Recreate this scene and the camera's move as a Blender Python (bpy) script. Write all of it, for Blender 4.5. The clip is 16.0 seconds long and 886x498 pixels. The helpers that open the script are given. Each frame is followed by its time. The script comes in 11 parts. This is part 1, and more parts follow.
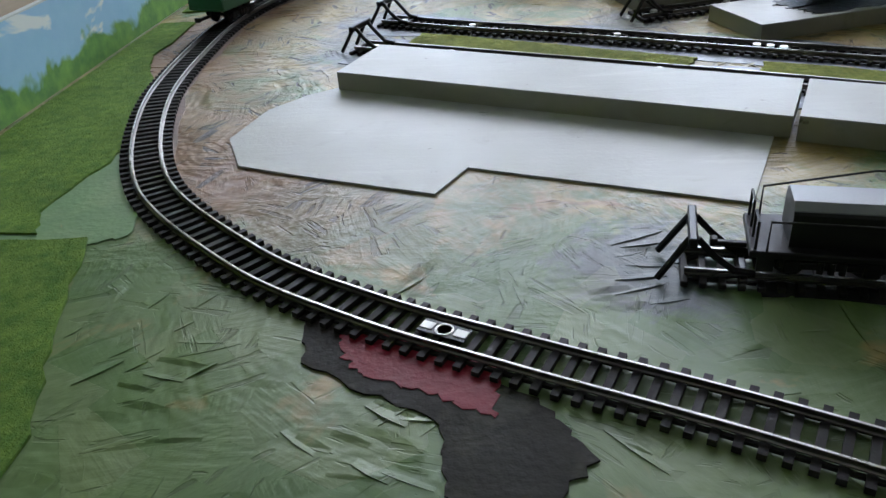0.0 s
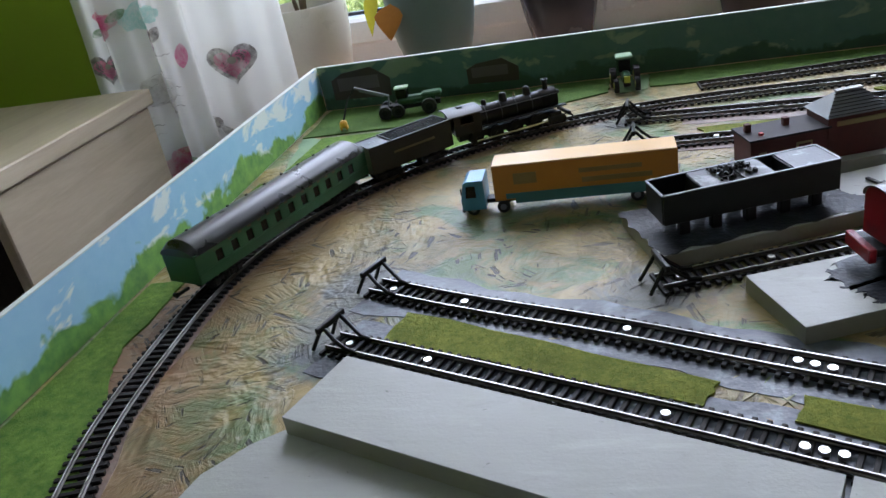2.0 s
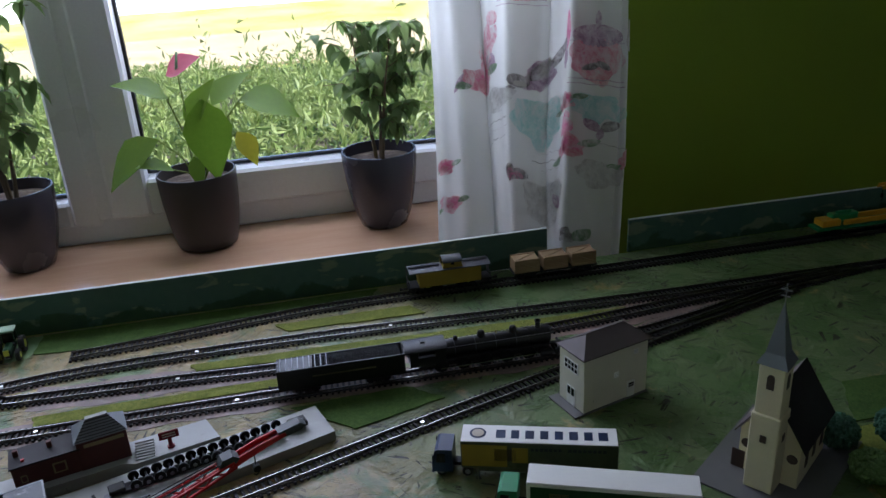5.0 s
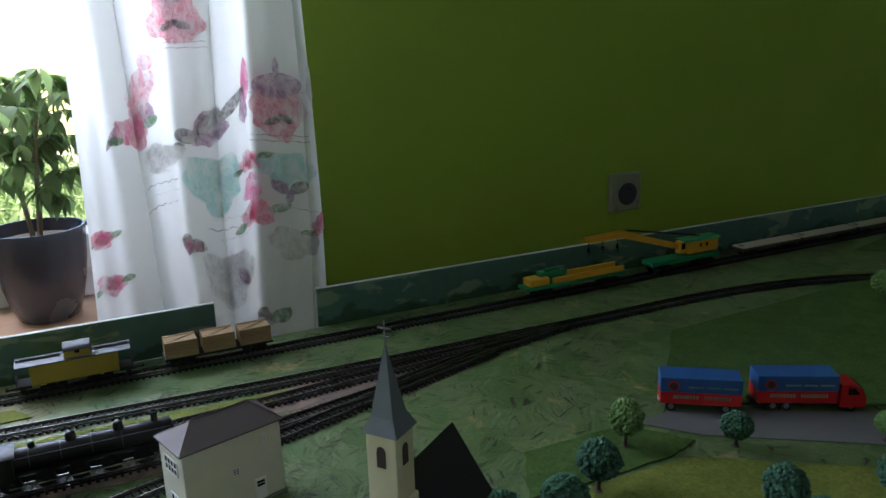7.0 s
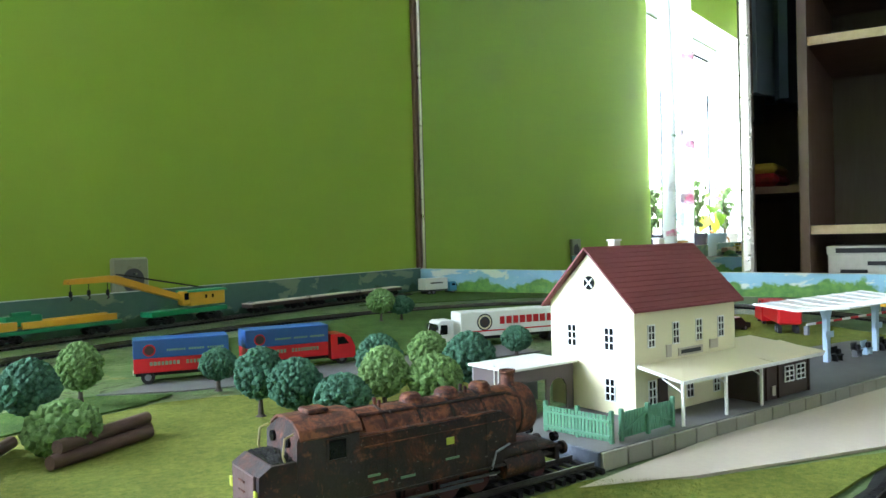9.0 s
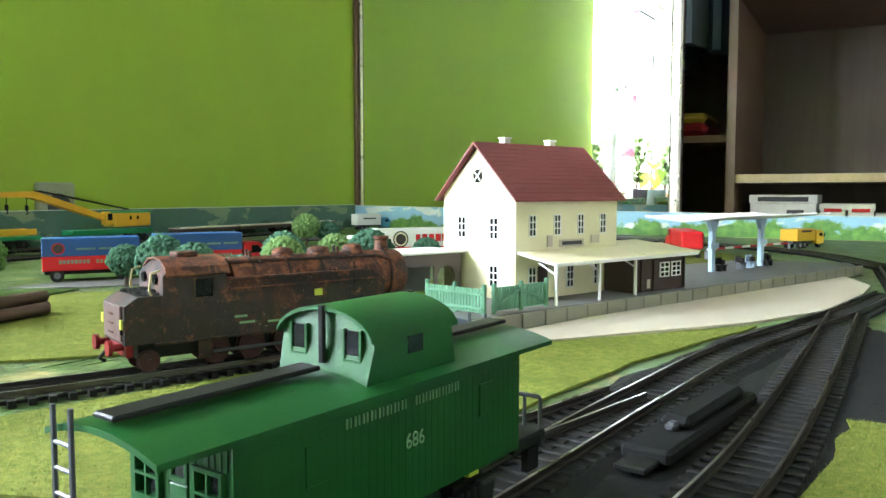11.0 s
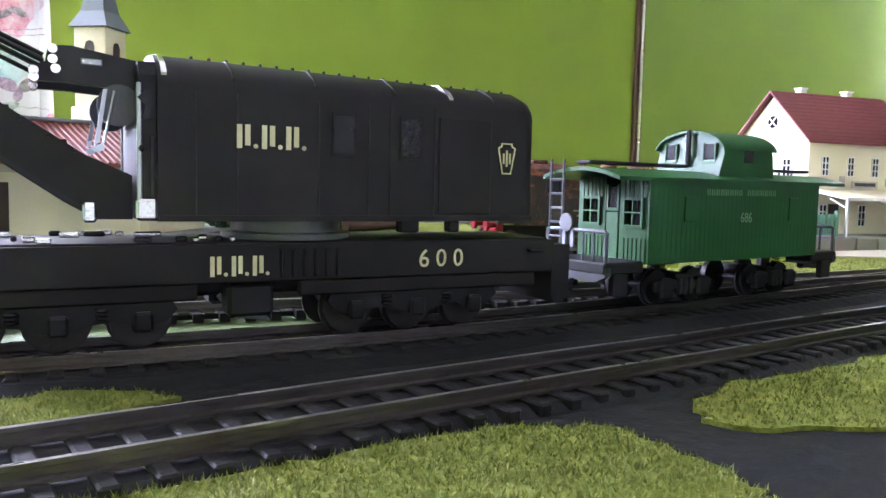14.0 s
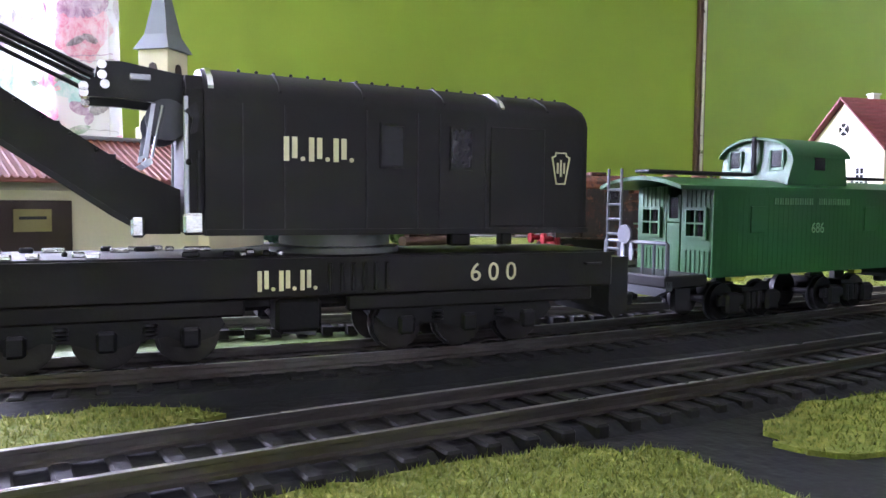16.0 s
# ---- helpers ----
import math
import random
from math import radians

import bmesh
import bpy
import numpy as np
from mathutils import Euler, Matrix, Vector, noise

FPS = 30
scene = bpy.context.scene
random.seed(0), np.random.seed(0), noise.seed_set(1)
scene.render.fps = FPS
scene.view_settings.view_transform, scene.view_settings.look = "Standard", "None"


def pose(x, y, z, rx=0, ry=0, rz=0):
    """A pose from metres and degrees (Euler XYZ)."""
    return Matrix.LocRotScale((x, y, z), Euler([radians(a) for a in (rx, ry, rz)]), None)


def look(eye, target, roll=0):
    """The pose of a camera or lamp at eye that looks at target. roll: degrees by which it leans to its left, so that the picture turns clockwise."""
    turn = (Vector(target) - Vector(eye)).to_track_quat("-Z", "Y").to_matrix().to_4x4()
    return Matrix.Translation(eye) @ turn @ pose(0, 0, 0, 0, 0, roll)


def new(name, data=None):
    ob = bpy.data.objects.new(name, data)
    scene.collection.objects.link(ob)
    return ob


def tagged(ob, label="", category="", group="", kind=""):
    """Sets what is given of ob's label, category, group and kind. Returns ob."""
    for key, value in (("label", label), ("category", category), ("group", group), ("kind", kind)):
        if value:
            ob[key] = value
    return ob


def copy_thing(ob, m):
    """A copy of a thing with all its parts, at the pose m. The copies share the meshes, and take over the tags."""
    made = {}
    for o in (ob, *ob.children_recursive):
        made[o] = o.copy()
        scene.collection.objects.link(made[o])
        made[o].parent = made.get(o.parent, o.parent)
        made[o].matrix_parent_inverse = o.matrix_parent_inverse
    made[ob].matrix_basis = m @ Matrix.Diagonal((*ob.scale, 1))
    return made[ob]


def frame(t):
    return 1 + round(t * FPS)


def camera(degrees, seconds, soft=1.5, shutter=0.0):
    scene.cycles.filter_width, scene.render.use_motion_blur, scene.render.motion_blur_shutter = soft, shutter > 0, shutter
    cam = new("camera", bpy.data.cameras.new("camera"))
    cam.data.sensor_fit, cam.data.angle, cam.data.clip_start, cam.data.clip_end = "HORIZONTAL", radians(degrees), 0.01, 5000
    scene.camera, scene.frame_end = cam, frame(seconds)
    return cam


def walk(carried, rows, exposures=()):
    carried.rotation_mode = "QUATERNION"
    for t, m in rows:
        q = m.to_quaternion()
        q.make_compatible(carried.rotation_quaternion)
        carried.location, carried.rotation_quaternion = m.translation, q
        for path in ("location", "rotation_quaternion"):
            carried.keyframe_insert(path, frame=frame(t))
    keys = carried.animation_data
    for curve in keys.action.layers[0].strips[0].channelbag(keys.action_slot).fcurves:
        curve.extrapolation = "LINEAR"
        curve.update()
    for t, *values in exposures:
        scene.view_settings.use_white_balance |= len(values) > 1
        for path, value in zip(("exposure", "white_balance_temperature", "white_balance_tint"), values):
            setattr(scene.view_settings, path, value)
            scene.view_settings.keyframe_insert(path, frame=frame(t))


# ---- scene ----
cam = camera(59.0, 16.0)
PATH = [
    (0, (-0.033, 0.034, 0.178), (-0.249, 1.738, -0.848), -4.4),
    (0.5, (-0.033, 0.043, 0.186), (-0.339, 1.765, -0.784), -5.9),
    (1, (-0.041, 0.059, 0.211), (-0.372, 1.832, -0.652), -7.5),
    (1.5, (-0.027, 0.126, 0.242), (-0.407, 1.909, -0.581), -9.8),
    (2, (0.05, 0.209, 0.281), (-0.448, 1.942, -0.585), -11.0),
    (2.5, (0.083, 0.221, 0.393), (-0.432, 1.895, -0.573), -8.2),
    (3, (0.148, 0.194, 0.492), (-0.266, 1.896, -0.472), -4.8),
    (3.5, (0.2, 0.174, 0.526), (-0.012, 1.959, -0.349), -4.0),
    (4, (0.262, 0.162, 0.535), (0.286, 1.996, -0.261), -4.1),
    (4.5, (0.353, 0.136, 0.536), (0.549, 1.967, -0.244), -4.3),
    (4.7, (0.4, 0.119, 0.535), (0.666, 1.939, -0.249), -3.9),
    (6.8, (0.68, 0.2, 0.447), (1.36, 1.97, -0.189), -2.0),
    (7, (0.7, 0.211, 0.402), (1.52, 1.955, -0.134), -1.7),
    (7.5, (0.736, 0.204, 0.273), (1.87, 1.833, 0.025), -1.4),
    (8, (0.766, 0.188, 0.189), (2.146, 1.635, 0.151), -1.6),
    (8.5, (0.769, 0.194, 0.151), (2.336, 1.438, 0.149), -1.9),
    (9, (0.7884, 0.1916, 0.1285), (2.478, 1.264, 0.096), -1.5),
    (9.5, (0.7934, 0.1776, 0.1130), (2.549, 1.134, 0.056), -1.0),
    (9.7, (0.7944, 0.1756, 0.1080), (2.565, 1.104, 0.047), -0.7),
    (11.8, (0.770, 0.129, 0.064), (2.492, 1.132, -0.100), 0.5),
    (12, (0.765, 0.128, 0.058), (2.476, 1.155, -0.076), 0.6),
    (12.5, (0.758, 0.137, 0.053), (2.456, 1.18, -0.115), 1.2),
    (13, (0.724, 0.126, 0.054), (2.337, 1.296, -0.118), 1.0),
    (13.5, (0.692, 0.113, 0.04), (2.147, 1.48, -0.091), 0.3),
    (14, (0.68, 0.105, 0.041), (2.019, 1.582, -0.123), 1.3),
    (14.5, (0.683, 0.108, 0.038), (1.918, 1.674, -0.112), 0.3),
    (15, (0.684, 0.109, 0.038), (1.869, 1.713, -0.107), 0.0),
    (15.5, (0.685, 0.106, 0.038), (1.894, 1.695, -0.075), 0.1),
    (16, (0.685, 0.108, 0.04), (1.909, 1.684, -0.086), 0.6),
]
EXPO = [(0.0, 2.12, 6200.0, 18.0), (1.5, 2.1, 6200.0, 19.0), (2.5, 2.1, 5900.0, 23.0), (3.5, 1.55, 5900.0, 26.0), (4.7, 1.2, 5700.0, 25.0), (7.0, 2.2, 5750.0, 20.0), (8.0, 3.78, 5450.0, 23.0),
        (9.0, 4.4, 5750.0, 15.0), (9.7, 4.6, 5950.0, 12.0), (12.0, 4.95, 6250.0, 14.0), (12.5, 5.0, 6250.0, 15.0), (13.0, 5.2, 6100.0, 25.0), (14.0, 4.88, 5800.0, 38.0), (15.0, 4.8, 5750.0, 38.0), (16.0, 4.8, 5750.0, 42.0)]
walk(cam, [(t, look(eye, target, roll)) for t, eye, target, roll in PATH], EXPO)

# ---- daylight ----
SUN_EL, SUN_AZ = 40.0, 97.0
world = bpy.data.worlds.new("sky")
scene.world = world
world.use_nodes = True
_n = world.node_tree.nodes
_sky = _n.new("ShaderNodeTexSky")
_sky.sky_type, _sky.sun_disc = "NISHITA", False
_sky.sun_elevation, _sky.sun_rotation = radians(SUN_EL), radians(SUN_AZ)
_n["Background"].inputs["Strength"].default_value = 0.15
world.node_tree.links.new(_sky.outputs[0], _n["Background"].inputs["Color"])

sun = new("sun", bpy.data.lights.new("sun", "SUN"))
sun.data.energy, sun.data.angle, sun.data.color = 5.0, radians(0.5), (1.0, 0.95, 0.86)
_a, _e = radians(SUN_AZ), radians(SUN_EL)
sun.matrix_world = look((0, 0, 0), (-math.sin(_a) * math.cos(_e), -math.cos(_a) * math.cos(_e), -math.sin(_e)))

window_light = new("window_daylight", bpy.data.lights.new("window_daylight", "AREA"))
window_light.data.shape, window_light.data.size, window_light.data.size_y = "RECTANGLE", 1.45, 0.85
window_light.data.energy, window_light.data.color = 6.5, (0.90, 0.96, 1.0)
window_light.matrix_world = look((0.07, 1.80, 0.80), (0.07, 0.80, 0.62))

# ---- building tools ----
class B:
    """Collects vertices and faces of one mesh."""

    def __init__(self):
        self.v, self.f = [], []

    def add(self, vs, fs, m=None):
        o = len(self.v)
        self.v += [tuple(m @ Vector(p)) if m is not None else tuple(p) for p in vs]
        self.f += [tuple(i + o for i in f) for f in fs]
        return self

    def box(self, c, s, m=None, bev=0.0):
        hx, hy, hz = s[0] / 2, s[1] / 2, s[2] / 2
        b = min(bev, hx * 0.9, hy * 0.9, hz * 0.9)
        if b <= 0:
            vs = [(c[0] + x * hx, c[1] + y * hy, c[2] + z * hz) for x in (-1, 1) for y in (-1, 1) for z in (-1, 1)]
            fs = [(0, 1, 3, 2), (4, 6, 7, 5), (0, 4, 5, 1), (2, 3, 7, 6), (0, 2, 6, 4), (1, 5, 7, 3)]
            return self.add(vs, fs, m)
        vs, ix = [], {}
        for x in (-1, 1):
            for y in (-1, 1):
                for z in (-1, 1):
                    for k in range(3):
                        h = [hx - b, hy - b, hz - b]
                        h[k] += b
                        ix[x, y, z, k] = len(vs)
                        vs.append((c[0] + x * h[0], c[1] + y * h[1], c[2] + z * h[2]))
        fs = []
        sg = (-1, 1)
        for s_ in sg:
            fs.append([ix[s_, y, z, 0] for y, z in ((-1, -1), (-1, 1), (1, 1), (1, -1))][:: 1 if s_ < 0 else -1])
            fs.append([ix[x, s_, z, 1] for x, z in ((-1, -1), (1, -1), (1, 1), (-1, 1))][:: 1 if s_ < 0 else -1])
            fs.append([ix[x, y, s_, 2] for x, y in ((-1, -1), (-1, 1), (1, 1), (1, -1))][:: 1 if s_ < 0 else -1])
        for a in sg:
            for d in sg:
                fs.append([ix[a, d, -1, 0], ix[a, d, 1, 0], ix[a, d, 1, 1], ix[a, d, -1, 1]][:: -1 if a * d < 0 else 1])
                fs.append([ix[a, -1, d, 0], ix[a, 1, d, 0], ix[a, 1, d, 2], ix[a, -1, d, 2]][:: 1 if a * d < 0 else -1])
                fs.append([ix[-1, a, d, 1], ix[1, a, d, 1], ix[1, a, d, 2], ix[-1, a, d, 2]][:: -1 if a * d < 0 else 1])
                for z in sg:
                    fs.append([ix[a, d, z, k] for k in range(3)][:: 1 if a * d * z > 0 else -1])
        return self.add(vs, fs, m)

    def cyl(self, p, q, r, r2=None, n=12, m=None, caps=True):
        p, q = Vector(p), Vector(q)
        r2 = r if r2 is None else r2
        w = (q - p).normalized()
        u = w.orthogonal().normalized()
        v = w.cross(u)
        vs, fs = [], []
        for k in range(n):
            a = 2 * math.pi * k / n
            d = u * math.cos(a) + v * math.sin(a)
            vs += [p + d * r, q + d * r2]
        for k in range(n):
            j = (k + 1) % n
            fs.append((2 * k, 2 * j, 2 * j + 1, 2 * k + 1))
        if caps:
            fs += [tuple(range(2 * n - 2, -1, -2)), tuple(range(1, 2 * n, 2))]
        return self.add(vs, fs, m)

    def tube(self, path, r, n=6, m=None):
        path = [Vector(p) for p in path]
        rs = r if isinstance(r, (list, tuple)) else [r] * len(path)
        up = None
        vs, fs = [], []
        for i, p in enumerate(path):
            w = (path[min(i + 1, len(path) - 1)] - path[max(i - 1, 0)]).normalized()
            u = w.orthogonal().normalized() if up is None else (up - w * up.dot(w)).normalized()
            up = u
            v = w.cross(u)
            vs += [p + (u * math.cos(2 * math.pi * k / n) + v * math.sin(2 * math.pi * k / n)) * rs[i] for k in range(n)]
        for i in range(len(path) - 1):
            for k in range(n):
                j = (k + 1) % n
                fs.append((i * n + k, i * n + j, i * n + n + j, i * n + n + k))
        fs += [tuple(range(n - 1, -1, -1)), tuple(range(len(vs) - n, len(vs)))]
        return self.add(vs, fs, m)

    def prism(self, poly, a, b, axis="y", m=None):
        """A closed outline of two coordinates, run from a to b along the third axis."""
        put = {"y": lambda p, t: (p[0], t, p[1]), "x": lambda p, t: (t, p[0], p[1]), "z": lambda p, t: (p[0], p[1], t)}[axis]
        n = len(poly)
        area = sum(poly[i][0] * poly[(i + 1) % n][1] - poly[(i + 1) % n][0] * poly[i][1] for i in range(n))
        if (area > 0) == (axis == "y"):
            poly = poly[::-1]
        vs = [put(p, a) for p in poly] + [put(p, b) for p in poly]
        fs = [tuple(range(n - 1, -1, -1)), tuple(range(n, 2 * n))]
        fs += [(i, (i + 1) % n, n + (i + 1) % n, n + i) for i in range(n)]
        return self.add(vs, fs, m)

    def grate(self, us, zs, solid_at, d0, d1, axis="x", m=None):
        """One joined plate between two depths, with openings where solid_at(i, j) is false."""
        put = {"x": lambda u, d, z: (d, u, z), "y": lambda u, d, z: (u, d, z)}[axis]
        nu, nz = len(us), len(zs)
        vs = [put(u, d, z) for d in (d0, d1) for z in zs for u in us]
        at = lambda k, i, j: k * nu * nz + j * nu + i
        fill = lambda i, j: 0 <= i < nu - 1 and 0 <= j < nz - 1 and solid_at(i, j)
        fs = []
        for j in range(nz - 1):
            for i in range(nu - 1):
                if not fill(i, j):
                    continue
                q = [(i, j), (i + 1, j), (i + 1, j + 1), (i, j + 1)]
                fs += [tuple(at(0, *c) for c in q), tuple(at(1, *c) for c in reversed(q))]
                for (a, c), (e, f) in (((0, 1), (0, -1)), ((1, 2), (1, 0)), ((2, 3), (0, 1)), ((3, 0), (-1, 0))):
                    if not fill(i + e, j + f):
                        fs.append((at(0, *q[c]), at(0, *q[a]), at(1, *q[a]), at(1, *q[c])))
        used = sorted({k for f in fs for k in f})
        ix = {k: n for n, k in enumerate(used)}
        return self.add([vs[k] for k in used], [tuple(ix[k] for k in f) for f in fs], m)

    def lathe(self, prof, n=24, m=None):
        """Radius and height pairs turned round z."""
        vs, fs = [], []
        for r, z in prof:
            vs += [(r * math.cos(2 * math.pi * k / n), r * math.sin(2 * math.pi * k / n), z) for k in range(n)]
        for i in range(len(prof) - 1):
            for k in range(n):
                j = (k + 1) % n
                fs.append((i * n + k, i * n + j, i * n + n + j, i * n + n + k))
        if prof[0][0] > 1e-5:
            fs.append(tuple(range(n - 1, -1, -1)))
        if prof[-1][0] > 1e-5:
            fs.append(tuple(range(len(vs) - n, len(vs))))
        return self.add(vs, fs, m)

    def ball(self, c, r, n=8, k=6, m=None):
        rx, ry, rz = r if isinstance(r, (list, tuple)) else (r, r, r)
        vs, fs = [(c[0], c[1], c[2] - rz)], []
        for i in range(1, k):
            t = math.pi * i / k
            for j in range(n):
                a = 2 * math.pi * j / n
                vs.append((c[0] + rx * math.sin(t) * math.cos(a), c[1] + ry * math.sin(t) * math.sin(a), c[2] - rz * math.cos(t)))
        vs.append((c[0], c[1], c[2] + rz))
        for j in range(n):
            fs.append((0, 1 + (j + 1) % n, 1 + j))
            for i in range(k - 2):
                fs.append((1 + i * n + j, 1 + i * n + (j + 1) % n, 1 + (i + 1) * n + (j + 1) % n, 1 + (i + 1) * n + j))
            fs.append((1 + (k - 2) * n + j, 1 + (k - 2) * n + (j + 1) % n, len(vs) - 1))
        return self.add(vs, fs, m)

    def mesh(self, name, mat, smooth=None):
        me = bpy.data.meshes.new(name)
        me.from_pydata(self.v, [], self.f)
        me.materials.append(mat)
        if smooth:
            me.polygons.foreach_set("use_smooth", [True] * len(me.polygons))
            me.set_sharp_from_angle(angle=radians(smooth))
        me.update()
        return me


def thing(name, m, label, category, group="", kind=""):
    ob = new(name)
    ob.empty_display_size = 0.01
    ob.matrix_world = m
    return tagged(ob, label, category, group, kind)


def part(name, b, mat, parent, label="", smooth=35, m=None):
    ob = new(name, b.mesh(name, mat, smooth) if isinstance(b, B) else b)
    ob.parent = parent
    if m is not None:
        ob.matrix_local = m
    return tagged(ob, label)


def solid(name, b, mat, label, category="", kind="", group="", smooth=35, m=None):
    ob = new(name, b.mesh(name, mat, smooth))
    if m is not None:
        ob.matrix_world = m
    return tagged(ob, label, category, group, kind)


def lettering(text, size, mat, depth=0.0001):
    """Flat letters as a mesh, centred, reading along x and standing along y."""
    cu = bpy.data.curves.new("letters", "FONT")
    cu.body, cu.size, cu.align_x, cu.align_y, cu.extrude = text, size, "CENTER", "CENTER", depth
    ob = new("letters", cu)
    me = bpy.data.meshes.new_from_object(ob.evaluated_get(bpy.context.evaluated_depsgraph_get()))
    bpy.data.objects.remove(ob)
    bpy.data.curves.remove(cu)
    me.materials.clear()
    me.materials.append(mat)
    return me


def spline(pts, step):
    """A smooth line through the points, in steps of about that length."""
    p = [Vector(q) for q in pts]
    p = [p[0] * 2 - p[1]] + p + [p[-1] * 2 - p[-2]]
    fine = []
    for i in range(1, len(p) - 2):
        for k in range(24):
            t = k / 24
            fine.append(0.5 * (2 * p[i] + (p[i + 1] - p[i - 1]) * t + (2 * p[i - 1] - 5 * p[i] + 4 * p[i + 1] - p[i + 2]) * t * t
                               + (3 * p[i] - p[i - 1] - 3 * p[i + 1] + p[i + 2]) * t ** 3))
    fine.append(p[-2])
    at = [0.0]
    for a, b in zip(fine, fine[1:]):
        at.append(at[-1] + (b - a).length)
    n = max(2, round(at[-1] / step))
    out, j = [], 0
    for k in range(n + 1):
        s = at[-1] * k / n
        while j < len(at) - 2 and at[j + 1] < s:
            j += 1
        f = (s - at[j]) / max(at[j + 1] - at[j], 1e-9)
        out.append(fine[j].lerp(fine[j + 1], f))
    return out


# ---- materials ----
class Mat:
    """A small writer of node materials."""

    def __init__(self, name):
        self.m = bpy.data.materials.new(name)
        self.m.use_nodes = True
        self.t = self.m.node_tree
        self.p = self.t.nodes["Principled BSDF"]

    def node(self, kind, **vals):
        n = self.t.nodes.new("ShaderNode" + kind)
        for k, v in vals.items():
            if k in n.inputs:
                self.put(n.inputs[k], v)
        return n

    def put(self, socket, v):
        if isinstance(v, bpy.types.NodeSocket):
            self.t.links.new(v, socket)
        else:
            socket.default_value = v

    def coords(self, kind="Object"):
        return self.node("TexCoord").outputs[kind]

    def noise(self, vec, scale, detail=3.0, rough=0.55, dist=0.0):
        n = self.node("TexNoise", Vector=vec, Scale=scale, Detail=detail, Roughness=rough, Distortion=dist)
        return n.outputs["Fac"]

    def ramp(self, fac, stops):
        n = self.node("ValToRGB", Fac=fac)
        r = n.color_ramp
        while len(r.elements) < len(stops):
            r.elements.new(0.5)
        for e, (pos, col) in zip(r.elements, stops):
            e.position, e.color = pos, (*col, 1) if len(col) == 3 else col
        return n.outputs["Color"]

    def mix(self, fac, a, b, blend="MIX"):
        n = self.t.nodes.new("ShaderNodeMix")
        n.data_type, n.blend_type = "RGBA", blend
        self.put(n.inputs[0], fac)
        for s, v in ((n.inputs[6], a), (n.inputs[7], b)):
            self.put(s, v if isinstance(v, bpy.types.NodeSocket) else (*v, 1) if len(v) == 3 else v)
        return n.outputs[2]

    def math(self, op, a, b=0.5, clamp=False):
        n = self.t.nodes.new("ShaderNodeMath")
        n.operation, n.use_clamp = op, clamp
        self.put(n.inputs[0], a)
        self.put(n.inputs[1], b)
        return n.outputs[0]

    def bump(self, height, strength, dist):
        n = self.node("Bump", Strength=strength, Distance=dist, Height=height)
        self.put(self.p.inputs["Normal"], n.outputs["Normal"])

    def set(self, **vals):
        for k, v in vals.items():
            s = self.p.inputs[k.replace("_", " ")]
            self.put(s, (*v, 1) if isinstance(v, tuple) and len(v) == 3 and s.type == "RGBA" else v)
        return self


def paint(name, col, rough=0.5, metal=0.0, var=0.18, scale=60.0, grain=900.0, bump=0.15, depth=0.0004, spec=0.5, random=0.0, grime=None):
    """A painted, plastic or metal surface: broad tone, fine grain, slight relief and uneven gloss."""
    w = Mat(name)
    c = w.coords()
    broad, fine = w.noise(c, scale, 4), w.noise(c, grain, 2)
    dark, light = tuple(x * (1 - var) for x in col), tuple(min(1, x * (1 + var)) for x in col)
    k = w.mix(broad, dark, light)
    k = w.mix(w.math("MULTIPLY", fine, 0.25), k, tuple(x * 0.55 for x in col))
    if grime:
        k = w.mix(w.math("MULTIPLY", w.ramp(w.noise(c, scale * 0.6, 5, 0.65, 0.4), [(0.5, (0, 0, 0)), (0.72, (1, 1, 1))]), 0.8), k, grime)
    if random:
        r = w.node("ObjectInfo").outputs["Random"]
        k = w.mix(w.math("MULTIPLY", r, random), k, tuple(x * 0.45 for x in col))
    w.set(Base_Color=k, Metallic=metal, Specular_IOR_Level=spec, Roughness=rough)
    rr = w.node("MapRange", Value=broad)
    rr.inputs["To Min"].default_value, rr.inputs["To Max"].default_value = max(0.03, rough - 0.12), min(1, rough + 0.12)
    w.put(w.p.inputs["Roughness"], rr.outputs[0])
    if bump:
        w.bump(w.math("ADD", fine, w.math("MULTIPLY", broad, 0.5)), bump, depth)
    return w.m

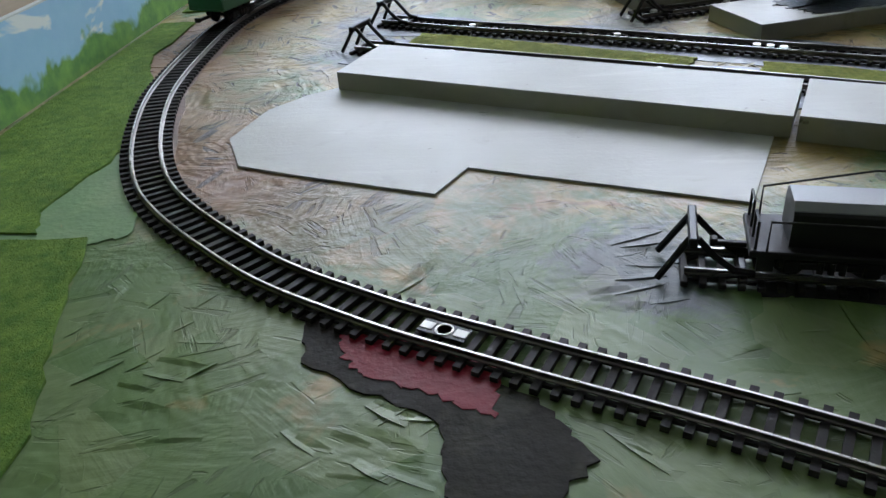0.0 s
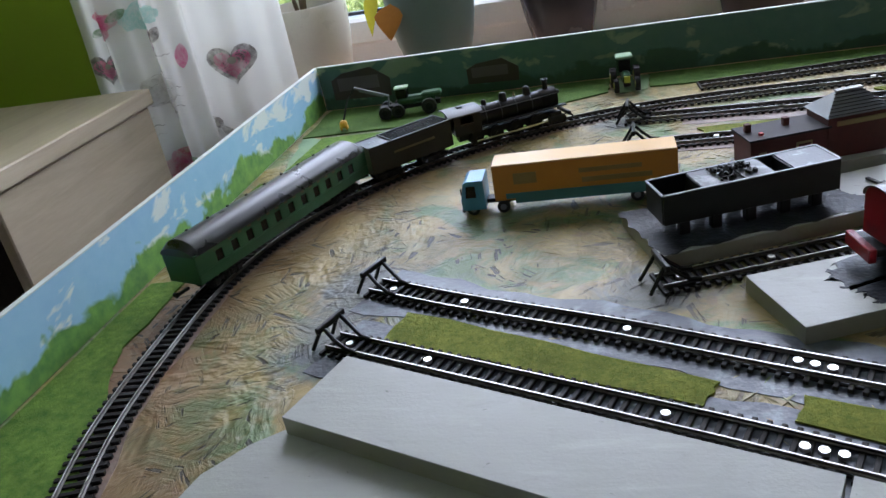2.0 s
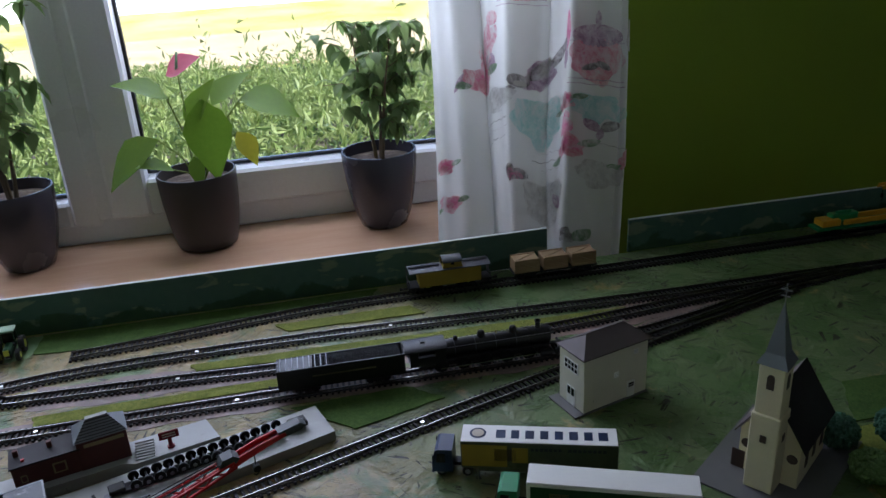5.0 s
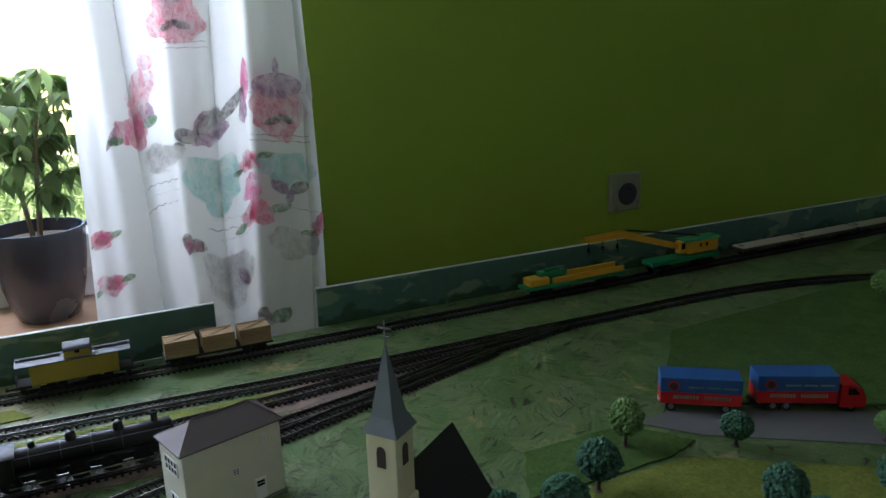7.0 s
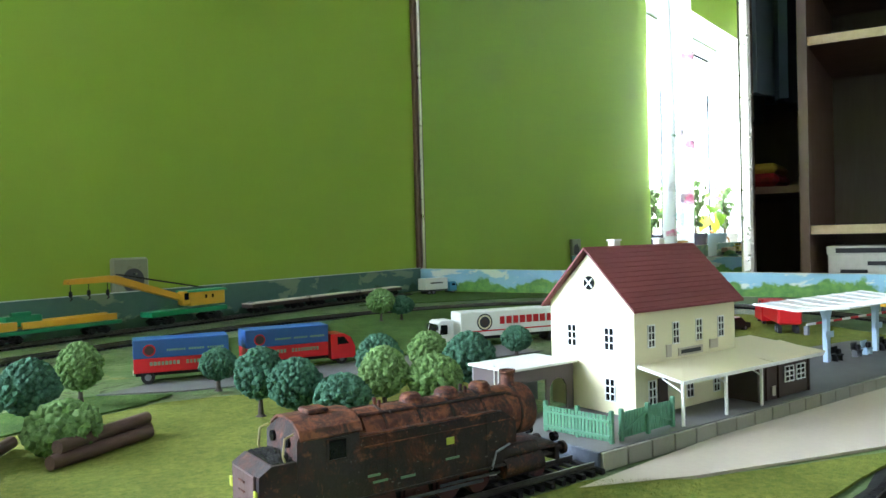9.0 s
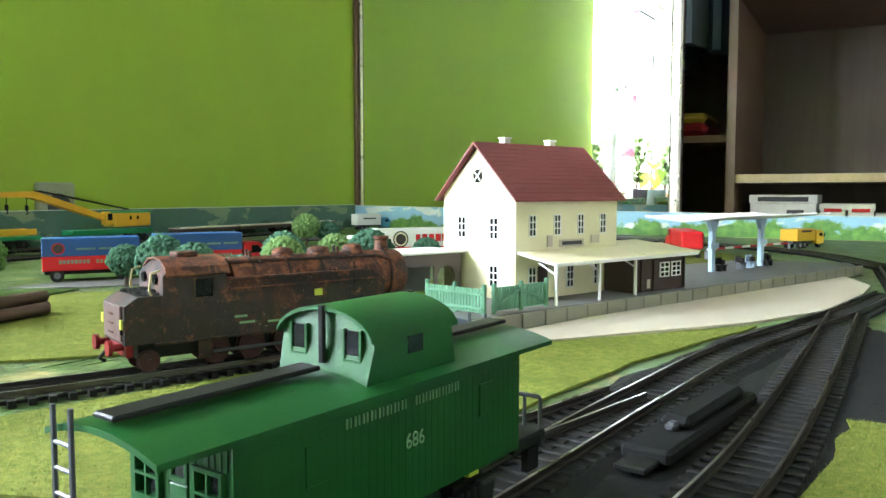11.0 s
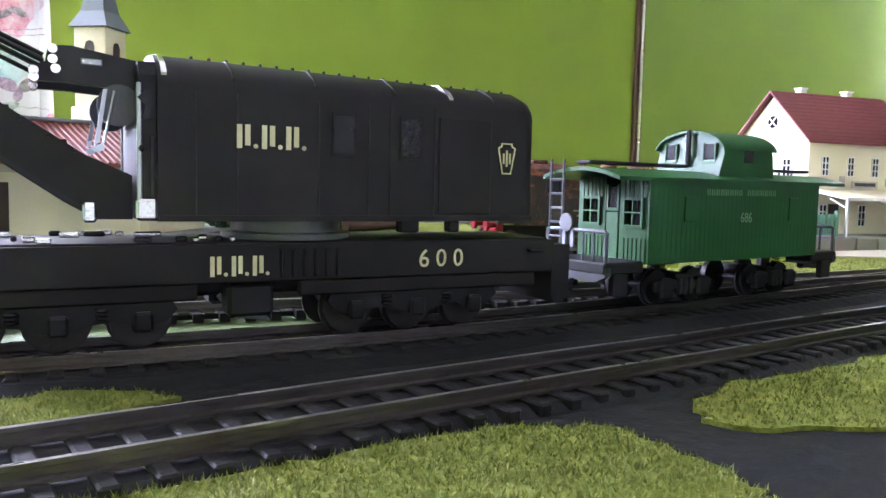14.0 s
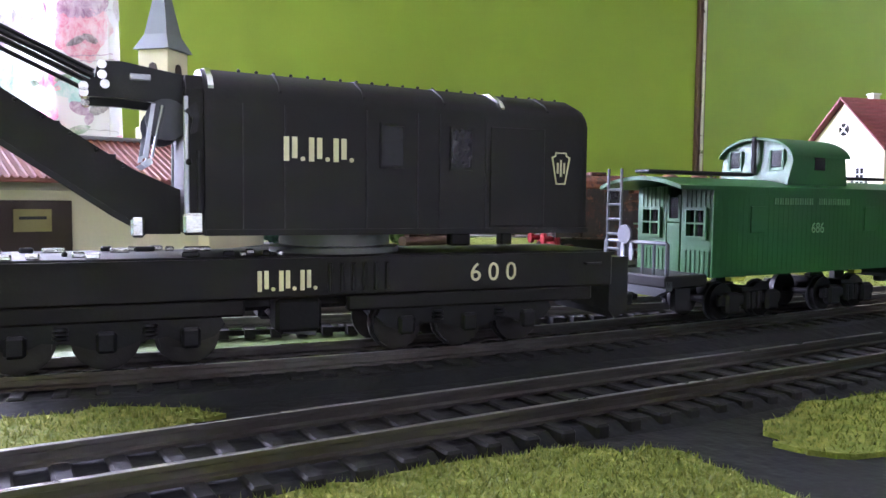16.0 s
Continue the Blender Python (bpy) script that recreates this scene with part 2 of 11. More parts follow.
def scuffed_paint(name, col, stain, seed=0.0):
    """Thin brush-painted board: faint strokes, cloudy tone, small dark smudges and rubbed lighter spots."""
    w = Mat(name)
    mv = w.node("Mapping", Vector=w.coords())
    mv.inputs["Location"].default_value = (seed, seed * 0.6, 0.0)
    c = mv.outputs[0]
    st = w.node("Mapping", Vector=c)
    st.inputs["Rotation"].default_value = (0.0, 0.0, 0.36)
    st.inputs["Scale"].default_value = (0.16, 1.0, 1.0)
    stroke, cloud = w.noise(st.outputs[0], 230, 4, 0.6), w.noise(c, 9, 4, 0.62, 0.4)
    k = w.mix(cloud, tuple(x * 0.84 for x in col), tuple(min(1, x * 1.12) for x in col))
    k = w.mix(w.math("MULTIPLY", stroke, 0.22), k, tuple(x * 0.66 for x in col))
    k = w.mix(w.math("MULTIPLY", w.ramp(w.noise(c, 34, 5, 0.68, 0.7), [(0.58, (0, 0, 0)), (0.72, (1, 1, 1))]), 0.35), k, stain)
    k = w.mix(w.math("MULTIPLY", w.ramp(w.noise(c, 95, 4, 0.6, 0.9), [(0.69, (0, 0, 0)), (0.745, (1, 1, 1))]), 0.75), k, tuple(x * 0.45 for x in stain))
    k = w.mix(w.math("MULTIPLY", w.ramp(w.noise(st.outputs[0], 60, 4, 0.6, 0.4), [(0.60, (0, 0, 0)), (0.70, (1, 1, 1))]), 0.30), k, tuple(min(1, x * 1.35) for x in col))
    w.set(Base_Color=k, Specular_IOR_Level=0.42)
    rr = w.node("MapRange", Value=w.noise(c, 26, 4, 0.6))
    rr.inputs["To Min"].default_value, rr.inputs["To Max"].default_value = 0.36, 0.66
    w.put(w.p.inputs["Roughness"], rr.outputs[0])
    w.bump(w.math("ADD", stroke, w.noise(c, 420, 3, 0.6)), 0.3, 0.0005)
    return w.m


def board_paint():
    """Flakeboard under brush paint: green, ochre and earthy patches over pressed wood strands."""
    w = Mat("painted_flakeboard")
    c = w.coords()
    warp = w.node("TexNoise", Vector=c, Scale=30.0, Detail=3.0)
    vm = w.t.nodes.new("ShaderNodeVectorMath")
    vm.operation = "MULTIPLY_ADD"
    w.put(vm.inputs[0], warp.outputs["Color"])
    vm.inputs[1].default_value = (0.0006, 0.0006, 0.0)
    w.put(vm.inputs[2], c)
    layers = []
    for sc, seed in ((33.0, 0.0), (47.0, 3.7)):
        off = w.node("Mapping", Vector=vm.outputs[0])
        off.inputs["Location"].default_value = (seed, seed * 0.7, 0.0)
        cell = w.node("TexVoronoi", Vector=off.outputs[0], Scale=sc, Randomness=1.0)
        turn = w.t.nodes.new("ShaderNodeVectorRotate")
        turn.rotation_type = "Z_AXIS"
        w.put(turn.inputs["Vector"], vm.outputs[0])
        w.put(turn.inputs["Angle"], w.math("MULTIPLY", w.node("SeparateColor", Color=cell.outputs["Color"]).outputs[0], 6.0))
        mp = w.node("Mapping", Vector=turn.outputs[0])
        mp.inputs["Scale"].default_value = (1.0, 0.10, 1.0)
        layers.append((cell, mp.outputs[0]))
    strand = w.noise(layers[0][1], 420, 5, 0.62, 0.0)
    strand2 = w.noise(layers[1][1], 260, 4, 0.6, 0.0)
    crack = w.ramp(w.noise(layers[1][1], 170, 3, 0.6, 0.1), [(0.383, (0, 0, 0)), (0.402, (1, 1, 1))])
    crackv = w.node("SeparateColor", Color=crack).outputs[0]
    flake = w.node("SeparateColor", Color=layers[0][0].outputs["Color"]).outputs[1]
    xyz = w.node("SeparateXYZ", Vector=c)
    big, mid = w.noise(c, 4.5, 3, 0.6, 0.3), w.noise(c, 21, 5, 0.68, 0.5)

    def blot(scale, lo, hi, dist=0.5):
        return w.ramp(w.noise(c, scale, 5, 0.66, dist), [(lo, (0, 0, 0)), (hi, (1, 1, 1))])

    green = w.mix(mid, (0.030, 0.085, 0.022), (0.105, 0.18, 0.05))
    earth = w.mix(w.ramp(mid, [(0.34, (0, 0, 0)), (0.62, (1, 1, 1))]), (0.125, 0.10, 0.028), (0.31, 0.225, 0.07))
    pink = w.mix(w.noise(c, 55, 4), (0.19, 0.115, 0.05), (0.36, 0.225, 0.115))
    pale = (0.36, 0.34, 0.2)
    right = w.node("MapRange", Value=w.math("ADD", xyz.outputs[0], w.math("MULTIPLY", big, 0.7)))
    right.inputs["From Min"].default_value, right.inputs["From Max"].default_value = 0.72, 0.98
    front = w.node("MapRange", Value=w.math("ADD", xyz.outputs[1], w.math("MULTIPLY", mid, 0.24)))
    front.inputs["From Min"].default_value, front.inputs["From Max"].default_value = 0.46, 0.52
    k = w.mix(blot(8, 0.54, 0.66, 0.7), earth, pink)
    k = w.mix(blot(12, 0.50, 0.60, 0.8), k, green)
    k = w.mix(w.math("MULTIPLY", blot(30, 0.56, 0.7, 0.9), 0.45), k, pale)
    k = w.mix(w.math("MULTIPLY", blot(17, 0.60, 0.72, 1.2), 0.7), k, (0.16, 0.075, 0.05))
    lawn = w.mix(blot(14, 0.58, 0.68), green, earth)
    k = w.mix(front.outputs[0], lawn, k)
    k = w.mix(right.outputs[0], k, w.mix(blot(18, 0.6, 0.7), green, (0.32, 0.24, 0.085)))
    # reddish brown paint inside the curved track, blue-black blots round the buffer stops
    flat = w.node("CombineXYZ", X=xyz.outputs[0], Y=xyz.outputs[1]).outputs[0]
    rough_edge = w.math("MULTIPLY", w.math("SUBTRACT", w.noise(c, 26, 5, 0.7, 0.8), 0.5), 0.09)

    def away(px, py, near, far):
        d = w.t.nodes.new("ShaderNodeVectorMath")
        d.operation = "DISTANCE"
        w.put(d.inputs[0], flat)
        d.inputs[1].default_value = (px, py, 0.0)
        mr = w.node("MapRange", Value=w.math("ADD", d.outputs["Value"], rough_edge))
        mr.inputs["From Min"].default_value, mr.inputs["From Max"].default_value = near, far
        return mr.outputs[0]

    rust = w.mix(w.noise(c, 48, 5, 0.7), (0.06, 0.020, 0.018), (0.27, 0.11, 0.04))
    band = w.math("MULTIPLY", away(0.06, 0.68, 0.285, 0.365), away(-0.30, 0.64, 0.42, 0.28))
    k = w.mix(w.math("MULTIPLY", band, 0.85), k, w.mix(away(0.06, 0.68, 0.40, 0.42), rust, k))
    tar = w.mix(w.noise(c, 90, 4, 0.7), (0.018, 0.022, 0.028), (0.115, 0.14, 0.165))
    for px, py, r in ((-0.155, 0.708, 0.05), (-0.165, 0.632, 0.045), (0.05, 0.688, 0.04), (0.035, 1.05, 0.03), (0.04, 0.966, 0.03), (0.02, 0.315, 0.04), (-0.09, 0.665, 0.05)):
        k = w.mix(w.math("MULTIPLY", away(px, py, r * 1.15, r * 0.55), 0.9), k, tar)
    # torn flakes show in patches, between areas where the paint has filled them
    worn = w.node("SeparateColor", Color=w.ramp(w.noise(c, 11, 4, 0.62, 0.6), [(0.40, (0.25, 0.25, 0.25)), (0.54, (1, 1, 1))])).outputs[0]
    filled = w.node("MapRange", Value=w.math("ADD", xyz.outputs[1], w.math("MULTIPLY", mid, 0.2)))
    filled.inputs["From Min"].default_value, filled.inputs["From Max"].default_value = 0.40, 0.55
    filled.inputs["To Min"].default_value = 0.28
    worn = w.math("MULTIPLY", worn, filled.outputs[0])
    k = w.mix(w.math("MULTIPLY", w.math("MULTIPLY", strand, worn), 0.3), k, (0.06, 0.075, 0.03))
    k = w.mix(w.math("MULTIPLY", flake, 0.14), k, (0.5, 0.46, 0.3))
    k = w.mix(w.math("MULTIPLY", w.math("MULTIPLY", w.math("SUBTRACT", 1.0, crackv), worn), 0.92), k, (0.02, 0.018, 0.012))
    rr = w.node("MapRange", Value=strand2)
    rr.inputs["To Min"].default_value, rr.inputs["To Max"].default_value = 0.28, 0.62
    w.set(Base_Color=k, Specular_IOR_Level=0.38)
    w.put(w.p.inputs["Roughness"], rr.outputs[0])
    h = w.math("ADD", w.math("MULTIPLY", crackv, 0.9), w.math("ADD", w.math("MULTIPLY", strand, 0.7), w.math("ADD", strand2, w.math("MULTIPLY", flake, 0.5))))
    w.bump(w.math("MULTIPLY", h, worn), 0.75, 0.0016)
    return w.m


def grass_mat(name, a, b, scale=260.0):
    w = Mat(name)
    c = w.coords()
    k = w.mix(w.ramp(w.noise(c, scale, 4, 0.7), [(0.3, (0, 0, 0)), (0.7, (1, 1, 1))]), a, b)
    k = w.mix(w.math("MULTIPLY", w.ramp(w.noise(c, 26, 4, 0.6), [(0.42, (0, 0, 0)), (0.75, (1, 1, 1))]), 0.55), k, tuple(x * 0.6 for x in a))
    w.set(Base_Color=k, Roughness=0.9, Specular_IOR_Level=0.2)
    w.bump(w.noise(c, 900, 3, 0.7), 0.8, 0.0012)
    return w.m


def backdrop_mat(name, hills, sky=True):
    """A hand-painted backdrop strip: blue sky with white clouds, or hills, over brushed green."""
    w = Mat(name)
    c = w.coords()
    xyz = w.node("SeparateXYZ", Vector=c)
    along = w.math("ADD", xyz.outputs[0], xyz.outputs[1])
    v2 = w.node("CombineXYZ", X=along, Y=xyz.outputs[2])
    lump, fine = w.noise(v2.outputs[0], 14, 4, 0.6, 0.3), w.noise(v2.outputs[0], 60, 4, 0.6)
    mp = w.node("Mapping", Vector=v2.outputs[0])
    mp.inputs["Scale"].default_value = (1.0, 2.2, 1.0)
    cloud = w.ramp(w.noise(mp.outputs[0], 13, 4, 0.55, 0.5), [(0.56, (0, 0, 0)), (0.6, (1, 1, 1))])
    if sky:
        k = w.mix(xyz.outputs[2], (0.33, 0.58, 0.74), (0.33, 0.58, 0.74))
        k = w.mix(fine, (0.27, 0.52, 0.72), (0.38, 0.62, 0.78))
        k = w.mix(cloud, k, (0.74, 0.79, 0.77))
    else:
        k = w.mix(fine, (0.05, 0.125, 0.095), (0.09, 0.18, 0.145))
        k = w.mix(w.math("MULTIPLY", cloud, 0.6), k, (0.30, 0.36, 0.22))
    h = w.math("ADD", xyz.outputs[2], w.math("MULTIPLY", w.math("SUBTRACT", lump, 0.5), -0.1))
    edge = w.node("MapRange", Value=h)
    edge.inputs["From Min"].default_value, edge.inputs["From Max"].default_value = hills - 0.003, hills + 0.003
    low = w.mix(w.ramp(fine, [(0.35, (0, 0, 0)), (0.65, (1, 1, 1))]), (0.09, 0.24, 0.06), (0.2, 0.4, 0.08))
    if not sky:
        low = w.mix(fine, (0.018, 0.055, 0.036), (0.045, 0.11, 0.05))
    k = w.mix(edge.outputs[0], low, k)
    w.set(Base_Color=k, Roughness=0.55)
    w.bump(w.noise(c, 300, 3), 0.2, 0.0005)
    return w.m


def wood_mat(name, a, b, rough=0.4, along="X", scale=9.0, coat=0.0):
    w = Mat(name)
    mp = w.node("Mapping", Vector=w.coords())
    mp.inputs["Scale"].default_value = {"X": (0.12, 1, 1), "Y": (1, 0.12, 1), "Z": (1, 1, 0.12)}[along]
    g = w.noise(mp.outputs[0], scale * 6, 5, 0.65, 0.6)
    f = w.noise(mp.outputs[0], scale * 60, 3, 0.6)
    k = w.mix(w.ramp(g, [(0.3, (0, 0, 0)), (0.7, (1, 1, 1))]), a, b)
    k = w.mix(w.math("MULTIPLY", f, 0.3), k, tuple(x * 0.5 for x in a))
    w.set(Base_Color=k, Roughness=rough, Coat_Weight=coat, Coat_Roughness=0.12)
    w.bump(f, 0.15, 0.0004)
    return w.m


def cloth_mat():
    w = Mat("curtain_cloth")
    c = w.coords()
    t = w.node("TexNoise", Vector=c, Scale=900.0).outputs["Fac"]
    k = w.mix(w.math("MULTIPLY", w.noise(c, 5, 4), 0.3), (0.90, 0.90, 0.88), (0.78, 0.78, 0.76))
    w.set(Base_Color=k, Roughness=0.85, Specular_IOR_Level=0.1)
    tr = w.node("BsdfTranslucent", Color=(0.88, 0.88, 0.86, 1))
    mx = w.node("MixShader", Fac=0.70)
    w.t.links.new(w.p.outputs[0], mx.inputs[1])
    w.t.links.new(tr.outputs[0], mx.inputs[2])
    w.t.links.new(mx.outputs[0], w.t.nodes["Material Output"].inputs["Surface"])
    w.bump(t, 0.2, 0.0003)
    return w.m


def print_mat(name, a, b):
    w = Mat(name)
    c = w.coords()
    k = w.mix(w.ramp(w.noise(c, 75, 5, 0.72, 0.6), [(0.34, (0, 0, 0)), (0.62, (1, 1, 1))]), a, b)
    k = w.mix(w.ramp(w.noise(c, 33, 4, 0.7, 0.8), [(0.48, (0, 0, 0)), (0.66, (0.8, 0.8, 0.8))]), k, (0.88, 0.88, 0.86))
    w.set(Base_Color=k, Roughness=0.85, Specular_IOR_Level=0.1)
    tr = w.node("BsdfTranslucent", Color=k)
    mx = w.node("MixShader", Fac=0.72)
    w.t.links.new(w.p.outputs[0], mx.inputs[1])
    w.t.links.new(tr.outputs[0], mx.inputs[2])
    w.t.links.new(mx.outputs[0], w.t.nodes["Material Output"].inputs["Surface"])
    return w.m


def leaf_mat(name, a, b, through_=0.35):
    w = Mat(name)
    c = w.coords()
    r = w.node("NewGeometry").outputs["Random Per Island"]
    k = w.mix(r, a, b)
    k = w.mix(w.math("MULTIPLY", w.noise(c, 120, 3), 0.4), k, tuple(x * 0.6 for x in a))
    w.set(Base_Color=k, Roughness=0.5, Specular_IOR_Level=0.3)
    tr = w.node("BsdfTranslucent", Color=k)
    mx = w.node("MixShader", Fac=through_)
    w.t.links.new(w.p.outputs[0], mx.inputs[1])
    w.t.links.new(tr.outputs[0], mx.inputs[2])
    w.t.links.new(mx.outputs[0], w.t.nodes["Material Output"].inputs["Surface"])
    return w.m


def glass_mat():
    w = Mat("window_glass")
    w.set(Base_Color=(0.95, 0.98, 0.97), Roughness=0.0, Transmission_Weight=1.0, IOR=1.45)
    return w.m


def mirror_mat():
    w = Mat("mirror_silver")
    w.set(Base_Color=(0.86, 0.9, 0.87), Metallic=1.0, Roughness=0.01)
    return w.m


def wall_mat(name, col):
    w = Mat(name)
    c = w.coords()
    k = w.mix(w.noise(c, 1.6, 4), tuple(x * 0.93 for x in col), tuple(x * 1.05 for x in col))
    k = w.mix(w.math("MULTIPLY", w.noise(c, 160, 3), 0.16), k, tuple(x * 0.7 for x in col))
    w.set(Base_Color=k, Roughness=0.62)
    w.bump(w.noise(c, 420, 3, 0.6), 0.25, 0.0009)
    return w.m


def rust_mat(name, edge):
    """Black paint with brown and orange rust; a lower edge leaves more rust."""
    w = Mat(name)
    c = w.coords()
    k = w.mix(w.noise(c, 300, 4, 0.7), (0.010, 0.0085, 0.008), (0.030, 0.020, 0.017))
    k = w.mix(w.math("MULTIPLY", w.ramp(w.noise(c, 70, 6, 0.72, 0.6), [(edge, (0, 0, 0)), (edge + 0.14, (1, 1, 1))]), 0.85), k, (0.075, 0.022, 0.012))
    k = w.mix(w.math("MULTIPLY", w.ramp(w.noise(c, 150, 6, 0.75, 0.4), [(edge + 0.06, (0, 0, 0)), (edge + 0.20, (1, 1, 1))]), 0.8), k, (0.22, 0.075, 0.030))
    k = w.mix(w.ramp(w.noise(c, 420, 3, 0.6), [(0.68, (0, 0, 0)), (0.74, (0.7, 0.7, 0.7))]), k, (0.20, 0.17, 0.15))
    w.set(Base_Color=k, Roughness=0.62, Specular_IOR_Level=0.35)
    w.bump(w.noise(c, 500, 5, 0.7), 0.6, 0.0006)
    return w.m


def ground_mat(name, a, b, scale, rough=0.95):
    w = Mat(name)
    c = w.coords()
    k = w.mix(w.ramp(w.noise(c, scale, 6, 0.65, 0.3), [(0.35, (0, 0, 0)), (0.65, (1, 1, 1))]), a, b)
    k = w.mix(w.math("MULTIPLY", w.noise(c, scale * 14, 3, 0.7), 0.4), k, tuple(x * 0.5 for x in a))
    w.set(Base_Color=k, Roughness=rough, Specular_IOR_Level=0.2)
    w.bump(w.noise(c, scale * 9, 5, 0.7), 0.5, 0.02)
    return w.m


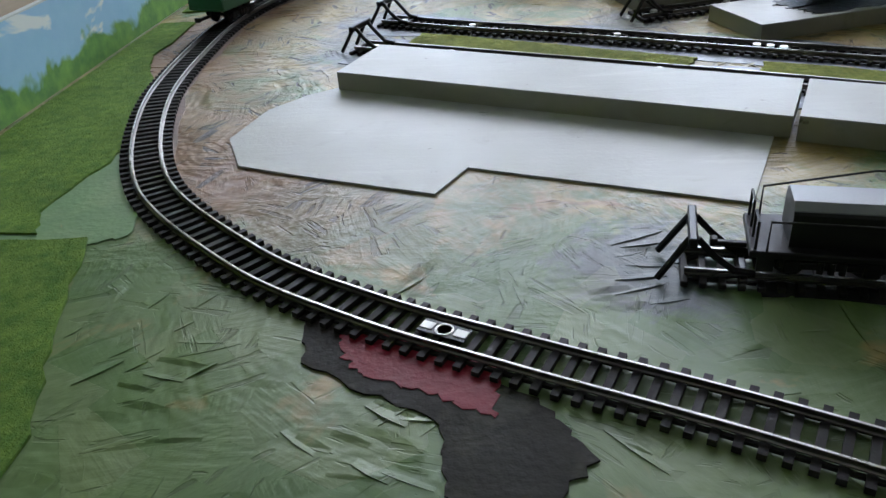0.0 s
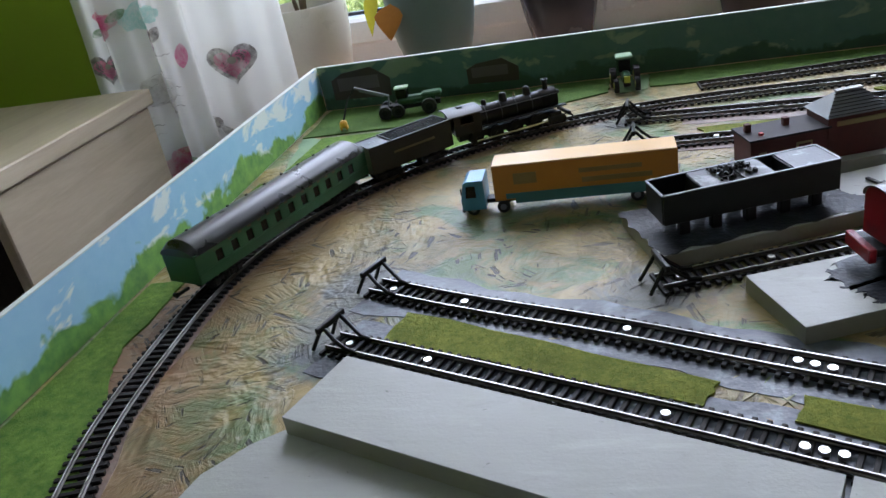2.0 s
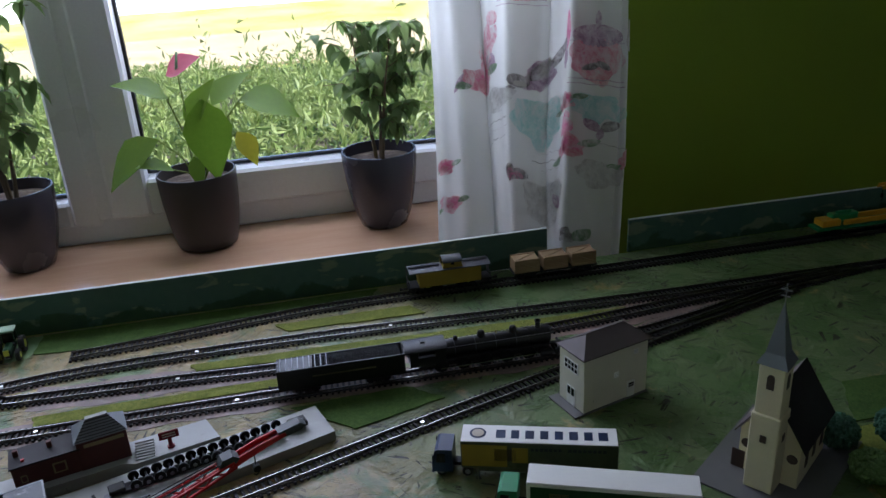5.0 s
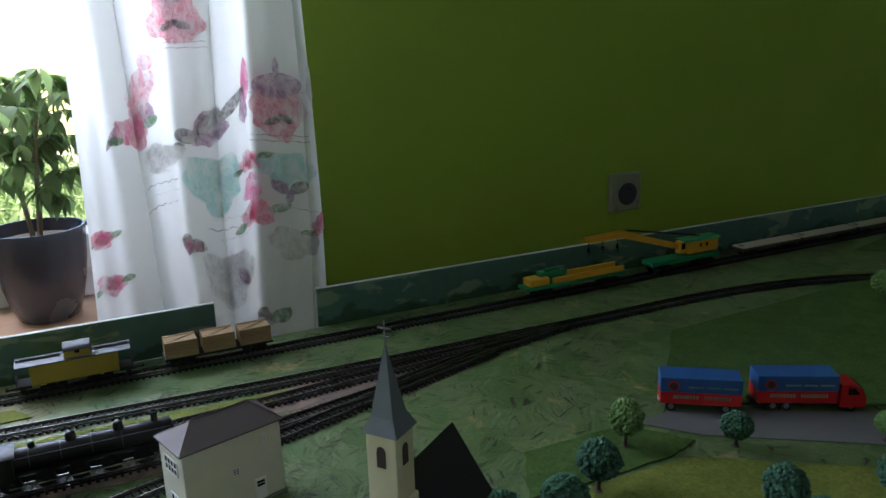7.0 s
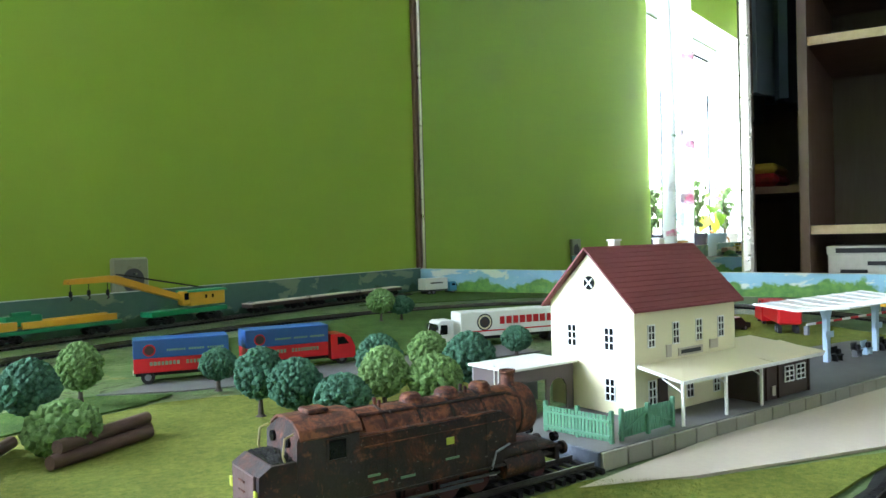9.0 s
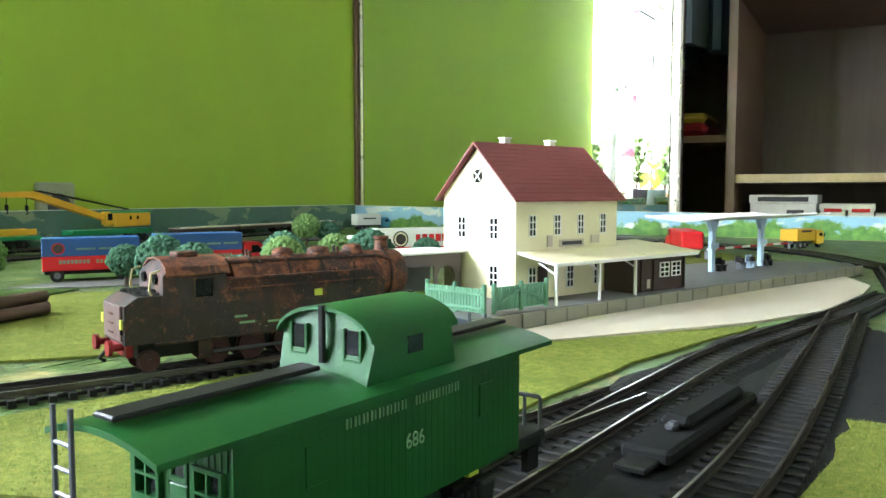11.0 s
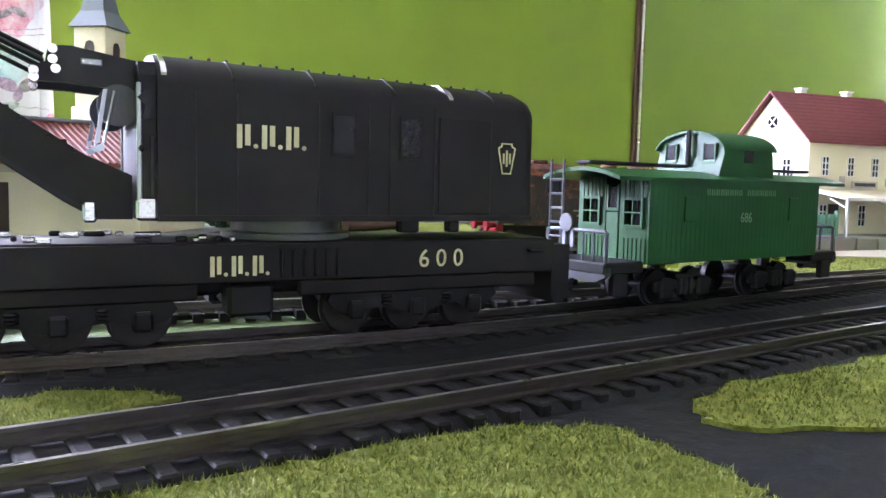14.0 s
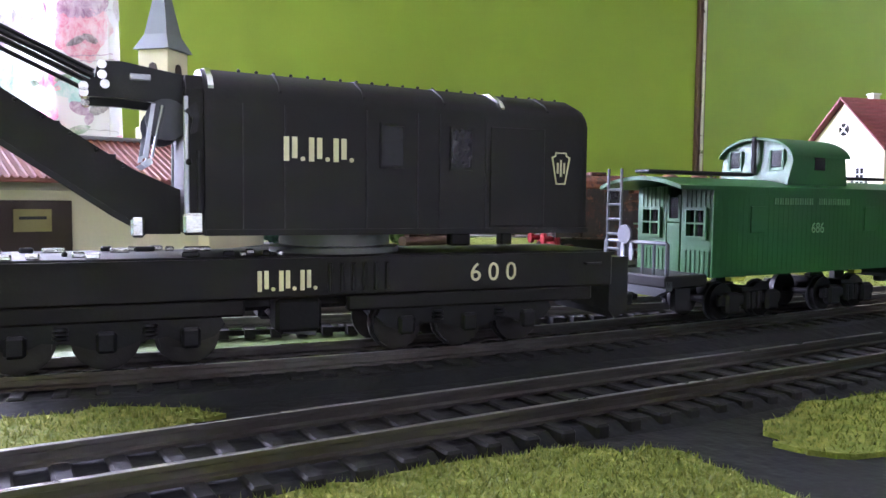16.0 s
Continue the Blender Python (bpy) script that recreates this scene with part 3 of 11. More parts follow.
M = {
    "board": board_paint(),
    "board_edge": wood_mat("raw_board_edge", (0.30, 0.2, 0.1), (0.45, 0.33, 0.19), 0.6),
    "sky": backdrop_mat("painted_sky_board", 0.021),
    "hills": backdrop_mat("painted_hill_board", 0.016, False),
    "hills_far": backdrop_mat("painted_far_hill_board", 0.012, False),
    "white_edge": paint("white_board_edge", (0.62, 0.66, 0.64), 0.5),
    "grass": grass_mat("grass_mat", (0.105, 0.148, 0.02), (0.25, 0.262, 0.05)),
    "grass_dark": grass_mat("grass_mat_dark", (0.04, 0.095, 0.016), (0.10, 0.17, 0.04)),
    "lawn": grass_mat("lawn_mat", (0.055, 0.135, 0.018), (0.17, 0.27, 0.045), 140.0),
    "lawn_blade": leaf_mat("lawn_blades", (0.065, 0.15, 0.02), (0.19, 0.28, 0.045), 0.25),
    "grass_blade": leaf_mat("grass_blades", (0.11, 0.155, 0.022), (0.25, 0.262, 0.05), 0.25),
    "rail_top": paint("polished_rail_top", (0.46, 0.45, 0.43), 0.3, 1.0, 0.35, 60, 400, 0.1, grime=(0.22, 0.2, 0.17)),
    "rail": paint("rail_nickel", (0.175, 0.165, 0.15), 0.36, 1.0, 0.2, 40, 600, 0.1, grime=(0.10, 0.07, 0.05)),
    "sleeper": paint("black_sleeper", (0.013, 0.0125, 0.012), 0.7, 0, 0.3, 90, 700, 0.2, spec=0.3, random=0.4),
    "ballast": paint("dark_track_bed", (0.013, 0.0135, 0.014), 0.7, 0, 0.35, 30, 260, 0.5, 0.001, spec=0.2),
    "ballast_blue": paint("blue_grey_paint", (0.055, 0.066, 0.085), 0.36, 0, 0.6, 34, 200, 0.5, 0.001, 0.35, grime=(0.22, 0.26, 0.30)),
    "ballast_brown": paint("brown_track_bed", (0.17, 0.12, 0.10), 0.55, 0, 0.4, 40, 260, 0.5, 0.001, grime=(0.33, 0.21, 0.17)),
    "screw": paint("zinc_screw", (0.72, 0.71, 0.66), 0.3, 1.0),
    "black": paint("black_plastic", (0.010, 0.0105, 0.011), 0.36, 0, 0.25, 60, 900, 0.15, spec=0.3),
    "dull_black": paint("dusty_black_plastic", (0.012, 0.012, 0.0125), 0.75, 0, 0.2, 40, 900, 0.15, spec=0.1),
    "black_matt": paint("dull_black_plastic", (0.010, 0.010, 0.0105), 0.5, 0, 0.2, 40, 900, 0.15, spec=0.25),
    "crane_black": paint("charcoal_crane_paint", (0.012, 0.011, 0.0105), 0.5, 0, 0.15, 30, 1200, 0.1, spec=0.22),
    "grey_dark": paint("dark_grey_plastic", (0.06, 0.065, 0.075), 0.45),
    "grey": paint("grey_plastic", (0.2, 0.21, 0.23), 0.45),
    "silver": paint("bright_steel", (0.72, 0.72, 0.7), 0.22, 1.0, 0.1),
    "coach_green": paint("dark_green_coach_paint", (0.016, 0.085, 0.033), 0.33, 0, 0.15, 40, 900, 0.1),
    "coach_roof": paint("black_coach_roof", (0.018, 0.02, 0.021), 0.3, 0, 0.2, 40, 900, 0.1),
    "caboose": paint("leaf_green_caboose_plastic", (0.006, 0.066, 0.012), 0.42, 0, 0.1, 40, 1200, 0.12, spec=0.35),
    "mint": paint("mint_green_wagon_plastic", (0.095, 0.215, 0.145), 0.45, 0, 0.08),
    "gold": paint("dull_gold_lettering", (0.30, 0.25, 0.10), 0.5),
    "cream_letter": paint("cream_lettering", (0.72, 0.68, 0.42), 0.5),
    "pale_letter": paint("pale_grey_lettering", (0.20, 0.32, 0.19), 0.5),
    "faint_letter": paint("faint_green_grey_lettering", (0.13, 0.24, 0.13), 0.5),
    "crane_wheel": paint("dark_worn_wheel", (0.035, 0.033, 0.030), 0.35, 0.6, 0.3, 80, 700, 0.2),
    "turntable": paint("grey_turntable_plastic", (0.085, 0.09, 0.09), 0.35, 0, 0.1),
    "silver_and_glint": paint("bright_silver_and_glint_plate", (0.40, 0.42, 0.45), 0.3, 0.7, 0.25, 60, 600, 0.2),
    "worn_plum": paint("dark_plum_boards", (0.030, 0.024, 0.034), 0.4, 0, 0.3, 60),
    "worn_roof": paint("scuffed_dark_red_roof", (0.045, 0.016, 0.018), 0.3, 0, 0.4, 50, 500, 0.2, grime=(0.20, 0.20, 0.21)),
    "coal": paint("coal_lumps", (0.028, 0.028, 0.030), 0.2, 0, 0.5, 500, 1800, 0.9, 0.0012),
    "wheel_rust": paint("dark_red_wheel", (0.055, 0.010, 0.008), 0.5, 0, 0.3, 90),
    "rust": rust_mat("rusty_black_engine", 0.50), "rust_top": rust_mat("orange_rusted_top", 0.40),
    "red": paint("red_crane_plastic", (0.20, 0.006, 0.010), 0.42, 0, 0.3, 70, 900, 0.1, spec=0.3, grime=(0.014, 0.006, 0.006)),
    "bright_red": paint("bright_red_plastic", (0.55, 0.012, 0.016), 0.4, spec=0.35),
    # box orange is lowered to carry the shade on the trailer sides
    "orange": paint("orange_trailer_paint_in_shade", (0.52, 0.20, 0.02), 0.4, 0, 0.1),
    "orange_top": paint("pale_orange_roof", (0.66, 0.40, 0.13), 0.45, 0, 0.1),
    "teal": paint("faded_teal_print", (0.06, 0.2, 0.22), 0.45),
    "print_faded": paint("faded_olive_print", (0.26, 0.17, 0.05), 0.45),
    "faint_gold": paint("faint_gold_lettering", (0.09, 0.075, 0.03), 0.5),
    "cab_blue": paint("light_blue_cab", (0.07, 0.27, 0.46), 0.35),
    "blue": paint("blue_tarpaulin", (0.02, 0.09, 0.28), 0.5, 0, 0.15),
    "navy": paint("navy_cab_plastic", (0.010, 0.024, 0.07), 0.35, spec=0.3),
    "white": paint("white_plastic", (0.78, 0.78, 0.75), 0.4, 0, 0.06),
    "cream": paint("cream_wall_plastic", (0.72, 0.66, 0.44), 0.6, 0, 0.06, 50, 900, 0.12),
    "ivory": paint("ivory_wall_plastic", (0.62, 0.6, 0.49), 0.6, 0, 0.08),
    "maroon": paint("maroon_roof_tiles", (0.22, 0.055, 0.055), 0.55, 0, 0.12, 60, 800, 0.2),
    "roof_dark": paint("dark_slate_roof", (0.03, 0.028, 0.03), 0.7, 0, 0.15, spec=0.25),
    "roof_purple": paint("purple_brown_roof", (0.10, 0.078, 0.075), 0.6, 0, 0.12),
    "roof_tile": paint("red_brown_tiles", (0.25, 0.075, 0.05), 0.6, 0, 0.2, 90),
    "spire": paint("blue_grey_spire", (0.16, 0.18, 0.2), 0.5, 0, 0.1),
    "brick": paint("dark_brick", (0.10, 0.03, 0.024), 0.7, 0, 0.35, 160, 700, 0.3),
    "brown": paint("dark_brown_boards", (0.05, 0.03, 0.022), 0.55, 0, 0.2),
    "platform": paint("grey_platform_plastic", (0.14, 0.14, 0.14), 0.55, 0, 0.15, 60),
    "mdf": scuffed_paint("grey_painted_block", (0.335, 0.345, 0.325), (0.20, 0.21, 0.18), 1.3),
    "mdf_side": scuffed_paint("painted_fibreboard_edge", (0.255, 0.245, 0.195), (0.12, 0.11, 0.07), 2.9),
    "plate": scuffed_paint("pale_grey_card", (0.345, 0.355, 0.335), (0.20, 0.215, 0.18)),
    "sand": paint("pale_sand_card", (0.50, 0.44, 0.35), 0.7, 0, 0.08, 20, 300, 0.2),
    "fence": paint("green_fence_plastic", (0.09, 0.24, 0.14), 0.45),
    "pump_blue": paint("pale_blue_pillar", (0.42, 0.56, 0.72), 0.4),
    "tree_dark": grass_mat("dark_foam_foliage", (0.035, 0.10, 0.06), (0.09, 0.20, 0.13), 420),
    "tree_light": grass_mat("light_foam_foliage", (0.10, 0.20, 0.055), (0.22, 0.34, 0.13), 420),
    "trunk": paint("brown_trunk_plastic", (0.06, 0.045, 0.035), 0.6),
    "yellow": paint("yellow_crane_plastic", (0.72, 0.36, 0.02), 0.35),
    "lemon": paint("yellow_truck_plastic", (0.75, 0.42, 0.02), 0.4),
    "yellow_dull": paint("dull_yellow_caboose", (0.36, 0.25, 0.02), 0.5),
    "emerald": paint("emerald_plastic", (0.012, 0.22, 0.085), 0.35),
    "tractor": paint("tractor_green", (0.012, 0.065, 0.022), 0.35, spec=0.35),
    "lime": paint("lime_yellow_plastic", (0.5, 0.55, 0.05), 0.4),
    "tyre": paint("black_tyre", (0.018, 0.018, 0.018), 0.7),
    "window_dark": paint("dark_glazing", (0.008, 0.009, 0.010), 0.22, 0, 0.05, bump=0, spec=0.3),
    "crate": wood_mat("crate_wood", (0.26, 0.16, 0.075), (0.40, 0.28, 0.14), 0.6, "X", 30),
    "log": wood_mat("brown_log", (0.07, 0.035, 0.025), (0.14, 0.08, 0.06), 0.6, "X", 40),
    "wall": wall_mat("green_wall_paint", (0.30, 0.44, 0.03)),
    "wall_white": wall_mat("white_wall_paint", (0.78, 0.78, 0.76)),
    "floor": wood_mat("laminate_floor", (0.28, 0.17, 0.09), (0.42, 0.28, 0.16), 0.35, "X", 3),
    "sill": wood_mat("beech_window_sill", (0.70, 0.41, 0.25), (0.80, 0.51, 0.33), 0.16, "X", 5, 1.0),
    "oak": wood_mat("pale_oak_laminate", (0.45, 0.37, 0.26), (0.62, 0.53, 0.40), 0.45, "Y", 4),
    "wardrobe": wood_mat("brown_wardrobe_laminate", (0.12, 0.065, 0.04), (0.2, 0.115, 0.075), 0.45, "Z", 4),
    # dark laminate lightened to take in the haze over the wardrobe
    "wardrobe_dark": wood_mat("haze_lightened_wardrobe_back", (0.13, 0.10, 0.085), (0.17, 0.135, 0.115), 0.85, "Z", 4),
    "shelf_edge": wood_mat("light_shelf_edge", (0.5, 0.38, 0.2), (0.6, 0.47, 0.28), 0.5),
    "pvc": paint("white_window_frame", (0.86, 0.87, 0.88), 0.3, 0, 0.03, 6, 200, 0.05),
    "gasket": paint("black_rubber_seal", (0.02, 0.02, 0.02), 0.6),
    "alu": paint("champagne_aluminium", (0.62, 0.58, 0.5), 0.3, 1.0, 0.08),
    "glass": glass_mat(), "mirror": mirror_mat(), "cloth": cloth_mat(),
    "print_pink": print_mat("pink_print", (0.86, 0.22, 0.46), (0.92, 0.55, 0.68)),
    "print_rose": print_mat("rose_print", (0.78, 0.28, 0.38), (0.9, 0.7, 0.72)),
    "print_grey": print_mat("grey_brown_print", (0.22, 0.2, 0.2), (0.6, 0.57, 0.55)),
    "print_teal": print_mat("teal_print", (0.42, 0.72, 0.68), (0.72, 0.86, 0.83)),
    "print_mauve": print_mat("mauve_print", (0.42, 0.26, 0.38), (0.72, 0.6, 0.67)),
    "print_green": print_mat("leaf_green_print", (0.2, 0.34, 0.2), (0.45, 0.58, 0.42)),
    "print_taupe": print_mat("taupe_script_print", (0.62, 0.6, 0.58), (0.84, 0.83, 0.81)),
    "pot_cream": paint("cream_glazed_pot", (0.72, 0.68, 0.58), 0.3, 0, 0.05, 12, 300, 0.08),
    "pot_teal": paint("grey_green_pot", (0.16, 0.24, 0.23), 0.35, 0, 0.06, 12, 300, 0.08),
    "pot_plum": paint("dark_plum_pot", (0.055, 0.052, 0.068), 0.25, 0, 0.06, 12, 300, 0.08),
    "pot_brown": paint("dark_brown_nursery_pot", (0.055, 0.045, 0.045), 0.4, 0, 0.06, 12, 300, 0.08),
    "soil": paint("potting_soil", (0.10, 0.07, 0.05), 0.9, 0, 0.4, 60, 500, 0.9, 0.004, grime=(0.33, 0.26, 0.18)),
    "stem": paint("woody_stem", (0.16, 0.11, 0.06), 0.7),
    "stem_green": paint("green_stem", (0.22, 0.3, 0.06), 0.5),
    "leaf_fig": leaf_mat("small_fig_leaves", (0.14, 0.23, 0.07), (0.30, 0.40, 0.15), 0.6),
    "leaf_big": leaf_mat("broad_anthurium_leaves", (0.10, 0.22, 0.015), (0.22, 0.36, 0.03), 0.5),
    "leaf_yellow": leaf_mat("yellow_leaves", (0.55, 0.5, 0.03), (0.7, 0.62, 0.06), 0.45),
    "leaf_dry": leaf_mat("dry_leaves", (0.5, 0.16, 0.03), (0.6, 0.3, 0.05), 0.3),
    "spathe": leaf_mat("pink_flower", (0.70, 0.10, 0.18), (0.8, 0.22, 0.3), 0.4),
    "hedge": leaf_mat("garden_leaves", (0.22, 0.31, 0.08), (0.40, 0.47, 0.17), 0.4),
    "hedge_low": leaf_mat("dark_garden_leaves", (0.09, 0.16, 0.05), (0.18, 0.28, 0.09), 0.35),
    "worn_deck": paint("worn_black_white_deck", (0.035, 0.038, 0.042), 0.45, 0, 0.4, 70, 500, 0.3, 0.0006, grime=(0.5, 0.52, 0.55)),
    "red_tape": paint("dark_red_patch", (0.17, 0.006, 0.016), 0.55, 0, 0.3, 60, 400, 0.4, 0.0008, spec=0.2),
    # dark enough to hold part of a coach's cast shadow as colour
    "patch_with_shadow": paint("black_brown_patch_with_shadow", (0.018, 0.016, 0.013), 0.75, 0, 0.4, 60, 300, 0.5, 0.001, spec=0.2, grime=(0.05, 0.055, 0.035)),
    "mint_patch": paint("pale_green_patch", (0.12, 0.22, 0.09), 0.5, 0, 0.25, 40, 300, 0.4, 0.001, grime=(0.2, 0.29, 0.13)),
    "tar": paint("glossy_blue_black_paint", (0.016, 0.019, 0.024), 0.4, 0, 0.5, 60, 300, 0.6, 0.001, 0.2, grime=(0.06, 0.075, 0.09)),
    "worn_grey": paint("worn_pink_grey_paint", (0.10, 0.06, 0.055), 0.5, 0, 0.5, 110, 600, 0.3, 0.0006, grime=(0.05, 0.018, 0.012)),
    "soil_out": ground_mat("garden_soil", (0.06, 0.06, 0.04), (0.13, 0.12, 0.07), 3),
    "field": ground_mat("sunlit_grass_field", (0.44, 0.42, 0.08), (0.66, 0.55, 0.24), 1.2),
    "path": ground_mat("sandy_path", (0.50, 0.40, 0.21), (0.60, 0.49, 0.29), 2),
    "facade": ground_mat("outer_plaster", (0.6, 0.58, 0.52), (0.7, 0.68, 0.62), 2),
    # blue cloth colour raised by the same painted-in haze
    "clothes": paint("haze_lightened_blue_garments", (0.075, 0.11, 0.16), 0.85, 0, 0.3, 8),
    "clothes_pale": paint("pale_blue_garments", (0.24, 0.29, 0.36), 0.85, 0, 0.2, 8),
    "card": paint("white_cardboard", (0.6, 0.58, 0.52), 0.7),
    "card_brown": paint("brown_cardboard", (0.36, 0.25, 0.15), 0.8),
    "olive": paint("dark_olive_print_and_shade", (0.07, 0.085, 0.04), 0.5, 0, 0.4, 60, 400, 0.2, grime=(0.13, 0.14, 0.08)),
    "ink": paint("dark_ink", (0.03, 0.03, 0.035), 0.6),
    "socket": paint("pale_socket_plastic", (0.30, 0.32, 0.22), 0.3, 0, 0.04),
}

# ---- the room ----
FLOOR, CEIL = -0.72, 1.75
XL, XM, YW, YB = -1.40, 2.85, 1.53, -2.0
b = B().box(((XL + 3.5) / 2, (YB + 1.55) / 2, FLOOR - 0.02), (3.5 - XL, 1.55 - YB, 0.04))
solid("floor", b, M["floor"], "brown laminate floor of the room", kind="structure")
b = B().box(((XL + 3.5) / 2, (YB + 1.9) / 2, CEIL + 0.03), (3.7 - XL, 2.1 - YB, 0.06))
solid("ceiling", b, M["wall_white"], "plain white ceiling", kind="structure")

# window wall with its opening
WX0, WX1, WZ0, WZ1, YO = -0.79, 0.93, -0.05, 1.35, 1.83
b = B()
b.box(((XL - 0.1 + WX0) / 2, (YW + YO) / 2, (FLOOR + CEIL) / 2), (WX0 - XL + 0.1, YO - YW, CEIL - FLOOR))
b.box(((WX1 + 3.5) / 2, (YW + YO) / 2, (FLOOR + CEIL) / 2), (3.5 - WX1, YO - YW, CEIL - FLOOR))
b.box(((WX0 + WX1) / 2, (YW + YO) / 2, (FLOOR + WZ0 - 0.03) / 2), (WX1 - WX0, YO - YW, WZ0 - 0.03 - FLOOR))
b.box(((WX0 + WX1) / 2, (YW + YO) / 2, (WZ1 + CEIL) / 2), (WX1 - WX0, YO - YW, CEIL - WZ1))
solid("wall_north", b, M["wall"], "bright green painted wall around the window", kind="structure", smooth=0)
b = B().box((XL - 0.06, (YB + YW) / 2, (FLOOR + CEIL) / 2), (0.12, YW - YB, CEIL - FLOOR))
solid("wall_west", b, M["wall"], "bright green painted side wall", kind="structure")
b = B().box(((XL + 3.5) / 2, YB - 0.06, (FLOOR + CEIL) / 2), (3.5 - XL + 0.24, 0.12, CEIL - FLOOR))
solid("wall_south", b, M["wall_white"], "plain white wall behind the viewer", kind="structure")
b = B().box((3.56, (YB + YW) / 2, (FLOOR + CEIL) / 2), (0.12, YW - YB, CEIL - FLOOR))
solid("wall_east", b, M["wall_white"], "plain wall behind the wardrobe", kind="structure")

# sill and window
b = B().box(((WX0 + WX1) / 2, (1.475 + 1.745) / 2, -0.065), (WX1 - WX0 - 0.004, 0.27, 0.03), bev=0.006)
solid("window_sill", b, M["sill"], "glossy beech-coloured window sill", kind="structure")

for xr in (WX0 + 0.003, WX1 - 0.003):
    solid("window_reveal", B().box((xr, (1.533 + 1.733) / 2, (WZ1 - 0.049) / 2), (0.006, 0.2, WZ1 + 0.047)), M["wall_white"], "white painted window reveal", kind="structure")
solid("window_reveal", B().box(((WX0 + WX1) / 2, (1.533 + 1.733) / 2, WZ1 - 0.003), (WX1 - WX0 - 0.014, 0.2, 0.006)), M["wall_white"], "white painted window reveal", kind="structure")

win = thing("window_1", pose(0, 0, 0), "white plastic window with two sashes", "window", kind="structure")
YF = 1.735


def sash(name, x0, x1, z0, z1, w, y0, y1):
    fr = B()
    for (a, c_) in (((x0 + w / 2, z0, z1), 0), ((x1 - w / 2, z0, z1), 0)):
        fr.box((a[0], (y0 + y1) / 2, (z0 + z1) / 2), (w, y1 - y0, z1 - z0), bev=0.006)
    for z in (z0 + w / 2, z1 - w / 2):
        fr.box(((x0 + x1) / 2, (y0 + y1) / 2, z), (x1 - x0 - 2 * w + 0.002, y1 - y0 - 0.004, w - 0.004), bev=0.006)
    f = part(name, fr, M["pvc"], win, "white plastic frame")
    g = B()
    for z in (z0 + w + 0.003, z1 - w - 0.003):
        g.box(((x0 + x1) / 2, y1 - 0.02, z), (x1 - x0 - 2 * w, 0.012, 0.006))
    for x in (x0 + w + 0.003, x1 - w - 0.003):
        g.box((x, y1 - 0.02, (z0 + z1) / 2), (0.006, 0.012, z1 - z0 - 2 * w - 0.012))
    part("seal", g, M["gasket"], f, "black rubber seal")
    p = part("pane", B().box(((x0 + x1) / 2, y1 - 0.012, (z0 + z1) / 2), (x1 - x0 - 2 * w - 0.012, 0.004, z1 - z0 - 2 * w - 0.012)), M["glass"], f, "clear glass pane")
    p.visible_shadow = False


fr = B()
fr.box((WX0 + 0.02, 1.77, 0.65), (0.04, 0.07, WZ1 - WZ0 - 0.02), bev=0.003)
fr.box((WX1 - 0.02, 1.77, 0.65), (0.04, 0.07, WZ1 - WZ0 - 0.02), bev=0.003)
fr.box(((WX0 + WX1) / 2, 1.77, WZ0 + 0.025), (WX1 - WX0 - 0.08, 0.07, 0.05), bev=0.003)
fr.box(((WX0 + WX1) / 2, 1.77, WZ1 - 0.03), (WX1 - WX0 - 0.08, 0.07, 0.04), bev=0.003)
fr.box((0.075, 1.765, 0.65), (0.04, 0.075, WZ1 - WZ0 - 0.1), bev=0.003)
part("window_frame", fr, M["pvc"], win)
sash("sash", -0.76, 0.062, -0.012, 1.32, 0.056, 1.725, 1.79)
sash("sash", 0.084, 0.90, 0.0, 1.32, 0.078, 1.715, 1.785)


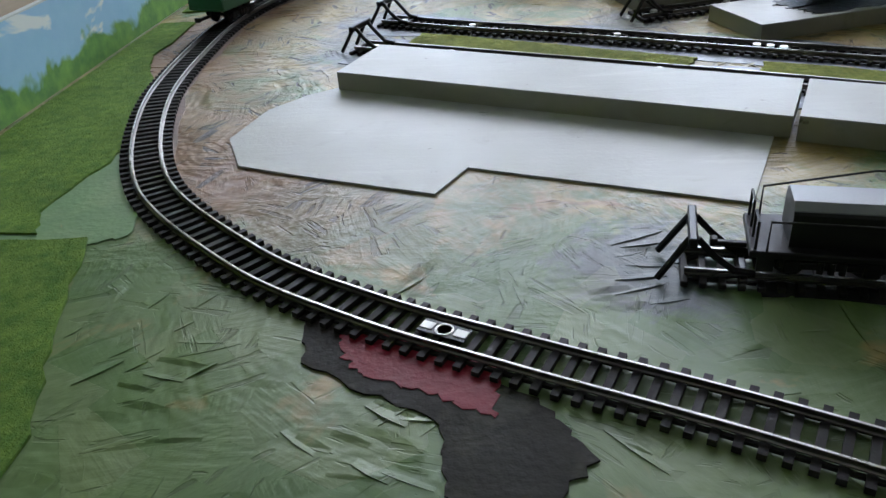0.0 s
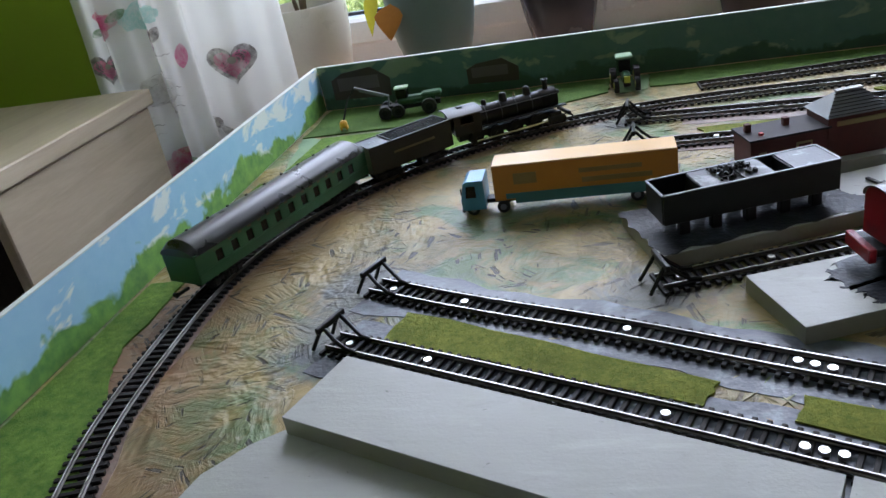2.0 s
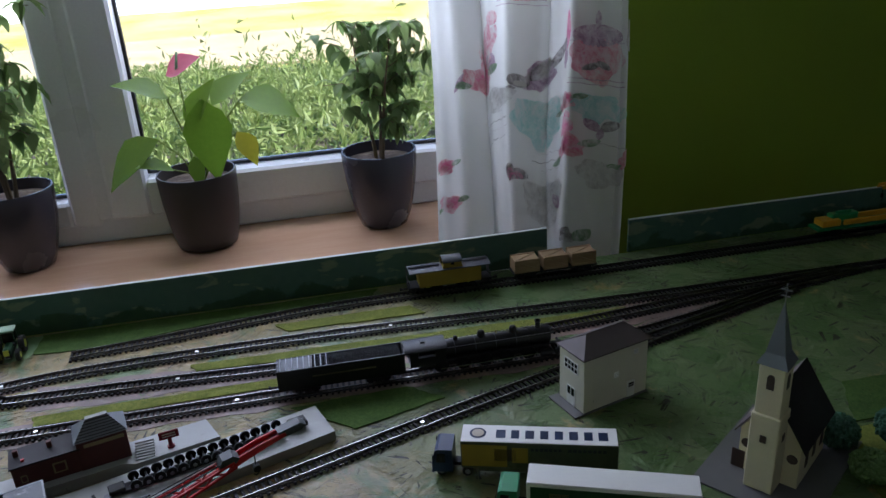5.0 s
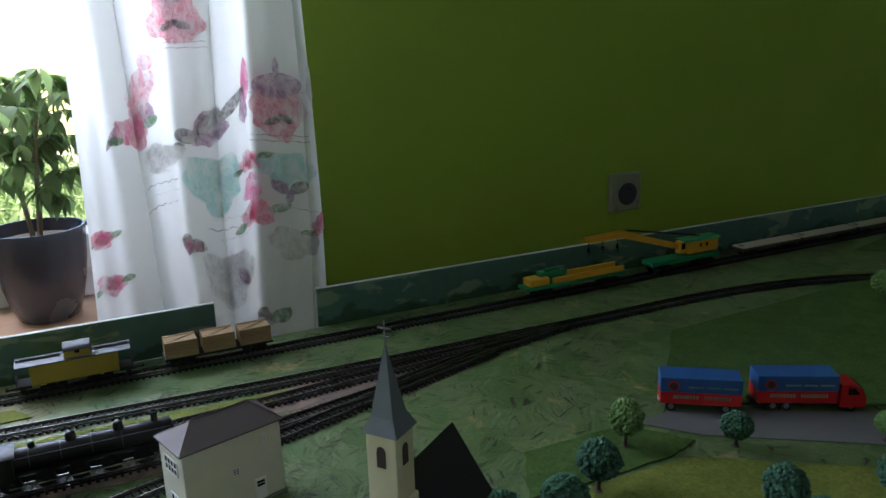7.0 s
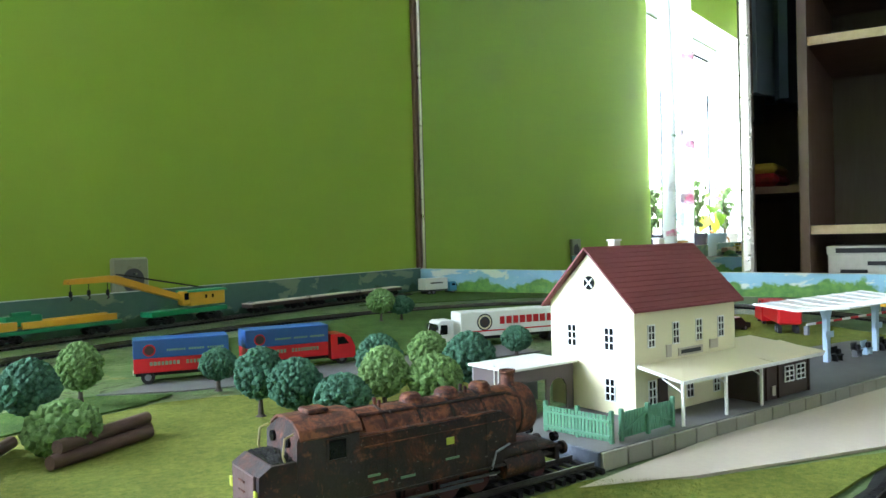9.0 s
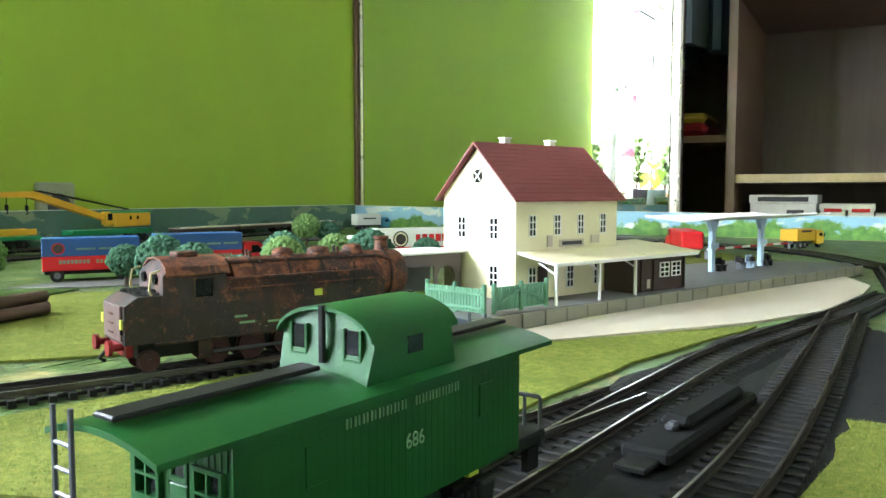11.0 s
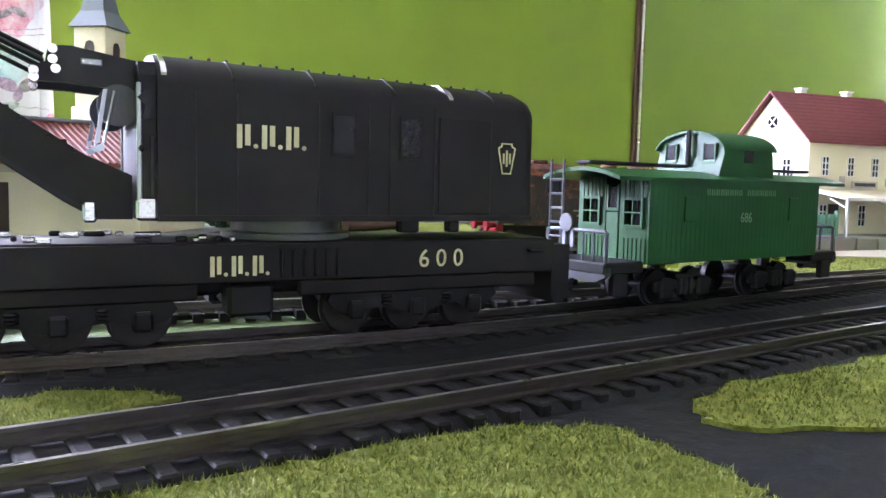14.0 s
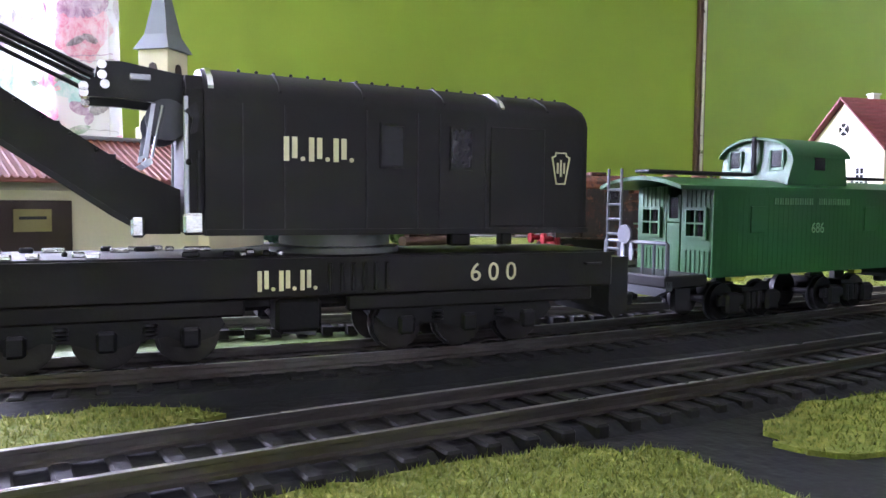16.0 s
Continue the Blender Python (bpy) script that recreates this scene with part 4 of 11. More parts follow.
# ---- curtains ----
def curtain(name, x0, x1, y, z0, z1, folds, amp, label, motifs, smooth_from=9.0, sharp=0.0):
    """A hanging cloth with folds; its printed motifs lie on the cloth."""
    def depth(x):
        u = (x - x0) / (x1 - x0) * folds * 2 * math.pi
        calm = min(max((x - smooth_from) / 0.03, 0.0), 1.0)
        ridge = sharp * (abs(math.sin(u / 2 + 0.9)) ** 0.6 - 0.6)
        return y + amp * (1 - 0.8 * calm) * (math.sin(u) + 0.35 * math.sin(2.3 * u + 1.1) + ridge) - 0.012 * calm

    n, k = 180, 14

    def on_cloth(x, z, off):
        x = min(max(x, x0 + 0.002), x1 - 0.002)
        return (x + 0.008 * math.sin(z * 5 + (x - x0) / (x1 - x0) * 150 * 0.05), depth(x) + off + 0.006 * math.sin(z * 4 + x * 9), z)

    vs, fs = [], []
    for side in (0, 0.0012):
        for j in range(k + 1):
            z = z0 + (z1 - z0) * j / k
            for i in range(n + 1):
                x = x0 + (x1 - x0) * i / n
                vs.append((x + 0.008 * math.sin(z * 5 + i / n * 150 * 0.05), depth(x) + side + 0.006 * math.sin(z * 4 + x * 9), z))
    lay = (n + 1) * (k + 1)
    for j in range(k):
        for i in range(n):
            a = j * (n + 1) + i
            fs.append((a, a + 1, a + n + 2, a + n + 1))
            fs.append((lay + a, lay + a + n + 1, lay + a + n + 2, lay + a + 1))
    c = thing(name, pose(0, 0, 0), label, "curtain")
    part("cloth", B().add(vs, fs), M["cloth"], c, "white cloth", smooth=80)
    for num, (kind, mat, mx, mz, a_, b_, turn) in enumerate(motifs):
        off = -0.0016 - 0.00006 * num
        if kind == "line":
            vs, fs = [], []
            for q in range(17):
                x, z = mx + a_ * (q / 8 - 1), mz + b_ * math.sin(q * 1.7 + mx * 90) + math.tan(radians(turn)) * a_ * (q / 8 - 1)
                for dz in (-0.0007, 0.0007):
                    vs.append(on_cloth(x, z + dz, off))
            fs = [(2 * q, 2 * q + 2, 2 * q + 3, 2 * q + 1) for q in range(16)]
            part("printed_line", B().add(vs, fs), M[mat], c, smooth=80)
            continue
        ring = []
        ca, sa = math.cos(radians(turn)), math.sin(radians(turn))
        for q in range(32):
            t = 2 * math.pi * q / 32
            if kind == "heart":
                px, pz = a_ * math.sin(t) ** 3, b_ * (13 * math.cos(t) - 5 * math.cos(2 * t) - 2 * math.cos(3 * t) - math.cos(4 * t)) / 16
            elif kind == "leaf":
                px, pz = a_ * math.cos(t), b_ * math.sin(t) * abs(math.sin(t)) ** 0.6
            else:
                w_ = 0.0 if kind == "oval" else 1.0
                r = 1 + w_ * (0.12 * math.sin(3 * t + mx * 70) + 0.09 * math.sin(5 * t + mz * 50) + 0.06 * math.sin(9 * t + mx * 20))
                px, pz = a_ * r * math.cos(t), b_ * r * math.sin(t)
            ring.append((px * ca - pz * sa, px * sa + pz * ca))
        vs, fs = [], []
        for r in range(7):
            vs += [on_cloth(mx + px * r / 6, mz + pz * r / 6, off) for px, pz in ring]
        for r in range(6):
            for q in range(32):
                p_ = (q + 1) % 32
                fs.append((r * 32 + q, r * 32 + p_, r * 32 + 32 + p_, r * 32 + 32 + q))
        part("printed_motif", B().add(vs, fs), M[mat], c, smooth=80)
    return c


def print_bird(x, z, s, turn, body="print_mauve"):
    """A small songbird with its tail to the right when s is positive."""
    d, g = radians(turn), abs(s)
    at = lambda u, v: (x + (u * math.cos(d) - v * math.sin(d)) * s, z + (u * math.sin(d) * (1 if s > 0 else -1) + v * math.cos(d)) * g)
    tl = turn if s > 0 else -turn
    return [("leaf", "print_grey", *at(0.036, -0.010), 0.030 * g, 0.007 * g, tl - 12 * (1 if s > 0 else -1)), ("rough", body, *at(0, 0), 0.026 * g, 0.017 * g, tl),
            ("oval", "print_grey", *at(0.006, 0.005), 0.020 * g, 0.008 * g, tl - 10), ("oval", "print_grey", *at(-0.022, 0.014), 0.011 * g, 0.010 * g, 0),
            ("oval", "card", *at(-0.024, 0.010), 0.006 * g, 0.004 * g, 0), ("leaf", "print_grey", *at(-0.036, 0.014), 0.006 * g, 0.003 * g, 0)]


def print_rose(x, z, r):
    return [("rough", "print_rose", x, z, r, r * 0.9, 0), ("rough", "print_pink", x + r * 0.2, z + r * 0.1, r * 0.6, r * 0.55, 30), ("rough", "print_rose", x - r * 0.1, z - r * 0.2, r * 0.4, r * 0.35, 0),
            ("leaf", "print_green", x + r * 1.2, z + r * 0.4, r * 0.6, r * 0.28, 25), ("leaf", "print_green", x - r * 1.1, z - r * 0.6, r * 0.5, r * 0.25, 200)]


def print_script(x, z, w_, rows):
    return [("line", "print_grey" if k % 2 else "print_taupe", x + 0.006 * (k % 3), z - 0.016 * k, w_ * (0.8 + 0.2 * (k % 2)), 0.0016, -2) for k in range(rows)]


def print_cage(x, z, s):
    out = [("rough", "print_rose", x, z, 0.030 * s, 0.036 * s, 0), ("oval", "print_mauve", x, z + 0.040 * s, 0.027 * s, 0.018 * s, 0), ("leaf", "print_mauve", x, z + 0.066 * s, 0.014 * s, 0.004 * s, 90),
           ("line", "print_mauve", x, z + 0.030 * s, 0.031 * s, 0.0006, 0), ("line", "print_mauve", x, z - 0.032 * s, 0.031 * s, 0.0006, 0), ("line", "print_mauve", x, z - 0.040 * s, 0.033 * s, 0.0006, 0)]
    return out + [("leaf", "print_grey", x - 0.006 * s, z - 0.010 * s, 0.012 * s, 0.005 * s, 35), ("leaf", "print_grey", x + 0.008 * s, z - 0.008 * s, 0.011 * s, 0.005 * s, 140)]


def print_butterfly(x, z, s):
    return [("leaf", "print_mauve", x - 0.010 * s, z + 0.006 * s, 0.014 * s, 0.008 * s, 130), ("leaf", "print_grey", x + 0.010 * s, z + 0.006 * s, 0.014 * s, 0.008 * s, 50), ("leaf", "print_mauve", x, z - 0.010 * s, 0.010 * s, 0.005 * s, 80)]


def print_heart(x, z, s):
    return [("heart", "print_grey", x, z, 0.040 * s, 0.036 * s, 0), ("heart", "print_pink", x, z - 0.001, 0.029 * s, 0.026 * s, 0), ("oval", "card", x, z + 0.003 * s, 0.006 * s, 0.006 * s, 0)]


left_print = (print_heart(-0.585, 0.054, 1.0) + [("rough", "print_green", -0.630, -0.115, 0.050, 0.024, -8)] + print_bird(-0.625, -0.066, 1.0, -28, "print_taupe") + print_butterfly(-0.717, -0.13, 1.3) + print_rose(-0.755, -0.118, 0.030)
              + print_bird(-0.555, 0.245, -0.8, 20, "print_rose") + [("rough", "print_taupe", -0.655, 0.225, 0.030, 0.040, -35), ("leaf", "print_pink", -0.668, 0.228, 0.016, 0.005, 80), ("line", "print_grey", -0.662, 0.270, 0.016, 0.001, 6)]
              + print_cage(-0.735, 0.23, 1.0) + [("rough", "print_teal", -0.745, 0.145, 0.030, 0.024, 0), ("rough", "print_teal", -0.700, 0.150, 0.016, 0.014, 0)] + print_butterfly(-0.715, 0.110, 1.1) + [("line", "print_grey", -0.712, 0.082, 0.026, 0.001, 3)]
              + print_script(-0.730, 0.045, 0.040, 4) + [("rough", "print_taupe", -0.735, 0.020, 0.040, 0.034, 0), ("leaf", "print_pink", -0.672, 0.075, 0.020, 0.007, 85)] + print_rose(-0.805, 0.145, 0.026) + print_heart(-0.835, 0.07, 0.8)
              + print_script(-0.80, -0.02, 0.035, 3) + print_rose(-0.52, 0.40, 0.026) + print_heart(-0.60, 0.50, 0.9) + print_bird(-0.72, 0.47, 1.0, 20) + print_rose(-0.62, 0.80, 0.03) + print_heart(-0.58, 0.95, 0.9) + print_cage(-0.74, 0.85, 1.0) + print_butterfly(-0.56, 0.66, 1.2))
right_print = ([("rough", "print_rose", 0.800, 0.325, 0.020, 0.044, -25), ("oval", "print_rose", 0.818, 0.372, 0.012, 0.012, 0), ("leaf", "print_mauve", 0.752, 0.270, 0.026, 0.005, 58), ("rough", "print_mauve", 0.808, 0.300, 0.014, 0.016, 0)]
               + print_rose(0.782, 0.278, 0.026) + print_bird(0.890, 0.276, 1.15, 60) + [("leaf", "print_pink", 0.946, 0.338, 0.036, 0.008, 88), ("rough", "print_mauve", 0.940, 0.300, 0.008, 0.026, 0)] + print_cage(0.985, 0.288, 1.05)
               + [("rough", "print_teal", 0.893, 0.195, 0.036, 0.044, 0), ("rough", "print_teal", 0.985, 0.205, 0.026, 0.026, 0), ("rough", "print_teal", 1.012, 0.200, 0.014, 0.014, 0)] + print_rose(0.945, 0.215, 0.018) + print_rose(0.952, 0.131, 0.024)
               + [("rough", "print_pink", 0.948, 0.172, 0.014, 0.022, 0), ("rough", "print_taupe", 0.825, 0.235, 0.034, 0.020, 0)] + print_script(0.812, 0.214, 0.030, 4) + print_script(0.905, 0.140, 0.034, 3) + [("heart", "print_grey", 0.854, 0.092, 0.018, 0.020, -20), ("heart", "print_pink", 0.854, 0.088, 0.013, 0.014, -20)]
               + [("rough", "print_taupe", 0.905, 0.045, 0.040, 0.044, 0), ("leaf", "print_mauve", 0.925, 0.042, 0.020, 0.008, 120)] + print_butterfly(0.992, 0.168, 1.0) + [("line", "print_grey", 1.000, 0.141, 0.024, 0.001, -8), ("rough", "print_taupe", 0.995, 0.085, 0.028, 0.026, 0)]
               + print_rose(1.030, 0.115, 0.018) + [("rough", "print_grey", 0.958, -0.048, 0.012, 0.016, 20), ("leaf", "print_green", 0.978, -0.040, 0.018, 0.009, 60)] + [("rough", "print_taupe", 1.030, 0.330, 0.010, 0.026, 0)] + print_rose(0.715, 0.12, 0.016) + print_rose(0.722, 0.05, 0.018)
               + print_cage(0.860, 0.43, 1.0) + print_heart(0.78, 0.55, 0.9) + print_bird(0.90, 0.60, -1.0, 20) + print_rose(0.99, 0.56, 0.026) + print_heart(0.96, 0.72, 0.9) + print_rose(0.83, 0.78, 0.03) + print_heart(0.80, 0.98, 0.9) + print_cage(0.95, 0.92, 1.0))
curtain("curtain", -0.86, -0.49, 1.415, -0.62, 1.5, 4, 0.022, "white curtain with pink hearts and flower prints beside the window", left_print, smooth_from=-0.675)
curtain("curtain", 0.70, 1.045, 1.41, -0.62, 1.5, 3, 0.026, "white curtain with rose, teal and mauve prints beside the window", right_print, sharp=1.1)

# ---- chest of drawers ----
dr = thing("chest_of_drawers", pose(-0.70, 1.31, FLOOR), "pale oak chest with drawers above a dark recess", "chest of drawers")
# open bays are a set-back dark block that stands for their shade
part("carcass", B().box((-0.32, -0.55, 0.372), (0.46, 1.06, 0.744), bev=0.002), M["wardrobe_dark"], dr, "dark solid block for the shade in the open bays")
part("top", B().box((-0.28, -0.55, 0.7575), (0.58, 1.1, 0.025), bev=0.002), M["oak"], dr)
part("drawer_front", B().box((-0.009, -0.185, 0.640), (0.018, 0.36, 0.205), bev=0.002), M["oak"], dr)
part("lower_shelf", B().box((-0.26, -0.20, 0.522), (0.54, 0.36, 0.022), bev=0.002), M["oak"], dr)
part("side_panel", B().box((-0.30, -0.0175, 0.255), (0.50, 0.025, 0.51), bev=0.002), M["oak"], dr)

# ---- wardrobe with a mirrored sliding door ----
wd = thing("wardrobe", pose(XM, 0, FLOOR), "brown built-in wardrobe with a mirrored sliding door, partly open", "wardrobe")
H = CEIL - FLOOR - 0.02
part("side_panel", B().box((0.305, 1.512, H / 2), (0.73, 0.03, H)), M["wardrobe"], wd)
part("back_panel", B().box((0.640, 0.0, H / 2), (0.012, 2.98, H)), M["wardrobe_dark"], wd, "dark back panel")
part("partition", B().box((0.36, 0.475, H / 2), (0.58, 0.022, H)), M["wardrobe"], wd)
part("side_panel", B().box((0.34, -1.50, H / 2), (0.66, 0.03, H)), M["wardrobe"], wd)
for zz in (0.69, 0.84, 1.31, 1.5):
    s_ = part("shelf", B().box((0.37, -0.511, zz), (0.56, 1.95, 0.02)), M["wardrobe"], wd)
    part("shelf_edging", B().box((0.088, -0.511, zz), (0.004, 1.95, 0.022)), M["shelf_edge"], s_, "pale shelf edging")
for zz in (0.945,):
    part("shelf", B().box((0.37, 0.991, zz), (0.56, 1.01, 0.018)), M["wardrobe"], wd)
part("hanging_rail", B().cyl((0.36, 0.487, 1.62), (0.36, 1.49, 1.62), 0.012), M["silver"], wd, "steel hanging rail")
CORNER = Matrix.Translation((2.762 - XM, YW - 0.001, 0)) @ Matrix.Rotation(radians(-2.2), 4, "Z")
door = part("sliding_door", B().box((0.014, -0.475, H / 2), (0.018, 0.94, H - 0.04)), M["wardrobe_dark"], wd, "mirrored sliding door", m=CORNER)
part("mirror", B().box((0.002, -0.48, H / 2), (0.004, 0.93, H - 0.06)), M["mirror"], door, "silvered mirror")
part("door_frame", B().box((0.006, -0.958, H / 2), (0.034, 0.028, H - 0.02), bev=0.006), M["alu"], door, "pale aluminium edge profile")
part("door_frame", B().box((-0.003, -0.0155, H / 2), (0.006, 0.005, H - 0.02), bev=0.001), M["alu"], door, "pale aluminium edge profile")

clothes = thing("hanging_clothes", pose(XM + 0.3, 0.64, FLOOR + 0.95), "dark and pale blue garments hanging in the wardrobe", "clothes")
rng = random.Random(4)
for i in range(9):
    y0 = -0.12 + i * 0.06
    h = rng.uniform(0.38, 0.56)
    p_ = [(y0 + 0.02 * math.sin(q * 1.3 + i), -0.14 + 0.28 * q / 6) for q in range(7)]
    poly = [(x, y) for y, x in p_] + [(x, y + 0.022) for y, x in reversed(p_)]
    part("garment", B().prism(poly, 0.66 - h, 0.66, "z"), M["clothes_pale" if i % 3 == 1 else "clothes"], clothes, smooth=60)
b1 = thing("folded_clothes", pose(XM + 0.2, 0.60, FLOOR + 0.955), "folded red and yellow clothes on the wardrobe shelf", "clothes")
part("folded_garment", B().box((0, 0, 0.018), (0.2, 0.12, 0.034), bev=0.012), M["red"], b1, "folded red garment", 60)
part("folded_garment", B().box((0.01, 0, 0.049), (0.18, 0.11, 0.026), bev=0.01), M["yellow_dull"], b1, "folded yellow-green garment", 60)


def carton(x, y, z, sx, sy, sz, mat, label, bars):
    c = thing("cardboard_box", pose(x, y, z), label, "box")
    part("box_body", B().box((0, 0, sz * 0.4), (sx, sy, sz * 0.8), bev=0.001), M[mat], c)
    part("box_lid", B().box((0, 0, sz * 0.89), (sx + 0.006, sy + 0.006, sz * 0.22), bev=0.001), M[mat], c)
    for dy, dz, w_, h_, mm in bars:
        part("label_bar", B().box((-sx / 2 - 0.0036, dy, dz), (0.001, w_, h_)), M[mm], c, "printed label bar")


SH = FLOOR + 0.7
carton(XM + 0.22, 0.352, SH, 0.2, 0.155, 0.098, "card", "white cardboard box with dark lettering on a shelf", [(0.0, 0.087, 0.12, 0.012, "ink"), (0.02, 0.035, 0.06, 0.009, "ink"), (-0.03, 0.055, 0.04, 0.01, "ink"), (0.0, 0.015, 0.06, 0.012, "ink")])
carton(XM + 0.2, 0.236, SH, 0.16, 0.056, 0.076, "card", "small white cardboard box with a red label", [(0, 0.06, 0.04, 0.009, "bright_red"), (0, 0.03, 0.04, 0.012, "ink")])
carton(XM + 0.2, 0.174, SH, 0.16, 0.056, 0.076, "card", "small white cardboard box with a red label", [(0, 0.06, 0.04, 0.009, "bright_red"), (0, 0.03, 0.04, 0.012, "ink")])
carton(XM + 0.2, 0.104, SH, 0.16, 0.07, 0.052, "card", "flat white cardboard box with a red label", [(0, 0.04, 0.05, 0.007, "bright_red")])
carton(XM + 0.25, -0.0, SH, 0.16, 0.08, 0.06, "card_brown", "plain brown cardboard box on a shelf", [])

# ---- wall sockets ----
def wall_socket(x, z):
    s = thing("wall_socket", pose(x, YW, z), "cream double wall socket on the green wall", "socket")
    part("cover_plate", B().box((0, -0.006, 0), (0.082, 0.012, 0.082), bev=0.004), M["socket"], s)
    part("socket_well", B().cyl((0.004, -0.0135, -0.004), (0.004, -0.012, -0.004), 0.024, n=20), M["grey_dark"], s, "dark round well")
    part("earth_pin", B().cyl((0.004, -0.022, 0.009), (0.004, -0.0135, 0.009), 0.0025), M["silver"], s, "steel earth pin")


wall_socket(1.747, 0.062)
b = B().box((2.758, YW - 0.006, 0.515), (0.032, 0.012, 2.44), bev=0.002)
solid("trim", b, M["wardrobe"], "brown edge strip where the wardrobe meets the wall", kind="structure")

# ---- outdoors ----
b = B().box(((WX0 + WX1) / 2, 1.93, -0.035), (WX1 - WX0 + 0.06, 0.2, 0.012), bev=0.002)
solid("outer_sill", b, M["grey"], "grey metal sill outside the window", kind="structure")
GZ = -0.55
b = B().box((0.5, 61.84, GZ - 0.05), (160, 120.0, 0.1))
solid("ground", b, M["field"], "sunlit grass field outside", kind="structure")
b = B().box((0.5, 4.3, GZ + 0.004), (40, 4.9, 0.02))
solid("garden_bed", b, M["soil_out"], "dark garden soil under the plants", kind="structure")
b = B().box((0.5, 8.1, GZ + 0.008), (60, 2.3, 0.02))
solid("path", b, M["path"], "pale sandy path beyond the garden", kind="structure")


def leaf_quads(b, c, n_leaf, r, size, rng, up=0.4, wide=0.26):
    for _ in range(n_leaf):
        while True:
            o = Vector((rng.uniform(-1, 1), rng.uniform(-1, 1), rng.uniform(-1, 1)))
            if 0.1 < o.length < 1:
                break
        p = Vector(c) + Vector((o.x * r[0], o.y * r[1], o.z * r[2]))
        d = (o.normalized() + Vector((rng.uniform(-0.6, 0.6), rng.uniform(-0.6, 0.6), rng.uniform(-0.3, 1.0) * up))).normalized()
        s = d.orthogonal().normalized()
        s.rotate(Matrix.Rotation(rng.uniform(0, 6.28), 3, d))
        l = size * rng.uniform(0.6, 1.3)
        nn = d.cross(s) * l * 0.12
        b.add([p, p + d * l * 0.5 + s * l * wide + nn, p + d * l, p + d * l * 0.5 - s * l * wide + nn], [(0, 1, 2), (0, 2, 3)])


rng = random.Random(11)
bush, low = B(), B()
for i in range(420):
    x, y = rng.uniform(-5.5, 6.5), rng.uniform(2.4, 6.6)
    h = max(0.12, 1.05 - 0.155 * y) * rng.uniform(0.6, 0.8)
    # lower leaves of each plant take the darker green
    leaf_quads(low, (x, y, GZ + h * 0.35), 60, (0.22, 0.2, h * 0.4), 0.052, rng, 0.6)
    leaf_quads(bush, (x, y, GZ + h * 0.75), 125, (0.2, 0.17, h * 0.36), 0.047, rng, 1.7, 0.14)
    for _ in range(5):
        tx, ty = x + rng.uniform(-0.25, 0.25), y + rng.uniform(-0.2, 0.2)
        top = h * rng.uniform(1.15, 1.75)
        for q in range(8):
            leaf_quads(bush, (tx + 0.02 * q * 0.3, ty, GZ + top * (0.6 + 0.4 * q / 7)), 3, (0.012, 0.012, 0.01), 0.055 * (1.2 - q * 0.1), rng, 1.5, 0.15)
solid("garden_plants", bush, M["hedge"], "tall leafy green garden plants outside the window", "plants", "stuff", smooth=0)
solid("garden_undergrowth", low, M["hedge_low"], "darker leaves low on the garden plants outside the window", "plants", "stuff", smooth=0)

# ---- the layout table ----
LX0, LX1, LY0, LY1 = -0.375, 2.33, -0.22, 1.235
table = thing("layout_table", pose(0, 0, FLOOR), "large flakeboard table top painted green and ochre", "table")
Z0 = -FLOOR
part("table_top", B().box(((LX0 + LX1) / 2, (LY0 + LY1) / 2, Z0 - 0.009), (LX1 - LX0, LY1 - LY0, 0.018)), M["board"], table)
for yy in (LY0 + 0.03, LY1 - 0.03):
    part("table_frame", B().box(((LX0 + LX1) / 2, yy, Z0 - 0.048), (LX1 - LX0 - 0.02, 0.03, 0.06)), M["board_edge"], table, "raw timber frame")
# loose wood strands of the pressed board, lying in bundles
rng = random.Random(31)
st_ = B()
cells = [(rng.uniform(LX0, 1.15), rng.uniform(0.05, LY1), rng.uniform(0, 3.14)) for _ in range(300)]
for cx_, cy_, ca_ in cells:
    for _ in range(rng.randint(5, 16)):
        x, y, a = cx_ + rng.gauss(0, 0.014), cy_ + rng.gauss(0, 0.014), ca_ + rng.gauss(0, 0.22)
        if not (LX0 + 0.01 < x < LX1 - 0.01 and LY0 + 0.01 < y < LY1 - 0.01):
            continue
        l, wd_, lift = rng.uniform(0.008, 0.026), rng.uniform(0.0014, 0.0052), rng.uniform(0.0002, 0.0008)
        d, s = Vector((math.cos(a), math.sin(a), 0)), Vector((-math.sin(a), math.cos(a), 0)) * (wd_ / 2) * rng.choice((-1, 1))
        p = Vector((x, y, Z0))
        lo, hi = Vector((0, 0, 0.00002)), Vector((0, 0, lift))
        c = [p - d * l / 2 - s + lo, p - s * 1.2 + lo, p + d * l / 2 - s + lo, p + d * l / 2 + s * 0.7 + hi * 0.5, p + s + hi, p - d * l / 2 + s * 0.6 + hi * 0.4]
        g = [q - Vector((0, 0, q.z - Z0 + 0.0001)) for q in (c[3], c[4], c[5])]
        st_.add(c + g, [(0, 1, 4, 5), (1, 2, 3, 4), (4, 3, 6, 7), (5, 4, 7, 8)] if s.x * d.y - s.y * d.x < 0 else [(5, 4, 1, 0), (4, 3, 2, 1), (7, 6, 3, 4), (8, 7, 4, 5)])
tagged(part("wood_strand", st_, M["board"], table, smooth=0), kind="stuff")
for xx in (LX0 + 0.06, (LX0 + LX1) / 2, LX1 - 0.06):
    for yy in (LY0 + 0.08, LY1 - 0.08):
        part("table_leg", B().box((xx, yy, (Z0 - 0.0785) / 2), (0.04, 0.04, Z0 - 0.0785), bev=0.002), M["board_edge"], table, "square timber leg")


